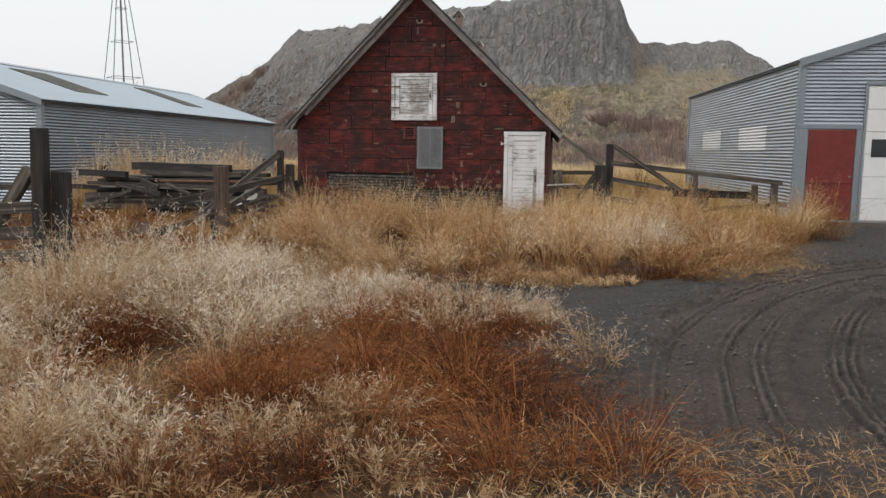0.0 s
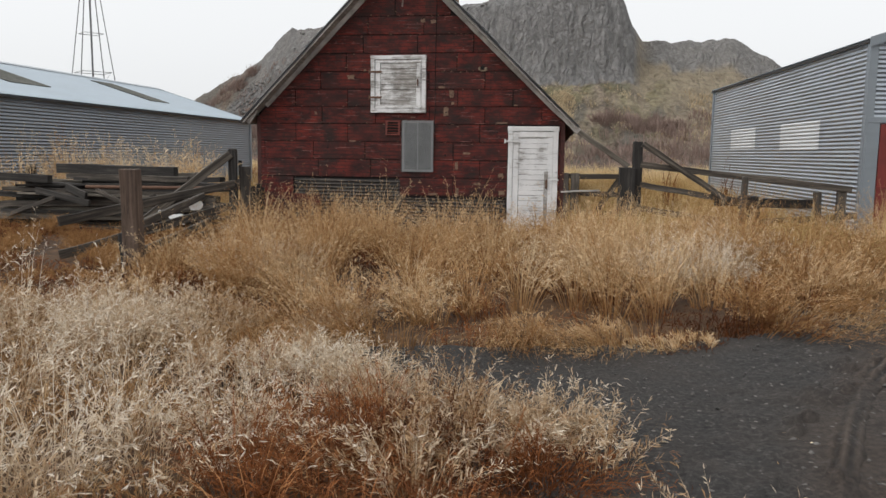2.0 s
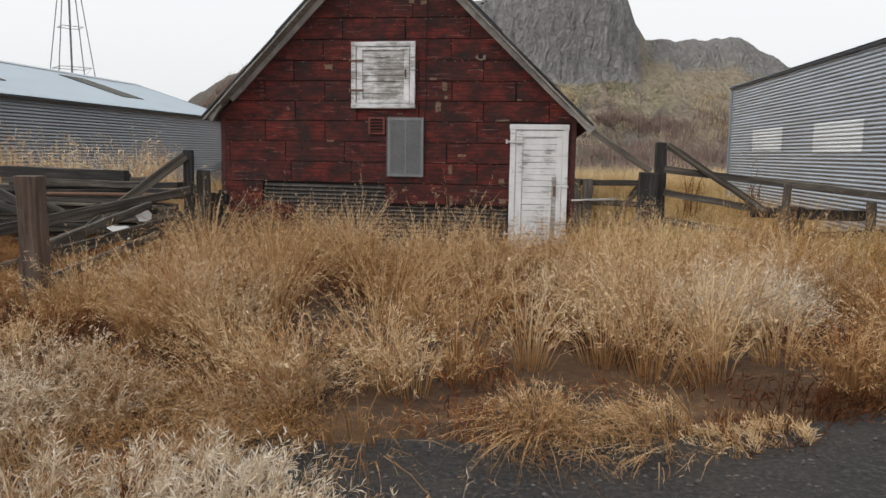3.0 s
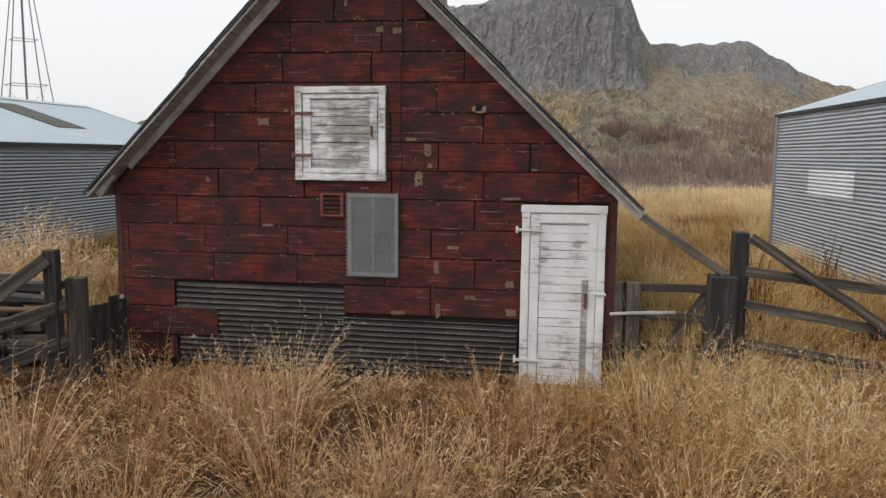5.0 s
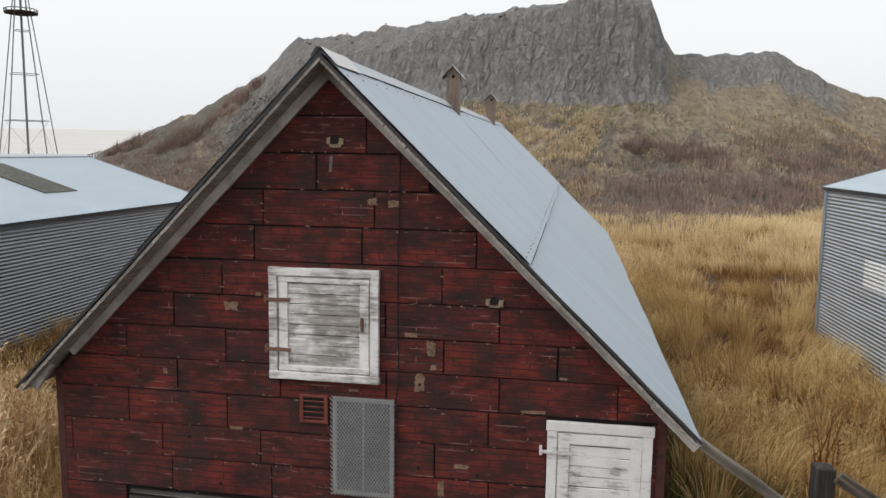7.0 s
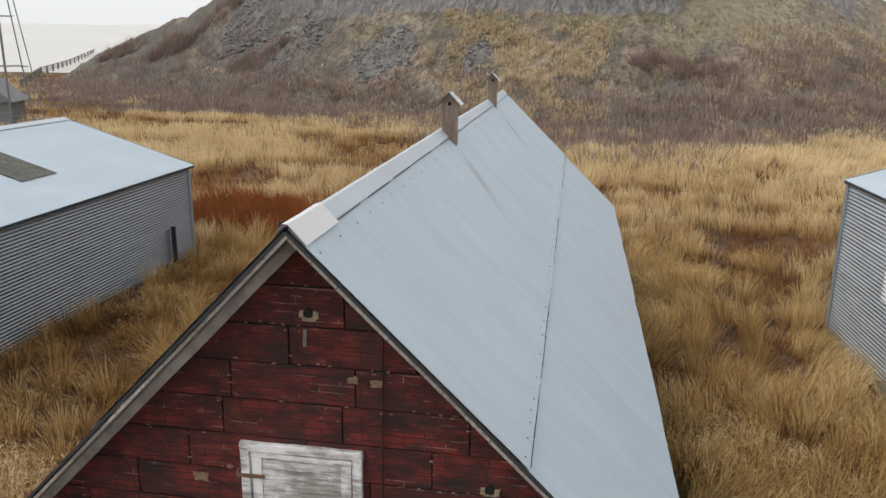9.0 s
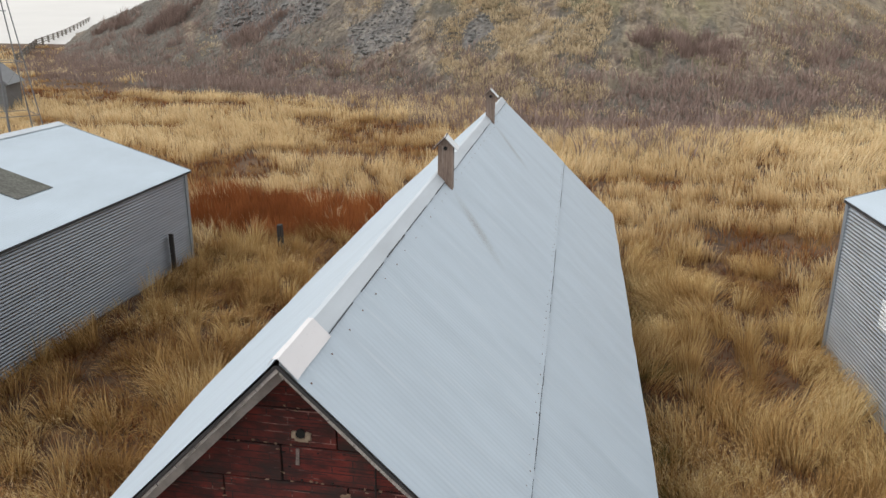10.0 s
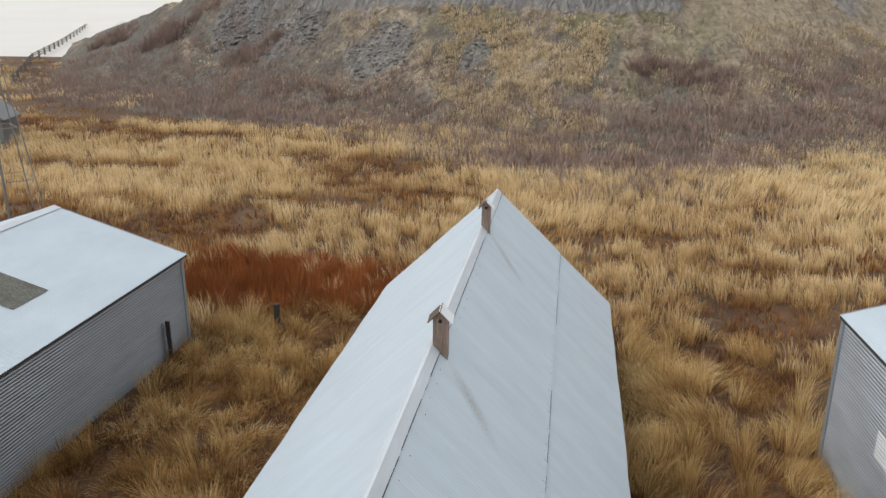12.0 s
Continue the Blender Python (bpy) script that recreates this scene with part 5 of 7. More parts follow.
# translucent sheets in the side wall
for v0, v1, z0, z1 in ((2.1, 4.5, 1.68, 2.28), (6.45, 8.8, 1.72, 2.28)):
    w = wall_sheet(v1 - v0, z0, z1, FIBRE, "translucent_sheet", shed_r, u0=RL - v1, lift=0.012)
    w.matrix_basis = pose(0, RL, 0, 0, 0, -90)
    tagged(w, "pale translucent sheet let into the metal wall")
# front: red door, posts and white sectional door
rd = part("door", rough_box(0.235, 1.19, -0.045, -0.012, 0.2, 2.12, 0.006, 0.004, 2, 5), RED_DOOR, shed_r, "red painted plank door, scuffed")
part("crossbar", rough_box(0.24, 1.185, -0.06, -0.045, 0.98, 1.03, 0.005), RED_DOOR, rd)
part("knob", rough_box(1.10, 1.14, -0.10, -0.045, 1.1, 1.15, 0.012), STEEL, rd)
for x0, x1, z1 in ((0.0, 0.22, 2.2), (1.205, 1.33, 2.2)):
    part("door_post", rough_box(x0, x1, -0.04, -0.012, 0.05, z1, 0.005), GREY_TRIM, shed_r)
part("door_head", rough_box(0.0, 1.33, -0.045, -0.011, 2.14, 2.24, 0.005), GREY_TRIM, shed_r)
gd = part("overhead_door", rough_box(1.37, 4.95, -0.02, -0.012, 0.16, 3.05, 0.003), WHITE_DOOR, shed_r, "white sectional overhead door with a window row")
ph = (3.03 - 0.18) / 6
for i in range(6):
    part("door_section", rough_box(1.39, 4.93, -0.05, -0.02, 0.18 + i * ph + 0.006, 0.18 + (i + 1) * ph - 0.006, 0.008), WHITE_DOOR, gd)
for i in range(5):
    x = 1.52 + i * 0.68
    part("window", rough_box(x, x + 0.6, -0.056, -0.05, 1.55, 1.93, 0.004), GLASS, gd, "dark glass pane")
part("door_frame", rough_box(1.335, 1.37, -0.06, -0.01, 0.05, 3.13, 0.004), GREY_TRIM, shed_r)
part("door_frame", rough_box(1.37, 5.0, -0.06, -0.01, 3.06, 3.13, 0.004), GREY_TRIM, shed_r)


# ---------------------------------------------------------------- windmill tower
def rod(bm, p, q, r, seg=6):
    p, q = Vector(p), Vector(q)
    d = q - p
    bmesh.ops.create_cone(bm, segments=seg, radius1=r, radius2=r, depth=d.length, cap_ends=True, matrix=Matrix.Translation((p + q) / 2) @ d.to_track_quat("Z", "Y").to_matrix().to_4x4())


TX, TY = -21.83, 22.0
tower = thing("windmill_tower", "tall slender lattice tower of an old farm windmill", "tower", m=pose(TX, TY, 0))


def tower_corner(i, z):
    """Half width shrinks with height; the tower stands cornerwise."""
    r = np.interp(z, [0, 9.5, 11.5], [1.88, 0.22, 0.11])
    a = radians(4 + 90 * i)
    return (r * math.cos(a), r * math.sin(a), z)


for i in range(4):
    bm = bmesh.new()
    rod(bm, tower_corner(i, -0.2), tower_corner(i, 11.5), 0.024)
    part("leg", bm, STEEL, tower)
for z in (1.25, 3.25, 5.26, 7.12, 8.83):
    for i in range(4):
        bm = bmesh.new()
        rod(bm, tower_corner(i, z), tower_corner((i + 1) % 4, z), 0.014)
        part("girt", bm, STEEL, tower)
bm = bmesh.new()
rod(bm, (0, 0, 0), (0, 0, 12.0), 0.045)
part("pump_pipe", bm, STEEL, tower, "central pump pipe")
bm = bmesh.new()
bmesh.ops.create_cone(bm, segments=10, radius1=0.62, radius2=0.64, depth=0.07, cap_ends=True, matrix=Matrix.Translation((0, 0, 9.52)))
part("platform", bm, WOOD_DARK, tower, "small dark platform round the top")
bm = bmesh.new()
for i in range(10):
    a_, c_ = 2 * math.pi * i / 10, 2 * math.pi * (i + 1) / 10
    rod(bm, (0.6 * math.cos(a_), 0.6 * math.sin(a_), 9.66), (0.6 * math.cos(c_), 0.6 * math.sin(c_), 9.66), 0.02, 5)
    rod(bm, (0.6 * math.cos(a_), 0.6 * math.sin(a_), 9.5), (0.6 * math.cos(a_), 0.6 * math.sin(a_), 9.66), 0.015, 5)
part("rim", bm, STEEL, tower)
for i in range(4):
    for z0_, z1_ in ((1.25, 3.25), (3.25, 5.26)):
        bm = bmesh.new()
        rod(bm, tower_corner(i, z0_), tower_corner((i + 1) % 4, z1_), 0.006, 4)
        part("tie_wire", bm, STEEL, tower)


# ---------------------------------------------------------------- fences, gate, timber
def post(x, y, h, w, mat, label, lean=(0, 0), seed=0, turn=0, group="fence posts", z=0.0):
    p = thing("fence_post", label, "post", group, m=pose(x, y, z, lean[0], lean[1], turn))
    bm = rough_box(-w / 2, w / 2, -w / 2, w / 2, -0.3, h, 0.010, 0.013, seed, 9)
    part("shaft", bm, mat, p)
    return p


def rail(p, q, w, t, mat, label, seed, group="fence rails"):
    """A rail from p to q, built along its own x axis so that the grain runs with it."""
    p, q = Vector(p), Vector(q)
    d = q - p
    x = d.normalized()
    y = Vector((0, 0, 1)).cross(x).normalized()
    m = Matrix((x, y, x.cross(y))).transposed().to_4x4()
    m.translation = p
    me = bpy.data.meshes.new("fence_rail")
    bm = rough_box(0, d.length, -t / 2, t / 2, -w / 2, w / 2, bev=0.005, wob=0.012, seed=seed, cuts=11)
    bm.to_mesh(me)
    bm.free()
    me.materials.append(mat)
    ob = new("fence_rail", me)
    ob.matrix_world = m
    return tagged(ob, label, "rail", group)


post(-3.96, -5.55, 1.30, 0.19, WOOD_BROWN, "stout reddish-brown timber gate post in dry weeds", (1, 0), 11, 10)
post(-4.16, -5.42, 0.55, 0.07, WOOD_DARK, "short dark stake against a gate post", (0, -3), 12)
post(-4.29, -9.35, 1.76, 0.14, WOOD_DARK, "tall leaning dark fence post with a brace", (2, 3), 13, 5)
post(-4.1, -9.25, 1.31, 0.15, WOOD_DARK, "dark squared fence post", (0, 1), 14, 0)
rail((-4.33, -9.4, 1.33), (-5.15, -9.45, 0.1), 0.12, 0.09, WOOD_GREY_X, "weathered round brace pole against a post", 15)
for za, zb, s in ((0.93, 0.72, 1), (0.66, 0.45, 2), (0.42, 0.3, 3), (0.16, -0.1, 4)):
    rail((-4.3, -9.43, za), (-7.6, -9.9, zb), 0.13, 0.04, WOOD_GREY_X, "weathered grey fence board", 20 + s)

# corral corner against the barn's left side
post(-4.58, -1.30, 1.55, 0.13, WOOD_DARK, "dark fence post beside the barn with a leaning brace", (0, 0), 31, 8)
post(-4.45, -1.12, 1.26, 0.17, WOOD_GREY, "split grey post beside the barn", (1, 1), 32, 15)
rail((-4.60, -1.36, 1.46), (-6.1, -2.4, 0.05), 0.13, 0.09, WOOD_GREY_X, "weathered brace pole leaning on a post", 33)
for za, zb, s in ((0.98, 0.55, 1), (0.62, 0.1, 2), (0.25, -0.15, 3)):
    rail((-4.5, -1.22, za), (-5.7, -4.4, zb), 0.13, 0.04, WOOD_GREY_X, "mossy grey fallen fence board", 40 + s)
rail((-3.98, -5.5, 0.62), (-4.7, -2.2, 0.80), 0.10, 0.05, WOOD_GREY_X, "grey rail from post to post", 46)
rail((-3.98, -5.5, 0.30), (-4.6, -2.2, 0.40), 0.10, 0.05, WOOD_GREY_X, "grey rail from post to post", 47)
for i, (x, y, h, w) in enumerate(((-4.47, -0.82, 0.90, 0.13), (-4.49, -0.60, 0.88, 0.12), (-4.48, -0.42, 0.93, 0.13), (-4.5, -0.22, 0.86, 0.14))):
    pk = thing("picket", "dark upright board closing the gap beside the barn", "board", "upright boards beside the barn", m=pose(x, y, 0, 0, 2 - i, 75))
    part("board", rough_box(-w / 2, w / 2, -0.02, 0.02, -0.2, h, 0.006, 0.01, 50 + i, 5), WOOD_DARK, pk)
rail((-4.5, -1.1, 0.72), (-4.5, -0.1, 0.80), 0.09, 0.04, WOOD_GREY_X, "short grey rail behind upright boards", 55)
pk = thing("lath", "pale thin lath against the barn corner", "lath", m=pose(-4.52, -0.06, 0, 0, -4, 20))
part("board", rough_box(-0.02, 0.02, -0.012, 0.012, -0.1, 0.88, 0.003, 0.006, 61, 4), WOOD_SOFFIT, pk)

# pile of old boards and a low crib
WOOD_DARK_X = wood_material("dark_stacked_timber", (0.009, 0.008, 0.007), (0.032, 0.028, 0.025), (0.10, 0.09, 0.08), 0.8, stretch=(0.035, 1, 1), strength=0.6)
rp = random.Random(8)
for i in range(30):
    z = 0.08 + 0.066 * (i // 2)
    x0 = -9.6 + rp.random() * 0.8
    x1 = -5.6 + (rp.random() - 0.3) * 0.7
    y = -0.55 + 0.32 * (i % 2) + (rp.random() - 0.5) * 0.2
    if i >= 26:
        x0 += 1.4
    tilt = (rp.random() - 0.5) * 0.14
    rail((x0, y, z - tilt), (x1, y + (rp.random() - 0.5) * 0.3, z + tilt), 0.035 + 0.075 * rp.random(), 0.12 + 0.14 * rp.random(), rp.choice((WOOD_GREY_X, WOOD_GREY_X, WOOD_DARK_X, WOOD_DARK_X, WOOD_SOFT)), "weathered grey timber in an old stack", 70 + i, "stacked timbers")
for x0, x1, y, z, w in ((-8.35, -6.05, -0.5, 1.14, 0.17), (-8.1, -6.2, -0.2, 1.10, 0.15), (-9.5, -8.4, -0.75, 0.98, 0.14)):
    rail((x0, y, z + 0.02), (x1, y + 0.06, z - 0.02), w, 0.16, WOOD_DARK_X, "thick dark beam lying on the timber stack", int(x0 * -10), "stacked timbers")
for i in range(7):
    x = -9.3 + 0.62 * i + 0.2 * rp.random()
    rail((x, -0.95 + 0.2 * rp.random(), 0.25 + 0.6 * rp.random()), (x + 0.5 + 0.8 * rp.random(), -1.05, 0.05 + 0.7 * rp.random()), 0.07 + 0.07 * rp.random(), 0.05, rp.choice((WOOD_GREY_X, WOOD_DARK_X)), "broken grey board leaning on the timber stack", 300 + i, "stacked timbers")
post(-10.14, 1.1, 1.14, 0.16, WOOD_DARK, "dark post by the timber stack", (0, 2), 91)
post(-9.75, 0.6, 1.12, 0.07, WOOD_DARK, "thin dark stake by the timber stack", (0, 0), 92)
post(-6.9, -0.15, 0.95, 0.08, WOOD_GREY, "grey stake holding the timber stack", (2, 0), 93)
post(-5.75, -0.2, 1.1, 0.07, WOOD_GREY, "grey stake holding the timber stack", (0, -3), 94)
rail((-13.0, -1.0, 0.62), (-9.6, -0.4, 0.66), 0.12, 0.04, WOOD_GREY_X, "weathered grey fence board", 95)
rail((-5.7, -0.6, 0.15), (-5.3, -1.1, 0.75), 0.1, 0.04, WOOD_GREY_X, "slanting grey board by the stack", 96)

# white sheet scraps and a pipe among the fallen boards
for i, (x, y, z, a, b) in enumerate(((-5.35, -2.0, 0.42, 30, 25), (-5.75, -2.6, 0.22, -20, 60), (-5.1, -1.75, 0.62, 55, 140))):
    sc = thing("plastic_scrap", "torn white plastic sheet caught among fallen boards", "scrap", "plastic scraps", m=pose(x, y, z, a, 20, b))
    X, Y = np.meshgrid(np.linspace(-0.22, 0.22, 9), np.linspace(-0.09, 0.09, 6))
    part_of("sheet", grid_mesh("sheet", X + 0.03 * (vnoise(X * 20 + i, Y * 20) - 0.5), Y * (1 + 0.5 * np.sin(X * 9 + i)), 0.06 * fbm(X * 7 + i * 3, Y * 9, 3), WHITE_DOOR), None, sc)
pipe = thing("pipe", "rusty iron pipe lying across the corral rails", "pipe", m=pose(-7.3, -1.3, 0.86, 0, 90, 8))
bm = bmesh.new()
rod(bm, (0, 0, 0), (0, 0, 2.8), 0.03, 10)
part("tube", bm, RUST, pipe)

# gate and fence between the barn and the machine shed
post(2.25, 0.03, 1.76, 0.15, WOOD_DARK, "tall dark gate post", (0, 0), 101, 4)
post(2.05, -0.06, 1.31, 0.27, WOOD_DARK, "thick squat dark post beside the gate post", (0, 1), 102, 0)
rail((1.18, -0.04, 1.95), (2.1, -0.03, 1.33), 0.085, 0.08, WOOD_SOFT, "grey pole braced from eave to post", 103)
for za, zb, s in ((1.14, 1.15, 1), (0.86, 0.82, 2), (0.5, 0.5, 3), (0.2, 0.2, 4)):
    rail((1.05, 0.12, za), (1.98, 0.06, zb), 0.09, 0.045, WOOD_GREY_X, "weathered grey gate board", 110 + s)
rail((1.95, 0.09, 1.1), (1.45, 0.11, 0.3), 0.10, 0.03, WOOD_GREY_X, "diagonal grey gate brace", 116)
post(1.03, 0.03, 1.2, 0.10, WOOD_GREY, "pale grey upright board at the barn corner", (0, 0), 117)
post(1.19, 0.06, 1.2, 0.15, WOOD_GREY, "broad grey gate stile", (0, 0), 118)
rail((0.95, -0.06, 0.88), (1.62, -0.04, 0.9), 0.03, 0.03, WOOD_PALE, "thin pale stick tied across the gate", 119)
rail((2.3, -0.05, 1.36), (5.75, -0.06, 1.0), 0.10, 0.05, WOOD_GREY_X, "long weathered top rail", 121)
rail((2.3, -0.04, 1.02), (4.2, -0.1, 0.72), 0.10, 0.05, WOOD_GREY_X, "weathered grey middle fence rail", 122)
rail((2.3, -0.02, 0.60), (4.2, -0.1, 0.35), 0.11, 0.05, WOOD_GREY_X, "weathered grey low fence rail", 123)
rail((2.32, -0.09, 1.72), (3.75, -0.13, 0.78), 0.10, 0.05, WOOD_GREY_X, "slanting weathered grey brace board", 124)
rail((3.2, -0.15, 0.33), (5.9, 0.05, 0.55), 0.10, 0.05, WOOD_GREY_X, "sagging weathered grey fence rail", 125)
rail((3.6, 0.1, 0.75), (5.3, 0.25, 0.72), 0.16, 0.1, WOOD_DARK_X, "dark heavy beam behind the fence", 126)
post(3.95, -0.28, 1.19, 0.09, WOOD_GREY, "thin grey fence post", (0, 2), 131)
post(5.62, 0.0, 1.05, 0.13, WOOD_GREY, "short grey fence post near the shed", (0, 0), 132)
post(5.25, -0.02, 0.95, 0.11, WOOD_GREY, "short grey fence post", (2, -2), 133)
post(4.15, 0.05, 0.85, 0.3, WOOD_DARK, "dark stump of a post", (0, 0), 134)
post(-8.87, 17.06, 0.85, 0.16, WOOD_DARK, "lone dark post in the field", (0, 0), 135)

# rail fence far out on the left, in paler wood to suggest haze
FAR_LINE = [(-68, 82), (-92, 118), (-119, 165), (-165, 245)]


def far_ground(x, y):
    return float(far_z(np.array((x - EYE_X) / (y - EYE_Y)), np.array(float(y - EYE_Y)))) if y - EYE_Y > 118 else 0.0


k = 0
for (xa, ya), (xb, yb), m_ in zip(FAR_LINE[:-1], FAR_LINE[1:], (6, 6, 8)):
    for i in range(m_):
        a = i / m_
        xp, yp = xa + (xb - xa) * a, ya + (yb - ya) * a
        post(xp, yp, 1.35, 0.26, WOOD_SOFT, "far dark post of a field fence", (0, 0), 140 + k, 0, "far field fence", far_ground(xp, yp))
        k += 1
    for z in (0.45, 0.85, 1.2):
        rail((xa, ya, z + far_ground(xa, ya)), (xb, yb, z + far_ground(xb, yb)), 0.16, 0.08, WOOD_SOFT, "far dark rail of a field fence", 150 + k, "far field fence")
# grey hut beyond the tower
hut = thing("hut", "small grey metal hut beyond the tower", "hut", m=pose(-41.6, 45, 0, 0, 0, 20))
part("wall", rough_box(-1.6, 1.6, -1.5, 1.5, -0.2, 2.0, 0.02), STEEL, hut)
bm = bmesh.new()
f = [bm.verts.new(p) for p in ((-1.9, -1.8, 1.9), (1.9, -1.8, 1.9), (0, -1.8, 3.6))]
g = [bm.verts.new(p) for p in ((-1.9, 1.8, 1.9), (1.9, 1.8, 1.9), (0, 1.8, 3.6))]
bm.faces.new(f), bm.faces.new(g[::-1])
for i in range(3):
    bm.faces.new((f[i], f[(i + 1) % 3], g[(i + 1) % 3], g[i]))
bmesh.ops.recalc_face_normals(bm, faces=bm.faces)
part("roof", bm, STEEL, hut)


# ---------------------------------------------------------------- dry plants
def stems(xy, h, az, lean, width, flakes, flake_len, rs, tone, start=0.35, z0=None, fat=0.22, root=0.4):
    """Bent ribbons with small seed flakes along the upper part; one stem for each place, bending towards az. root: the
    share of the tone at the stalk's foot, for its ruddy colour and for painted shade.
    """
    n = len(xy)
    z0 = land(xy[:, 0], xy[:, 1]) if z0 is None else z0
    base = np.stack([xy[:, 0], xy[:, 1], z0 - 0.02], 1)
    hd = np.stack([np.cos(az), np.sin(az), np.zeros(n)], 1)
    fa = rs.rand(n) * math.pi
    side = np.stack([np.cos(fa), np.sin(fa), np.zeros(n)], 1)
    up1 = np.array([0, 0, 1.0])

    def at(s):
        """Points along every stem; s has one row a stem."""
        s = s[..., None]
        hh, ll = h[:, None, None], lean[:, None, None]
        return base[:, None] + hd[:, None] * (hh * ll * s ** 1.7) + up1 * hh * s * (1 - 0.42 * np.minimum(ll, 1.6) * s)

    sv = np.array([0.0, 0.38, 0.72, 1.0])
    P = at(np.broadcast_to(sv, (n, 4)))
    rows = []
    for i, w in enumerate((1.0, 0.85, 0.6)):
        ww = (width * w / 2)[:, None]
        rows += [P[:, i] - side * ww, P[:, i] + side * ww]
    v = np.stack(rows + [P[:, 3]], 1)
    k = (np.arange(n) * 7)[:, None]
    t = np.concatenate([k + np.array([a]) for a in ((0, 1, 3), (0, 3, 2), (2, 3, 5), (2, 5, 4), (4, 5, 6))], 0)
    # tone falls towards the foot: rust colour, with shade painted in
    foot_tone = root + (1 - root) * np.array([0, 0, 0.5, 0.5, 0.9, 0.9, 1.0])
    V, T, C = [v.reshape(-1, 3)], [t], [(tone[:, None] * foot_tone).ravel()]
    if flakes:
        s = start + (1 - start) * rs.rand(n, flakes) ** 0.85
        p = at(s)
        up = at(np.minimum(s + 0.06, 1.06)) - p
        up /= np.linalg.norm(up, axis=-1, keepdims=True) + 1e-9
        r = rs.randn(n, flakes, 3)
        r -= up * (r * up).sum(-1, keepdims=True)
        r /= np.linalg.norm(r, axis=-1, keepdims=True) + 1e-9
        d = up * 0.75 + r * (0.5 + 0.6 * rs.rand(n, flakes, 1))
        L = flake_len * (0.5 + rs.rand(n, flakes, 1)) * (1.2 - 0.6 * s[..., None])
        w = np.cross(d, rs.randn(n, flakes, 3))
        w /= np.linalg.norm(w, axis=-1, keepdims=True) + 1e-9
        w *= L * fat
        fv = np.stack([p - w * 0.5, p + d * L * 0.55 + w, p + d * L], 2).reshape(-1, 3)
        T.append(7 * n + np.arange(n * flakes * 3).reshape(-1, 3))
        V.append(fv)
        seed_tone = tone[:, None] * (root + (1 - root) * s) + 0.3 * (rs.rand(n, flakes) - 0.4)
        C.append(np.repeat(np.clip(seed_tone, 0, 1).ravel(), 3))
    return np.concatenate(V), np.concatenate(T), np.concatenate(C)


def blades(xy, h, az, lean, width, rs, tone, z0=None, root=0.4):
    """Plain bent blades of grass, tapering to a point."""
    n = len(xy)
    z0 = land(xy[:, 0], xy[:, 1]) if z0 is None else z0
    base = np.stack([xy[:, 0], xy[:, 1], z0 - 0.02], 1)
    hd = np.stack([np.cos(az), np.sin(az), np.zeros(n)], 1)
    fa = rs.rand(n) * math.pi
    side = np.stack([np.cos(fa), np.sin(fa), np.zeros(n)], 1) * (width / 2)[:, None]
    up1 = np.array([0, 0, 1.0])
    at = lambda s: base + hd * (h * lean * s ** 1.7)[:, None] + up1 * (h * s * (1 - 0.42 * np.minimum(lean, 1.6) * s))[:, None]
    mid = at(0.58)
    v = np.stack([base - side, base + side, mid - side * 0.8, mid + side * 0.8, at(1.0)], 1)
    k = (np.arange(n) * 5)[:, None]
    t = np.concatenate([k + np.array([a]) for a in ((0, 1, 3), (0, 3, 2), (2, 3, 4))], 0)
    # blade feet carry the same rust and painted shade
    foot_tone = root + (1 - root) * np.array([0, 0, 0.65, 0.65, 1.0])
    return v.reshape(-1, 3), t, (tone[:, None] * foot_tone).ravel()


def scatter(rs, x0, x1, y0, y1, per, keep):
    """Random places in a rectangle, kept where keep(x, y) beats chance."""
    n = int((x1 - x0) * (y1 - y0) * per)
    x, y = x0 + (x1 - x0) * rs.rand(n), y0 + (y1 - y0) * rs.rand(n)
    ok = keep(x, y) > rs.rand(n)
    return np.stack([x[ok], y[ok]], 1)


def clear(x, y):
    """0 inside buildings."""
    inside = ((x > -4.7) & (x < 1.0) & (y > -0.08) & (y < 15.75)) | ((x > -19.4) & (x < -11.1) & (y > 0.2) & (y < 16)) | ((x > 5.75) & (y > 0.72) & (y < 12.2) & (x < 15.6))
    return 1.0 - inside


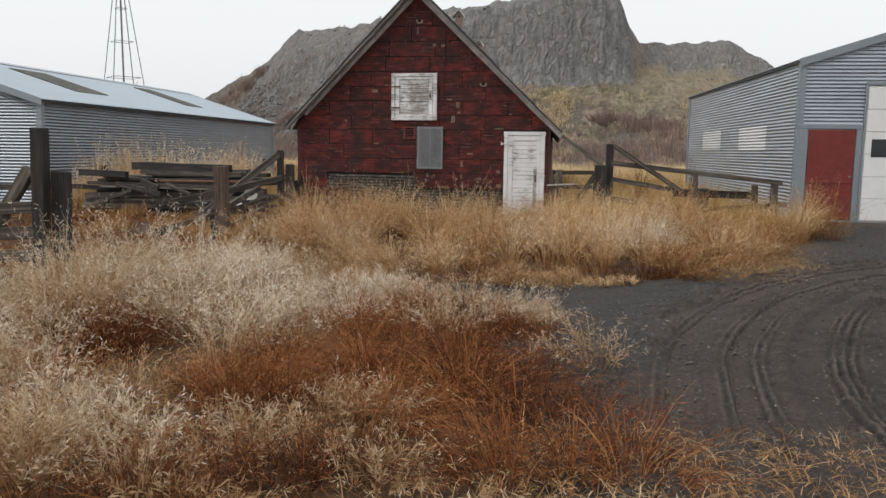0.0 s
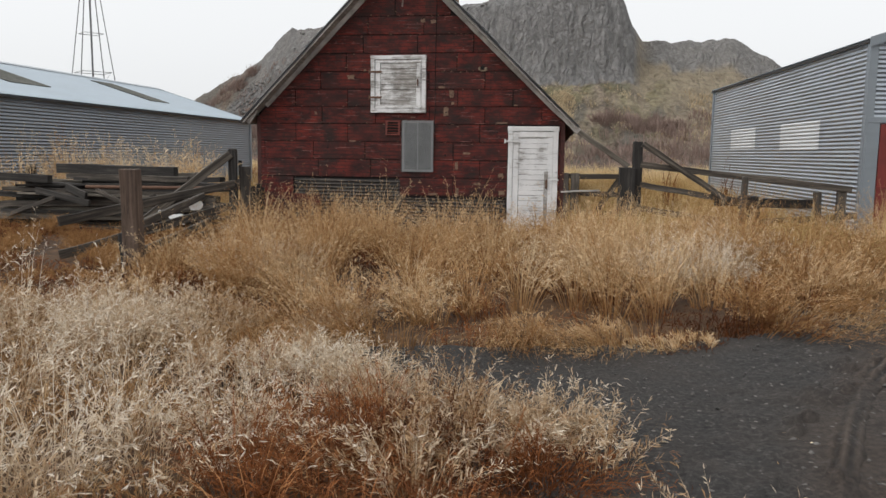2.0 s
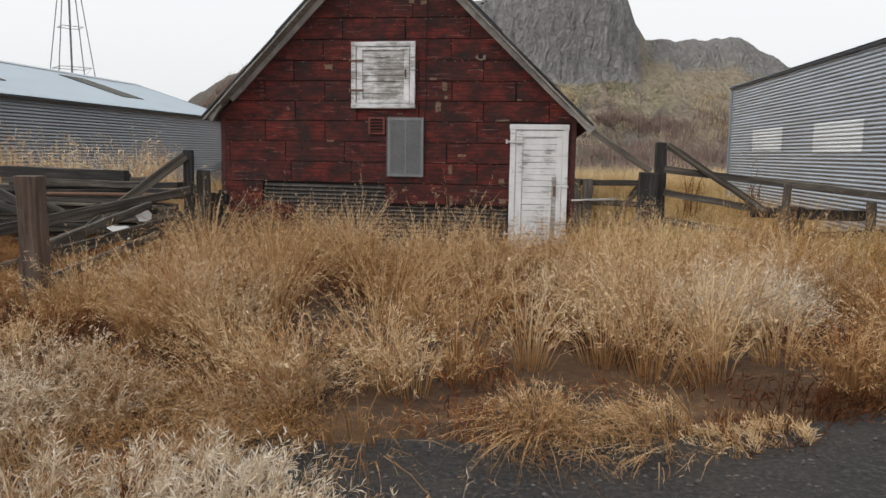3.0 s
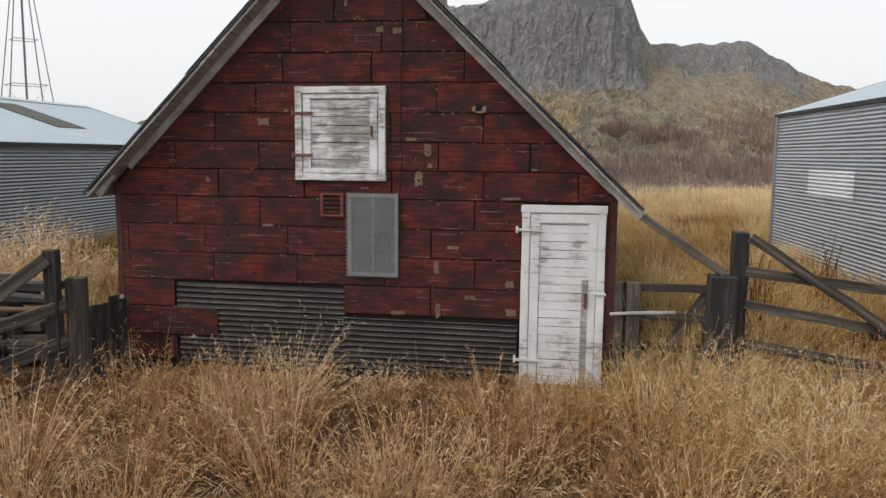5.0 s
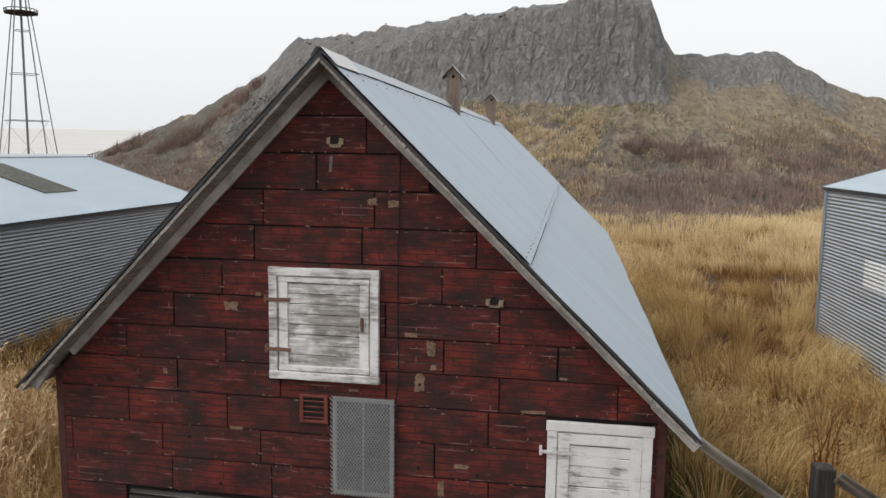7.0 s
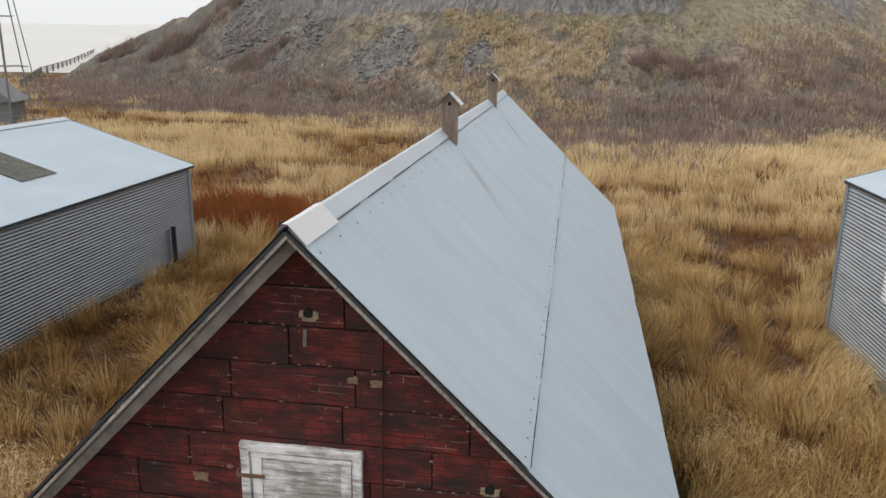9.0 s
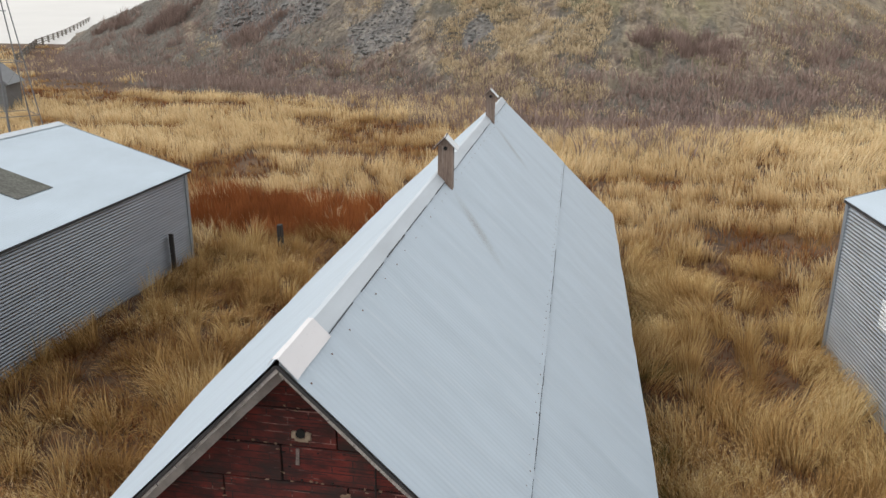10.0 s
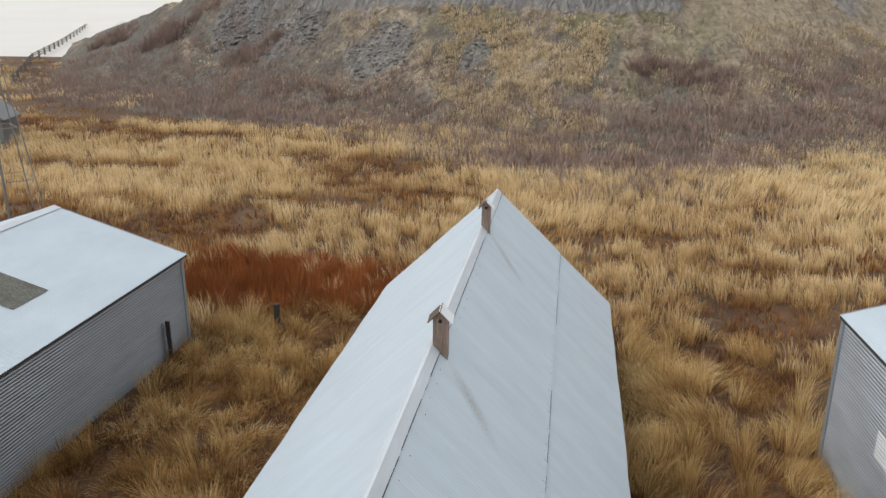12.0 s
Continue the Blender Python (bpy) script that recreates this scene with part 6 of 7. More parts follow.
def tussocks(rs, cen, each, radius, high, out, common, heading, width, flakes, flake_len, tone, start=0.4, ztop=None, fat=0.22, vary=0.45, root=0.4, odd=0.18):
    """Clumps: stems fan out from each centre and share a common bend. high, radius, common, heading, tone: one value a clump."""
    m = len(cen)
    i = np.repeat(np.arange(m), each)
    n = len(i)
    a, q = rs.rand(n) * 2 * math.pi, np.sqrt(rs.rand(n))
    rad = np.broadcast_to(radius, (m,))[i] * q
    xy = cen[i] + np.stack([np.cos(a), np.sin(a)], 1) * rad[:, None]
    bx = out * q * np.cos(a) + common[i] * np.cos(heading[i]) + 0.12 * rs.randn(n)
    by = out * q * np.sin(a) + common[i] * np.sin(heading[i]) + 0.12 * rs.randn(n)
    h = high[i] * (1 - 0.35 * q ** 2) * (1 - vary + 1.2 * vary * rs.rand(n))
    tn = np.clip(tone[i] - 0.06 + np.where(rs.rand(n) < odd, -0.45, 0.05) + 0.26 * (rs.rand(n) - 0.5), 0, 1)
    ok = clear(xy[:, 0], xy[:, 1]) > 0
    z0 = None if ztop is None else ztop(xy[:, 0], xy[:, 1])[ok]
    if not flakes:
        return blades(xy[ok], h[ok], np.arctan2(by, bx)[ok], np.hypot(bx, by)[ok], width * (0.7 + 0.6 * rs.rand(ok.sum())), rs, tn[ok], z0, root)
    return stems(xy[ok], h[ok], np.arctan2(by, bx)[ok], np.hypot(bx, by)[ok], np.full(ok.sum(), width), flakes, flake_len, rs, tn[ok], start, z0, fat, root)


def yard_keep(x, y, soft=0.35):
    e = yard_edge(y) + 0.9 * (fbm(x * 1.1, y * 1.1, 3) - 0.5) - x
    return smooth(-0.05, soft, e) * (y < 0.75) + (y >= 0.75)


def stuff(name, arrays, mat, label, category):
    V, T, C, o = [], [], [], 0
    for v, t, c in arrays:
        V.append(v), T.append(t + o), C.append(c)
        o += len(v)
    ob = new(name, tri_mesh(name, np.concatenate(V), np.concatenate(T), mat, np.concatenate(C)))
    return tagged(ob, label, category, kind="stuff")


def between(rs, n, lo=0.0, hi=1.0):
    return lo + (hi - lo) * rs.rand(n)


def blob(x, y, cx, cy, rx, ry):
    return np.exp(-((x - cx) / rx) ** 2 - ((y - cy) / ry) ** 2)


# 1 weeds nearest the camera: rust-brown mounds, and bleached sprays over them
def rusty(x, y):
    z = np.maximum.reduce([blob(x, y, 0.35, -11.2, 1.15, 1.6), blob(x, y, -0.5, -13.75, 0.75, 0.45), blob(x, y, 1.2, -12.6, 0.9, 1.0), 0.85 * blob(x, y, -1.3, -14.5, 1.3, 0.6), 0.85 * blob(x, y, -0.4, -12.0, 0.6, 0.9), 0.6 * blob(x, y, -2.3, -11.4, 0.5, 0.6),
                           0.7 * blob(x, y, -0.4, -9.9, 0.7, 0.35)])
    return smooth(0.30, 0.62, z + 0.5 * (fbm(x * 0.9 + 4, y * 0.9, 3) - 0.5))


rs = np.random.RandomState(101)
front = lambda x, y: yard_keep(x, y) * (y < -8.65 + 0.5 * (fbm(x * 0.9, y * 0 + 3, 2) - 0.5) + 1.4 * smooth(0.1, -0.9, x)) * clear(x, y)
cen = scatter(rs, -5.6, 2.4, -15.4, -7.0, 7.0, front)
x, y = cen.T
rz = rusty(x, y)
pick = rs.rand(len(cen)) < 0.12 + 0.88 * rz
c1 = cen[pick]
n = len(c1)
lump = 0.65 + 0.8 * fbm(c1[:, 0] * 1.2 + 6, c1[:, 1] * 1.2, 2)
rust_arr = tussocks(rs, c1, 80, 0.20, 0.46 * lump ** 1.8, 1.35, between(rs, n, 0.1, 0.8), between(rs, n, 0, 6.28), 0.005, 11, 0.042, np.clip(between(rs, n, 0.1, 0.95) + 0.35 * (fbm(c1[:, 0] * 0.9, c1[:, 1] * 0.9 + 50, 2) - 0.5), 0, 1), 0.15, fat=0.085, root=0.3)
# bare arching twigs over the mounds
ct0 = c1[rs.rand(n) < 0.6]
n = len(ct0)
twig_arr = tussocks(rs, ct0, 12, 0.12, between(rs, n, 0.35, 0.72), 1.1, between(rs, n, 0.3, 1.1), between(rs, n, 0, 6.28), 0.0065, 7, 0.055, between(rs, n, 0.55, 1.0), 0.35, fat=0.05, root=0.75, odd=0.05)
c2 = scatter(rs, -5.6, 2.4, -15.4, -7.0, 5.6, lambda x, y: front(x, y) * (1 - 0.93 * rusty(x, y)) * (1 - 0.85 * smooth(-0.3, 0.3, x) * smooth(-12.0, -12.6, y)))
x, y = c2.T
n = len(c2)
high = (1 - 0.75 * smooth(-3.7, -4.2, x) * smooth(-12.8, -11.6, y)) * (0.48 + 0.50 * smooth(-0.4, -3.0, x) * smooth(-13.2, -10.2, y)) * (0.42 + 1.15 * fbm(x * 1.1 + 11, y * 1.1, 2)) * (1 - 0.45 * smooth(-9.7, -8.5, y)) * (1 - 0.4 * smooth(-3.0, -3.8, x))
pale = np.maximum.reduce([blob(x, y, -1.4, -9.4, 2.0, 0.8), blob(x, y, -1.6, -11.4, 1.3, 0.7), 0.8 * blob(x, y, -3.4, -10.4, 1.2, 1.0)])
white = np.clip(0.08 * (x < -1) + 0.60 * smooth(0.36, 0.6, fbm(x * 0.9 + 31, y * 0.9 + 7, 3)) + 0.12 * smooth(-0.9, -1.6, x) * smooth(-12.0, -13.2, y) + 0.75 * pale * smooth(0.3, 0.6, fbm(x * 1.1 + 20, y * 1.1 + 3, 3)) + 0.5 * (rs.rand(n) - 0.35), 0, 1) * (1 - 0.5 * smooth(-0.3, 0.4, x) * smooth(-10.6, -11.6, y))
# low root deepens the painted shade at the feet of the sprays
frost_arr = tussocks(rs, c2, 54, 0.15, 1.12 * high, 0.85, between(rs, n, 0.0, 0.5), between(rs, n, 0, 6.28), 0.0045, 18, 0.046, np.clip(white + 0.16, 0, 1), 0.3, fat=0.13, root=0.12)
# undergrowth of the bleached part
c3 = scatter(rs, -5.6, 2.4, -15.4, -7.0, 6.0, lambda x, y: front(x, y) * (1 - 0.8 * smooth(-3.7, -4.2, x) * smooth(-12.8, -11.6, y)) * (1 - 0.95 * rusty(x, y)))
n = len(c3)
under_arr = tussocks(rs, c3, 45, 0.32, between(rs, n, 0.12, 0.32), 1.0, between(rs, n, 0.1, 0.6), between(rs, n, 0, 6.28), 0.006, 9, 0.045, between(rs, n, 0.0, 0.7), 0.2, fat=0.08)
# loose stalks lying about, and a mat of short straw over the near end of the track
c4 = scatter(rs, -8, 2.2, -15.6, -8.4, 34, lambda x, y: front(x, y))
n = len(c4)
lying = stems(c4, 0.14 + 0.26 * rs.rand(n), rs.rand(n) * 6.28, 0.9 + 1.4 * rs.rand(n), np.full(n, 0.006), 5, 0.045, rs, between(rs, n, 0.2, 1.0), fat=0.07)
c5 = scatter(rs, 1.0, 4.4, -15.6, -12.1, 620, lambda x, y: smooth(4.2, 2.3, x + 2.2 * (fbm(x * 1.3, y * 1.3, 3) - 0.5)) * smooth(-12.25, -12.9, y + 0.9 * (fbm(x * 2, y * 2, 2) - 0.5)))
n = len(c5)
mat_arr = stems(c5, 0.03 + 0.10 * rs.rand(n), rs.rand(n) * 6.28, 0.8 + 1.6 * rs.rand(n), np.full(n, 0.006), 3, 0.05, rs, np.where(rs.rand(n) < 0.68, 0.0, 0.42) + 0.3 * rs.rand(n), fat=0.045, z0=land(c5[:, 0], c5[:, 1]) + 0.055, root=0.8)
# bits of straw blown over the bare yard
c6 = scatter(rs, -2.2, 5.0, -12.5, -4.0, 7, lambda x, y: 0.5 * smooth(1.6, 0.1, x - yard_edge(y)) * (x > yard_edge(y)))
n = len(c6)
bits = stems(c6, 0.02 + 0.03 * rs.rand(n), rs.rand(n) * 6.28, 2.5 + 3.5 * rs.rand(n), np.full(n, 0.004), 2, 0.05, rs, between(rs, n, 0.6, 1.0), z0=land(c6[:, 0], c6[:, 1]) + 0.06)
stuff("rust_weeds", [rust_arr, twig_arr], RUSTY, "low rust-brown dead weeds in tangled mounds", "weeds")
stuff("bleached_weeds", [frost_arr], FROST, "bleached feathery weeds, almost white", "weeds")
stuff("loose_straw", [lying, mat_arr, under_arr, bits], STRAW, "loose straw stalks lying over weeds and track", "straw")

# 2 tall grass before the barn
rs = np.random.RandomState(202)
tall = lambda x, y: yard_keep(x, y, 0.5) * (y > -8.0 + 0.6 * (fbm(x * 0.8, y * 0 + 9, 2) - 0.5)) * clear(x, y)


def tall_h(x, y):
    """How high the grass stands: a bank in the middle, low at the wall, at the rim and in the weedy corner."""
    h = 0.40 + 0.62 * smooth(-7.6, -6.0, y)
    h = h * (1 - 0.5 * smooth(1.1, 0.2, yard_edge(y) - x) * (y < -5.5))
    h = h * (1 - 0.72 * smooth(-2.1, -0.7, y) * smooth(-5.2, -4.4, x) * (1 - smooth(0.9, 1.5, x)))
    return h * (1 - 0.66 * smooth(-3.2, -4.6, x)) * (1 - 0.5 * blob(x, y, -3.6, -6.7, 0.9, 1.3))


def billow(x, y, f, k):
    """Sharpened noise, 0 to 1, that gathers the stalks into separate swells."""
    return smooth(0.30, 0.70, fbm(x * f + k, y * f + 1.7 * k, 2))


cen = scatter(rs, -10.5, 7.2, -8.3, 0.4, 3.8, lambda x, y: tall(x, y) * (0.35 + 0.65 * billow(x, y, 1.25, 80)))
x, y = cen.T
n = len(cen)
swell = billow(x, y, 1.25, 80)
high = tall_h(x, y) * (0.58 + 0.52 * swell + 0.22 * rs.rand(n))
rim = smooth(-6.3, -7.4, y)
tone = np.clip(0.16 + 0.42 * billow(x, y, 0.55, 40) + 0.25 * swell + 0.6 * (rs.rand(n) - 0.5), 0, 1) * (1 - 0.45 * smooth(-3.2, -4.6, x)) * (1 - 0.3 * smooth(-5.6, -4.4, y)) * (1 - 0.5 * smooth(-3.4, -1.6, y) * smooth(1.2, 0.4, x))
head = -1.2 + 6.0 * (fbm(x * 0.5, y * 0.5 + 60, 2) - 0.5) + 1.2 * (rs.rand(n) - 0.5)
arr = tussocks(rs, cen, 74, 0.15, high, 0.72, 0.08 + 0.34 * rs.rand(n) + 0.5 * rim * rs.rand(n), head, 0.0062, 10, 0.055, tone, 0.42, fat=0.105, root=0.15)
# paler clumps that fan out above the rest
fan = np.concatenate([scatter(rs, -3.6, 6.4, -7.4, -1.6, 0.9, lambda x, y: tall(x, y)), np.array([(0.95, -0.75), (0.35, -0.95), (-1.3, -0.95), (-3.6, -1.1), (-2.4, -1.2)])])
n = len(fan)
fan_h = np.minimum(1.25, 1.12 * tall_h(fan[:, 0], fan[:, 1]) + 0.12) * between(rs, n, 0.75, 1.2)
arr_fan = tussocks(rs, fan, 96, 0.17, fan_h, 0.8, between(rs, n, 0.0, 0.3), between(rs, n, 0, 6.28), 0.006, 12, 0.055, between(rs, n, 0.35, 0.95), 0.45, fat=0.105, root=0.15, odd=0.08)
# straw fallen over along the edge of the yard
cf = scatter(rs, -2.0, 6.4, -8.6, -4.0, 7, lambda x, y: smooth(1.3, 0.2, yard_edge(y) - x) * smooth(-0.55, 0.1, yard_edge(y) - x) + 0.8 * smooth(-7.3, -7.8, y) * smooth(-8.5, -8.1, y) * (x < yard_edge(y)))
n = len(cf)
arr_f = tussocks(rs, cf, 74, 0.26, between(rs, n, 0.35, 0.9), 0.7, between(rs, n, 0.8, 1.6), -1.1 + 5 * (fbm(cf[:, 0] * 0.8, cf[:, 1] * 0.8, 2) - 0.5), 0.006, 6, 0.045, between(rs, n, 0.05, 0.8), 0.3, fat=0.08, root=0.35)
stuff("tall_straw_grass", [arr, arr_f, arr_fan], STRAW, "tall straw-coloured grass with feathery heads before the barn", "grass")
c7 = scatter(rs, -10.5, 6.6, -8.3, 0.3, 4.5, lambda x, y: tall(x, y) * (0.25 + 0.75 * smooth(0.42, 0.56, fbm(x * 0.6 + 30, y * 0.6, 3) + 0.12 * smooth(-3.4, -1.4, y) + 0.1 * smooth(-3.6, -5.0, x) + 0.2 * smooth(-6.6, -7.6, y))))
x, y = c7.T
n = len(c7)
# rust weeds, tones lowered to paint shade between the clumps
arr2 = tussocks(rs, c7, 34, 0.32, np.minimum(0.42, 0.6 * tall_h(x, y)) * between(rs, n, 0.6, 1.2), 0.6, between(rs, n, 0.1, 0.6), between(rs, n, 0, 6.28), 0.0075, 5, 0.06, between(rs, n, 0.0, 0.6), 0.2, fat=0.10)
stuff("rust_undergrowth", [arr2], RUSTY, "rust-brown weeds under the tall grass", "weeds")
# pale bushes that stand out
cb = np.array([(2.35, -4.7), (2.7, -4.4), (2.0, -5.0), (2.55, -5.1), (-2.6, -5.6), (-3.0, -5.2), (-0.55, -9.0), (-0.25, -9.35), (-0.85, -8.9), (-1.2, -9.2), (0.55, -10.0), (-1.9, -6.2), (3.6, -3.5), (0.9, -4.2)])
n = len(cb)
arr = tussocks(rs, cb, 130, 0.34, np.where(cb[:, 1] < -7, 0.42, 0.78) * between(rs, n, 0.85, 1.1), 0.5, between(rs, n, 0.0, 0.2), between(rs, n, 0, 6.28), 0.006, 18, 0.06, between(rs, n, 0.5, 0.95), fat=0.085)
cc = scatter(rs, -10.7, -5.0, 0.2, 3.0, 2.4, clear)
n = len(cc)
arr_b = tussocks(rs, cc, 84, 0.40, np.where(rs.rand(n) < 0.5, between(rs, n, 1.6, 2.3), between(rs, n, 0.9, 1.3)), 0.25, between(rs, n, 0.0, 0.15), between(rs, n, 0, 6.28), 0.010, 14, 0.085, between(rs, n, 0.5, 1.0), 0.3, fat=0.15, root=0.5)
stuff("straw_bushes", [arr_b], STRAW, "tall straw-pale bushy weeds before the long shed", "weeds")
stuff("bleached_bushes", [arr], FROST, "bleached bushy weeds standing out of the grass", "weeds")

# grass grown through the gate and along the shed wall
dry_spot = lambda x, y: 1 - np.maximum(blob(x, y, 5.3, 2.6, 1.1, 1.8), 0.8 * blob(x, y, 4.6, 9.5, 0.8, 1.2))
cg = np.concatenate([scatter(rs, 1.0, 6.4, -3.6, -1.8, 3.5, tall), scatter(rs, 1.0, 5.6, -1.9, 0.9, 7, clear), scatter(rs, 1.9, 5.6, 0.9, 8.0, 4.0, lambda x, y: clear(x, y) * dry_spot(x, y)), scatter(rs, 4.9, 6.1, 3.5, 12, 4, clear)])
n = len(cg)
gate_arr = tussocks(rs, cg, 52, 0.24, between(rs, n, 0.5, 1.1), 0.5, between(rs, n, 0.05, 0.9), between(rs, n, 0, 6.28), 0.0085, 3, 0.09, between(rs, n, 0.08, 0.95), 0.5, fat=0.08, root=0.2)
stuff("gate_grass", [gate_arr], GOLD, "yellow grass grown through the old gate", "grass")

cy_ = np.concatenate([scatter(rs, 1.05, 2.7, -1.5, -0.15, 6, clear), scatter(rs, 3.9, 5.9, -1.6, -0.3, 3.5, tall)])
n = len(cy_)
stuff("yellow_grass", [tussocks(rs, cy_, 70, 0.18, between(rs, n, 0.55, 1.0), 0.5, between(rs, n, 0.05, 0.5), between(rs, n, 0, 6.28), 0.0075, 0, 0, between(rs, n, 0.1, 0.9), root=0.2)], YELLOW, "olive-yellow grass standing before the old gate", "grass")

# 3 grass between the buildings, and the field behind
rs = np.random.RandomState(303)
alley = lambda x, y: clear(x, y) * ((x < -4.6) | (x > 0.9) | (y > 15.7))


def alleys(per, keep):
    """Places in the strips on both sides of the barn and behind it."""
    return np.concatenate([scatter(rs, -11.3, -4.7, -0.5, 19, per, keep), scatter(rs, 0.95, 6.2, -0.1, 19, per, keep), scatter(rs, -4.7, 0.95, 15.7, 19, per, keep)])


thick = lambda x, y: smooth(0.42, 0.56, fbm(x * 0.55, y * 0.55, 3))
c8 = alleys(8.5, lambda x, y: alley(x, y) * (0.6 + 0.4 * (1 - thick(x, y))) * (1 - 0.3 * smooth(1.8, 2.6, x)))
n = len(c8)
# undergrowth toned down so its colour carries the shade in the gaps
under = tussocks(rs, c8, 36, 0.36, between(rs, n, 0.15, 0.48), 0.9, between(rs, n, 0.0, 0.8), between(rs, n, 0, 6.28), 0.012, 0, 0, between(rs, n, 0.0, 0.55))
reedy = lambda x, y: smooth(-15.5, -13.0, x) * smooth(-1.2, -2.6, x) * smooth(2.9, 2.0, np.abs(y - 20.4 + 0.12 * (x + 6) + 1.2 * (fbm(x * 0.5, y * 0.5, 2) - 0.5)))
c9 = scatter(rs, -15.5, -1.2, 16.5, 24, 9, lambda x, y: reedy(x, y) * clear(x, y))
n = len(c9)
reeds = tussocks(rs, c9, 44, 0.32, between(rs, n, 0.7, 1.15), 0.18, between(rs, n, 0, 0.18), between(rs, n, 0, 6.28), 0.014, 0, 0, np.clip(0.25 + 0.7 * billow(c9[:, 0], c9[:, 1], 0.8, 12) * between(rs, n, 0.5, 1.0), 0, 1), root=0.3)
stuff("rust_undergrowth_beside_barn", [under], RUSTY, "dark rust-brown undergrowth between the buildings", "weeds")
stuff("rust_reeds", [reeds], REED, "band of orange-rust dead reeds behind the buildings", "weeds")
# swells of grass laid over by the wind, low rounded tussocks, and tall fountains standing out of them
cl_ = scatter(rs, 1.9, 6.0, 0.6, 18.5, 9.0, lambda x, y: alley(x, y) * (0.18 + 0.82 * billow(x, y, 0.62, 33)) * dry_spot(x, y) * (1 - 0.5 * smooth(2.8, 3.8, x) * smooth(8, 5.5, y)))
x, y = cl_.T
n = len(cl_)
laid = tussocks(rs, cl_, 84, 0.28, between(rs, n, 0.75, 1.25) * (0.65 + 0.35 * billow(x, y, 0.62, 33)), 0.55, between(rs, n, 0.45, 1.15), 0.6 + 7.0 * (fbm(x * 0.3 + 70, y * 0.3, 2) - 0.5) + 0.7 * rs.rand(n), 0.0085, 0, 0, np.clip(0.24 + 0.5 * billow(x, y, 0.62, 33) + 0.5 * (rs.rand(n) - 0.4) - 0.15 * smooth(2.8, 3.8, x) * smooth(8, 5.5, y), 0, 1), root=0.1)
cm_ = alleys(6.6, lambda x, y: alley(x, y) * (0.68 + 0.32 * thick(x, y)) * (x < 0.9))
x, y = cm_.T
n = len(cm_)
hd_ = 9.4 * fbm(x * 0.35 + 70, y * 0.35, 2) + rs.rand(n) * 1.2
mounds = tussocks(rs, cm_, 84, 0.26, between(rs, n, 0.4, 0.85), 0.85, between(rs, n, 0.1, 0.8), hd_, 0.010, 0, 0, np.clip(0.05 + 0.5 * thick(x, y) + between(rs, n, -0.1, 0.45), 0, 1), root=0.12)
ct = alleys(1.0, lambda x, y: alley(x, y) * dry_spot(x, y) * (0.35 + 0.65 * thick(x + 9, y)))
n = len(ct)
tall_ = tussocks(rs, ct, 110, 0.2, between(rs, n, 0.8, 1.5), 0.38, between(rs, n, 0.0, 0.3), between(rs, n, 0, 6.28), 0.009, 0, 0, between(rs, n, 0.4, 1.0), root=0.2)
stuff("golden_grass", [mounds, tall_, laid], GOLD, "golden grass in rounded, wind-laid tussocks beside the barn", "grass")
# olive-green grass, toned darker for the shaded strip along the wall
co_ = np.concatenate([scatter(rs, 0.98, 1.9, 0.0, 16, 5, clear), scatter(rs, 1.0, 2.9, -0.2, 4.2, 7, clear)])
n = len(co_)
stuff("olive_grass", [tussocks(rs, co_, 72, 0.26, between(rs, n, 0.35, 0.8), 0.5, between(rs, n, 0.4, 1.2), between(rs, n, -0.8, 1.2), 0.009, 0, 0, between(rs, n, 0.0, 0.65), root=0.3)], OLIVE, "olive-green matted grass along the barn wall", "grass")

rs = np.random.RandomState(404)


def stand(x, y):
    """How thick and pale the field's grass stands: long pale swathes, patchier and browner near the barn."""
    f = fbm(x * 0.10 + 5, y * 0.26 + 2, 4) + 0.16 * smooth(24, 33, y) * (1 - smooth(43, 50, y)) - 0.05
    f = f - 0.25 * blob(x, y, -34, 38.5, 11, 1.9) - 0.2 * blob(x, y, -17, 49, 4, 2) - 0.12 * blob(x, y, 16, 27, 4, 1.5)
    f = f + 0.3 * (fbm(x * 0.55 + 9, y * 0.55, 2) - 0.5)
    return smooth(0.36, 0.56, f)


def field_arr(y0, y1, x0, x1, per, each, rad, w, h0, h1):
    """Tall upright tufts, pale where the stand is thick, brown and low between."""
    cen = scatter(rs, x0, x1, y0, y1, per, lambda x, y: clear(x, y) * (0.3 + 0.7 * stand(x, y)) * ((x < -11.2) | (x > 6) | (y > 18.5)) * (1 - 0.92 * reedy(x, y)))
    x, y = cen.T
    n = len(cen)
    d = stand(x, y)
    tone = np.clip(0.08 + 0.78 * d + 0.12 * smooth(27, 34, y) + 0.42 * (rs.rand(n) - 0.35), 0, 1)
    high = (h0 + (h1 - h0) * rs.rand(n)) * (0.5 + 0.5 * d)
    return tussocks(rs, cen, each, rad, high, 0.26, 0.05 + 0.25 * rs.rand(n), 9.0 * fbm(x * 0.1, y * 0.1, 2), w, 0, 0, tone, root=0.2, odd=0.08)


def brown_arr(y0, y1, x0, x1, per, each, rad, w):
    cen = scatter(rs, x0, x1, y0, y1, per, lambda x, y: clear(x, y) * (1 - 0.75 * stand(x, y)) * ((x < -11.2) | (x > 6) | (y > 18.5)))
    n = len(cen)
    return tussocks(rs, cen, each, rad, between(rs, n, 0.25, 0.6), 0.7, between(rs, n, 0, 0.5), between(rs, n, 0, 6.28), w, 0, 0, between(rs, n, 0.1, 1.0))


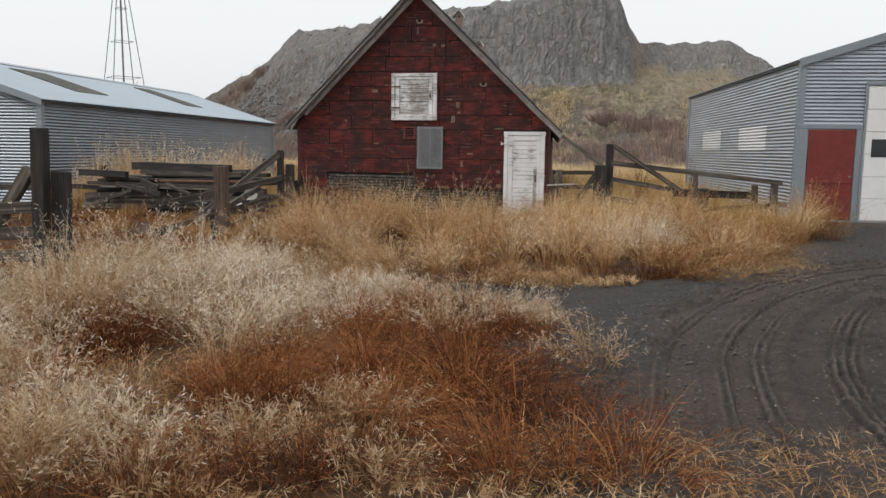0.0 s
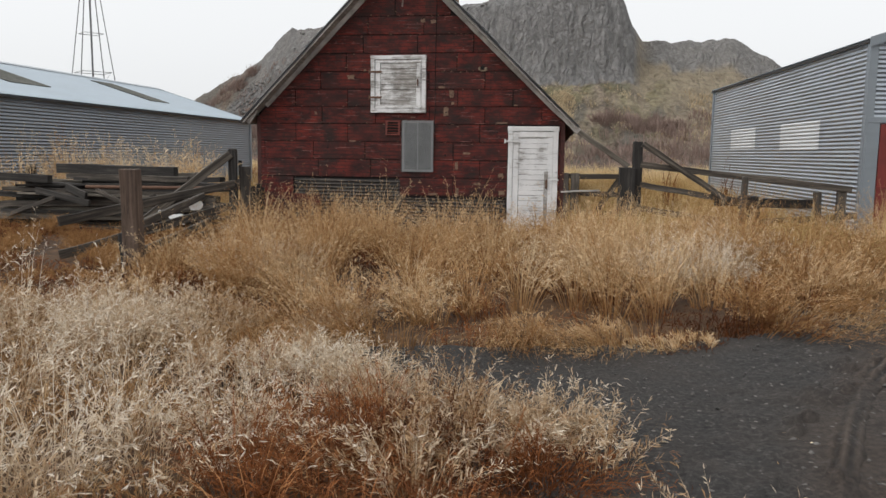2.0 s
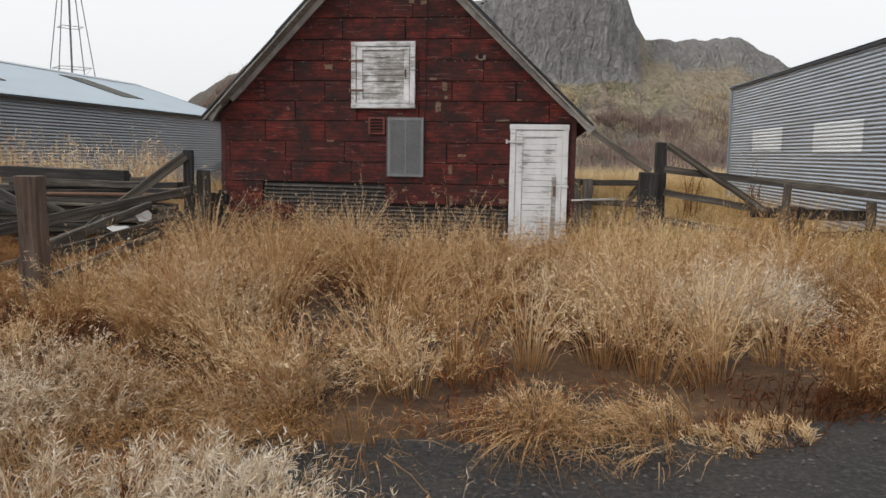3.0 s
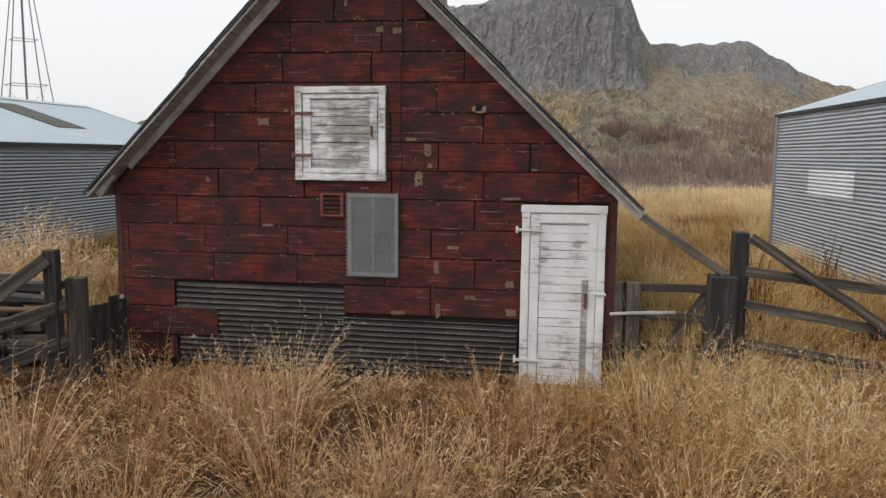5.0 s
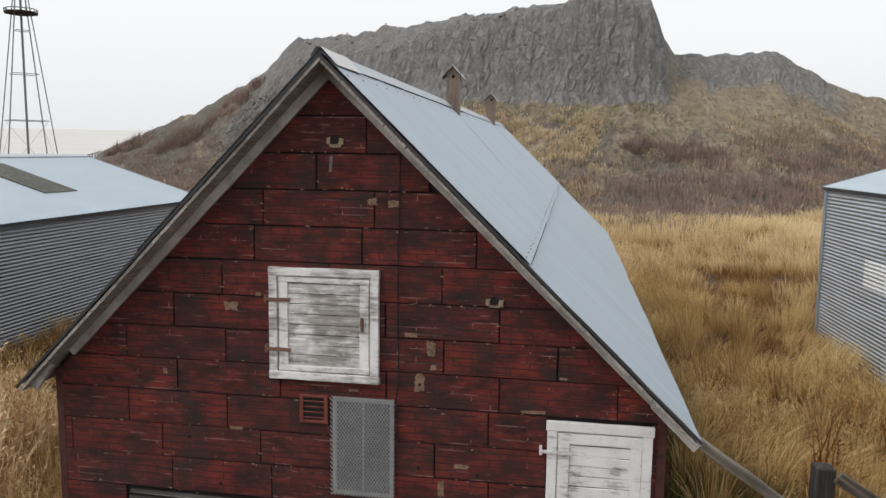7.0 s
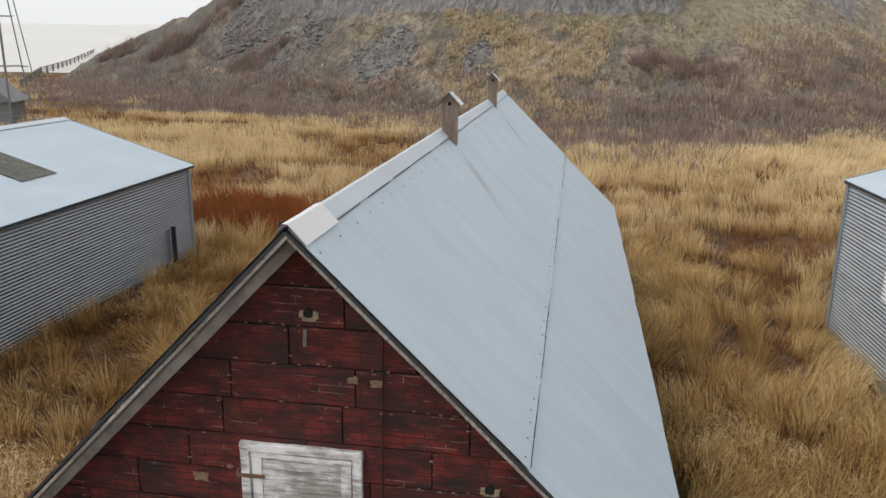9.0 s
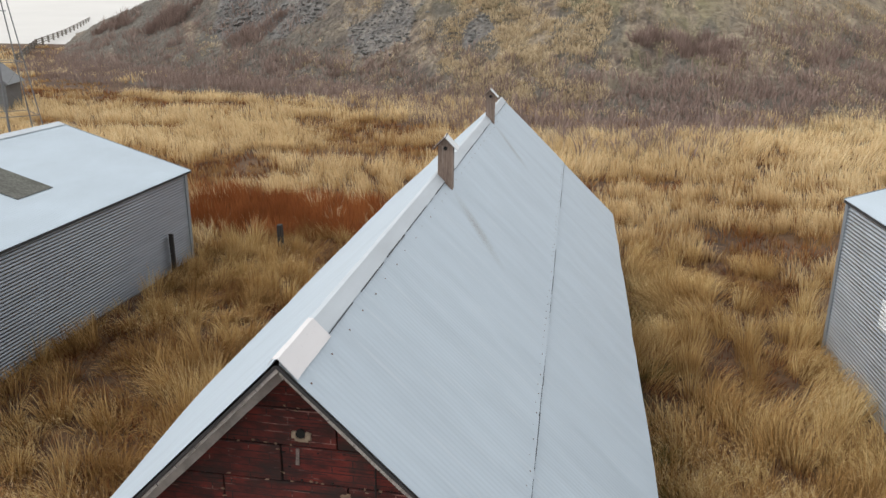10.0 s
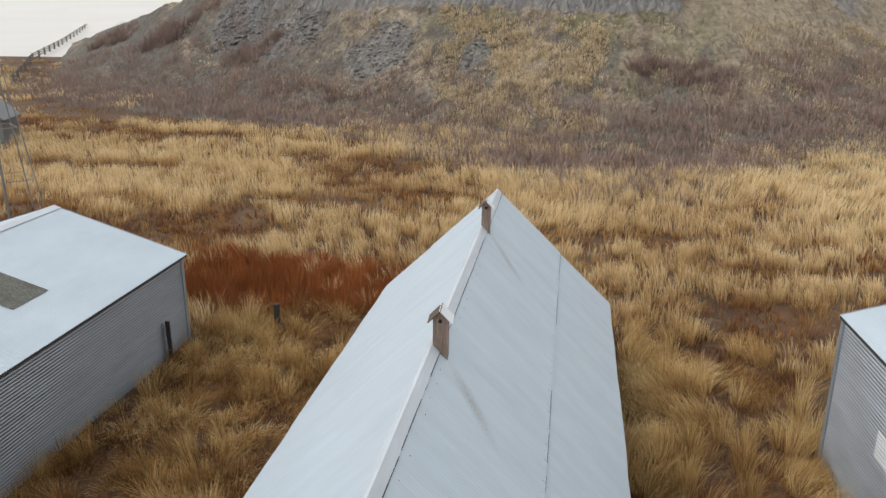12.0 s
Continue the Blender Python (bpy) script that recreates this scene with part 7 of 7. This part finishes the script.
stuff("field_grass", [field_arr(16.2, 28, -30, 24, 5.2, 28, 0.27, 0.02, 0.65, 1.25), field_arr(28, 42, -48, 36, 3.0, 34, 0.42, 0.023, 0.75, 1.3),
                      field_arr(42, 58, -78, 48, 1.6, 30, 0.62, 0.038, 0.7, 1.2), field_arr(58, 118, -150, -42, 0.3, 18, 1.2, 0.11, 0.6, 1.0)], FIELD, "broad field of tall golden dry grass", "grass")
stuff("field_undergrowth", [brown_arr(16.2, 28, -30, 24, 2.6, 18, 0.4, 0.03), brown_arr(28, 42, -48, 36, 1.5, 18, 0.55, 0.046), brown_arr(42, 57, -70, 44, 0.8, 15, 0.8, 0.07)],
      RUSSET, "low russet-brown weeds between the stands of field grass", "weeds")
# dead stalks with seed heads by the fence
cs = np.array([(3.1, 3.0), (3.2, 3.15), (3.3, 3.0), (3.4, 3.2), (3.25, 2.85), (4.6, 4.6), (4.8, 4.9)])
n = len(cs)
stuff("dead_stalks", [tussocks(rs, cs, 6, 0.16, between(rs, n, 1.25, 1.7), 0.05, between(rs, n, 0, 0.05), between(rs, n, 0, 6.28), 0.022, 22, 0.06, between(rs, n, 0.25, 0.6), 0.45, root=0.8)], RUSSET, "tall rust-brown dead dock stalks beyond the fence", "stalks")


# 4 brush and bunch grass along the foot of the butte
def hill_z(x, y):
    r_ = y - EYE_Y
    k_ = (x - EYE_X) / r_
    i = np.clip(np.searchsorted(rr, r_), 1, len(rr) - 1)
    j = np.clip(((k_ - kk[0]) / 0.0036).astype(int), 0, len(kk) - 1)
    return np.maximum(H[i, j], land(x, y))


def at_hill(grid, k_, off):
    """A value of the butte's grid at a slope and a distance past its foot."""
    fr = np.interp(k_, [-1.3, -0.6, -0.4, -0.2, -0.05, 0.12, 0.3, 0.5, 1.2], [128, 94, 88, 77, 67, 63, 70, 84, 118])
    i = np.clip(np.searchsorted(rr, fr + off), 1, len(rr) - 1)
    j = np.clip(((k_ - kk[0]) / 0.0036).astype(int), 0, len(kk) - 1)
    return grid[i, j]


def slope_plants(n, k0, k1, r0, r1, keep, each, radius, h0, h1, w, tlo, thi, fl=3):
    k_ = k0 + (k1 - k0) * rs.rand(n)
    fr = np.interp(k_, [-1.3, -0.6, -0.4, -0.2, -0.05, 0.12, 0.3, 0.5, 1.2], [128, 94, 88, 77, 67, 63, 70, 84, 118])
    off = r0 + (r1 - r0) * rs.rand(n)
    ok = keep(k_, off) > rs.rand(n)
    k_, rad = k_[ok], (fr + off)[ok]
    cen = np.stack([EYE_X + k_ * rad, EYE_Y + rad], 1)
    m = len(cen)
    return tussocks(rs, cen, each, radius, between(rs, m, h0, h1), 0.5, between(rs, m, 0, 0.2), between(rs, m, 0, 6.28), w, fl, 0.2, between(rs, m, tlo, thi), 0.3, ztop=hill_z)


belt_at = lambda k: np.interp(k, [-0.5, 0.05, 0.2, 0.4], [0.0, 0.0, 12.0, 14.0])
belt = lambda k, o: belt_(k, o - belt_at(k))
belt_ = lambda k, o: smooth(-17, -7, o) * (1 - smooth(4, 12, o) * (1 - 0.5 * smooth(-0.25, -0.4, k))) * (0.62 + 0.38 * smooth(0.4, 0.56, fbm(k * 30, o * 0.18 + 40, 3)))
stuff("brown_brush", [slope_plants(8600, -0.7, 0.6, -17, 26, belt, 15, 0.75, 0.5, 1.5, 0.06, 0.1, 0.8, 0)], SHRUB, "belt of leafless brown brush at the foot of the butte", "brush")
talus_keep = lambda k, o: (at_hill(rock, k, o) < 0.35) * smooth(0.36, 0.54, fbm(k * 24 + 9, o * 0.16, 3)) * (1 - 0.7 * smooth(-0.3, -0.45, k)) * (1 - 0.75 * smooth(0.0, 0.03, k) * (1 - smooth(0.11, 0.14, k)))
stuff("bunch_grass", [slope_plants(3000, -0.5, 0.55, -4, 24, talus_keep, 18, 0.6, 0.3, 0.65, 0.06, 0.2, 1.0, 0), slope_plants(1500, -0.16, 0.015, 3, 20, lambda k, o: (at_hill(rock, k, o) < 0.35) * smooth(0.38, 0.5, fbm(k * 40 + 2, o * 0.3, 2)), 24, 0.6, 0.35, 0.75, 0.058, 0.6, 1.0, 0)], BUNCH, "tan bunch grass on the talus slope", "grass")


def boulders(n, seed):
    """Loose basalt blocks on the slope, joined."""
    r5 = np.random.RandomState(seed)
    bm0 = bmesh.new()
    bmesh.ops.create_icosphere(bm0, subdivisions=1, radius=1)
    bv = np.array([v.co[:] for v in bm0.verts])
    bf = np.array([[v.index for v in f.verts] for f in bm0.faces])
    bm0.free()
    k_, rad = -0.48 + 0.40 * r5.rand(n * 12), 80 + 38 * r5.rand(n * 12)
    i, j = np.clip(np.searchsorted(rr, rad), 1, len(rr) - 1), ((k_ - kk[0]) / 0.0036).astype(int)
    ok = np.flatnonzero(scree_patch[i, j] * 0.9 + 0.02 > r5.rand(n * 12))[:n]
    k_, rad = k_[ok], rad[ok]
    n = len(k_)
    x, y = EYE_X + k_ * rad, EYE_Y + rad
    size = 0.06 + 0.16 * r5.rand(n) ** 2
    sc = size[:, None, None] * (0.6 + 0.8 * r5.rand(n, 1, 3)) * (0.55 + 0.8 * r5.rand(n, len(bv), 1)) * np.array([1, 1, 0.6])
    V = bv[None] * sc + np.stack([x, y, hill_z(x, y)], 1)[:, None]
    T = (bf[None] + (np.arange(n) * len(bv))[:, None, None]).reshape(-1, 3)
    return V.reshape(-1, 3), T, np.repeat(r5.rand(n), len(bv))


# leafless thickets standing on the slope
def thicket(x, y, rx, ry, m, h0, h1):
    a, q = rs.rand(m) * 6.28, np.sqrt(rs.rand(m))
    cen = np.stack([x + rx * q * np.cos(a), y + ry * q * np.sin(a)], 1)
    return tussocks(rs, cen, 46, 0.7, between(rs, m, h0, h1) * (1.1 - 0.5 * q), 0.55, between(rs, m, 0, 0.15), between(rs, m, 0, 6.28), 0.06, 0, 0, between(rs, m, 0.0, 0.7), ztop=hill_z)


for x, y, rx, ry, m, h0, h1 in ((-71.5, 110, 4.0, 3.0, 26, 1.8, 3.2), (-56.5, 98.5, 3.0, 2.5, 26, 2.6, 4.6), (-50.0, 102.0, 5.0, 3.0, 26, 1.4, 3.0), (9.0, 62.0, 4.5, 2.2, 34, 1.2, 2.4), (-37.5, 84.0, 4.0, 3.0, 20, 1.2, 2.2)):
    stuff("thicket", [thicket(x, y, rx, ry, m, h0, h1)], SHRUB, "dark leafless thicket on the stony slope", "bush")
SCREE = plant("grey_scree", [(0.09, 0.087, 0.082), (0.15, 0.145, 0.138), (0.22, 0.213, 0.203), (0.31, 0.30, 0.287)], 0.0)
stuff("scree", [boulders(3600, 77)], SCREE, "grey broken basalt scree on the slope", "stones")
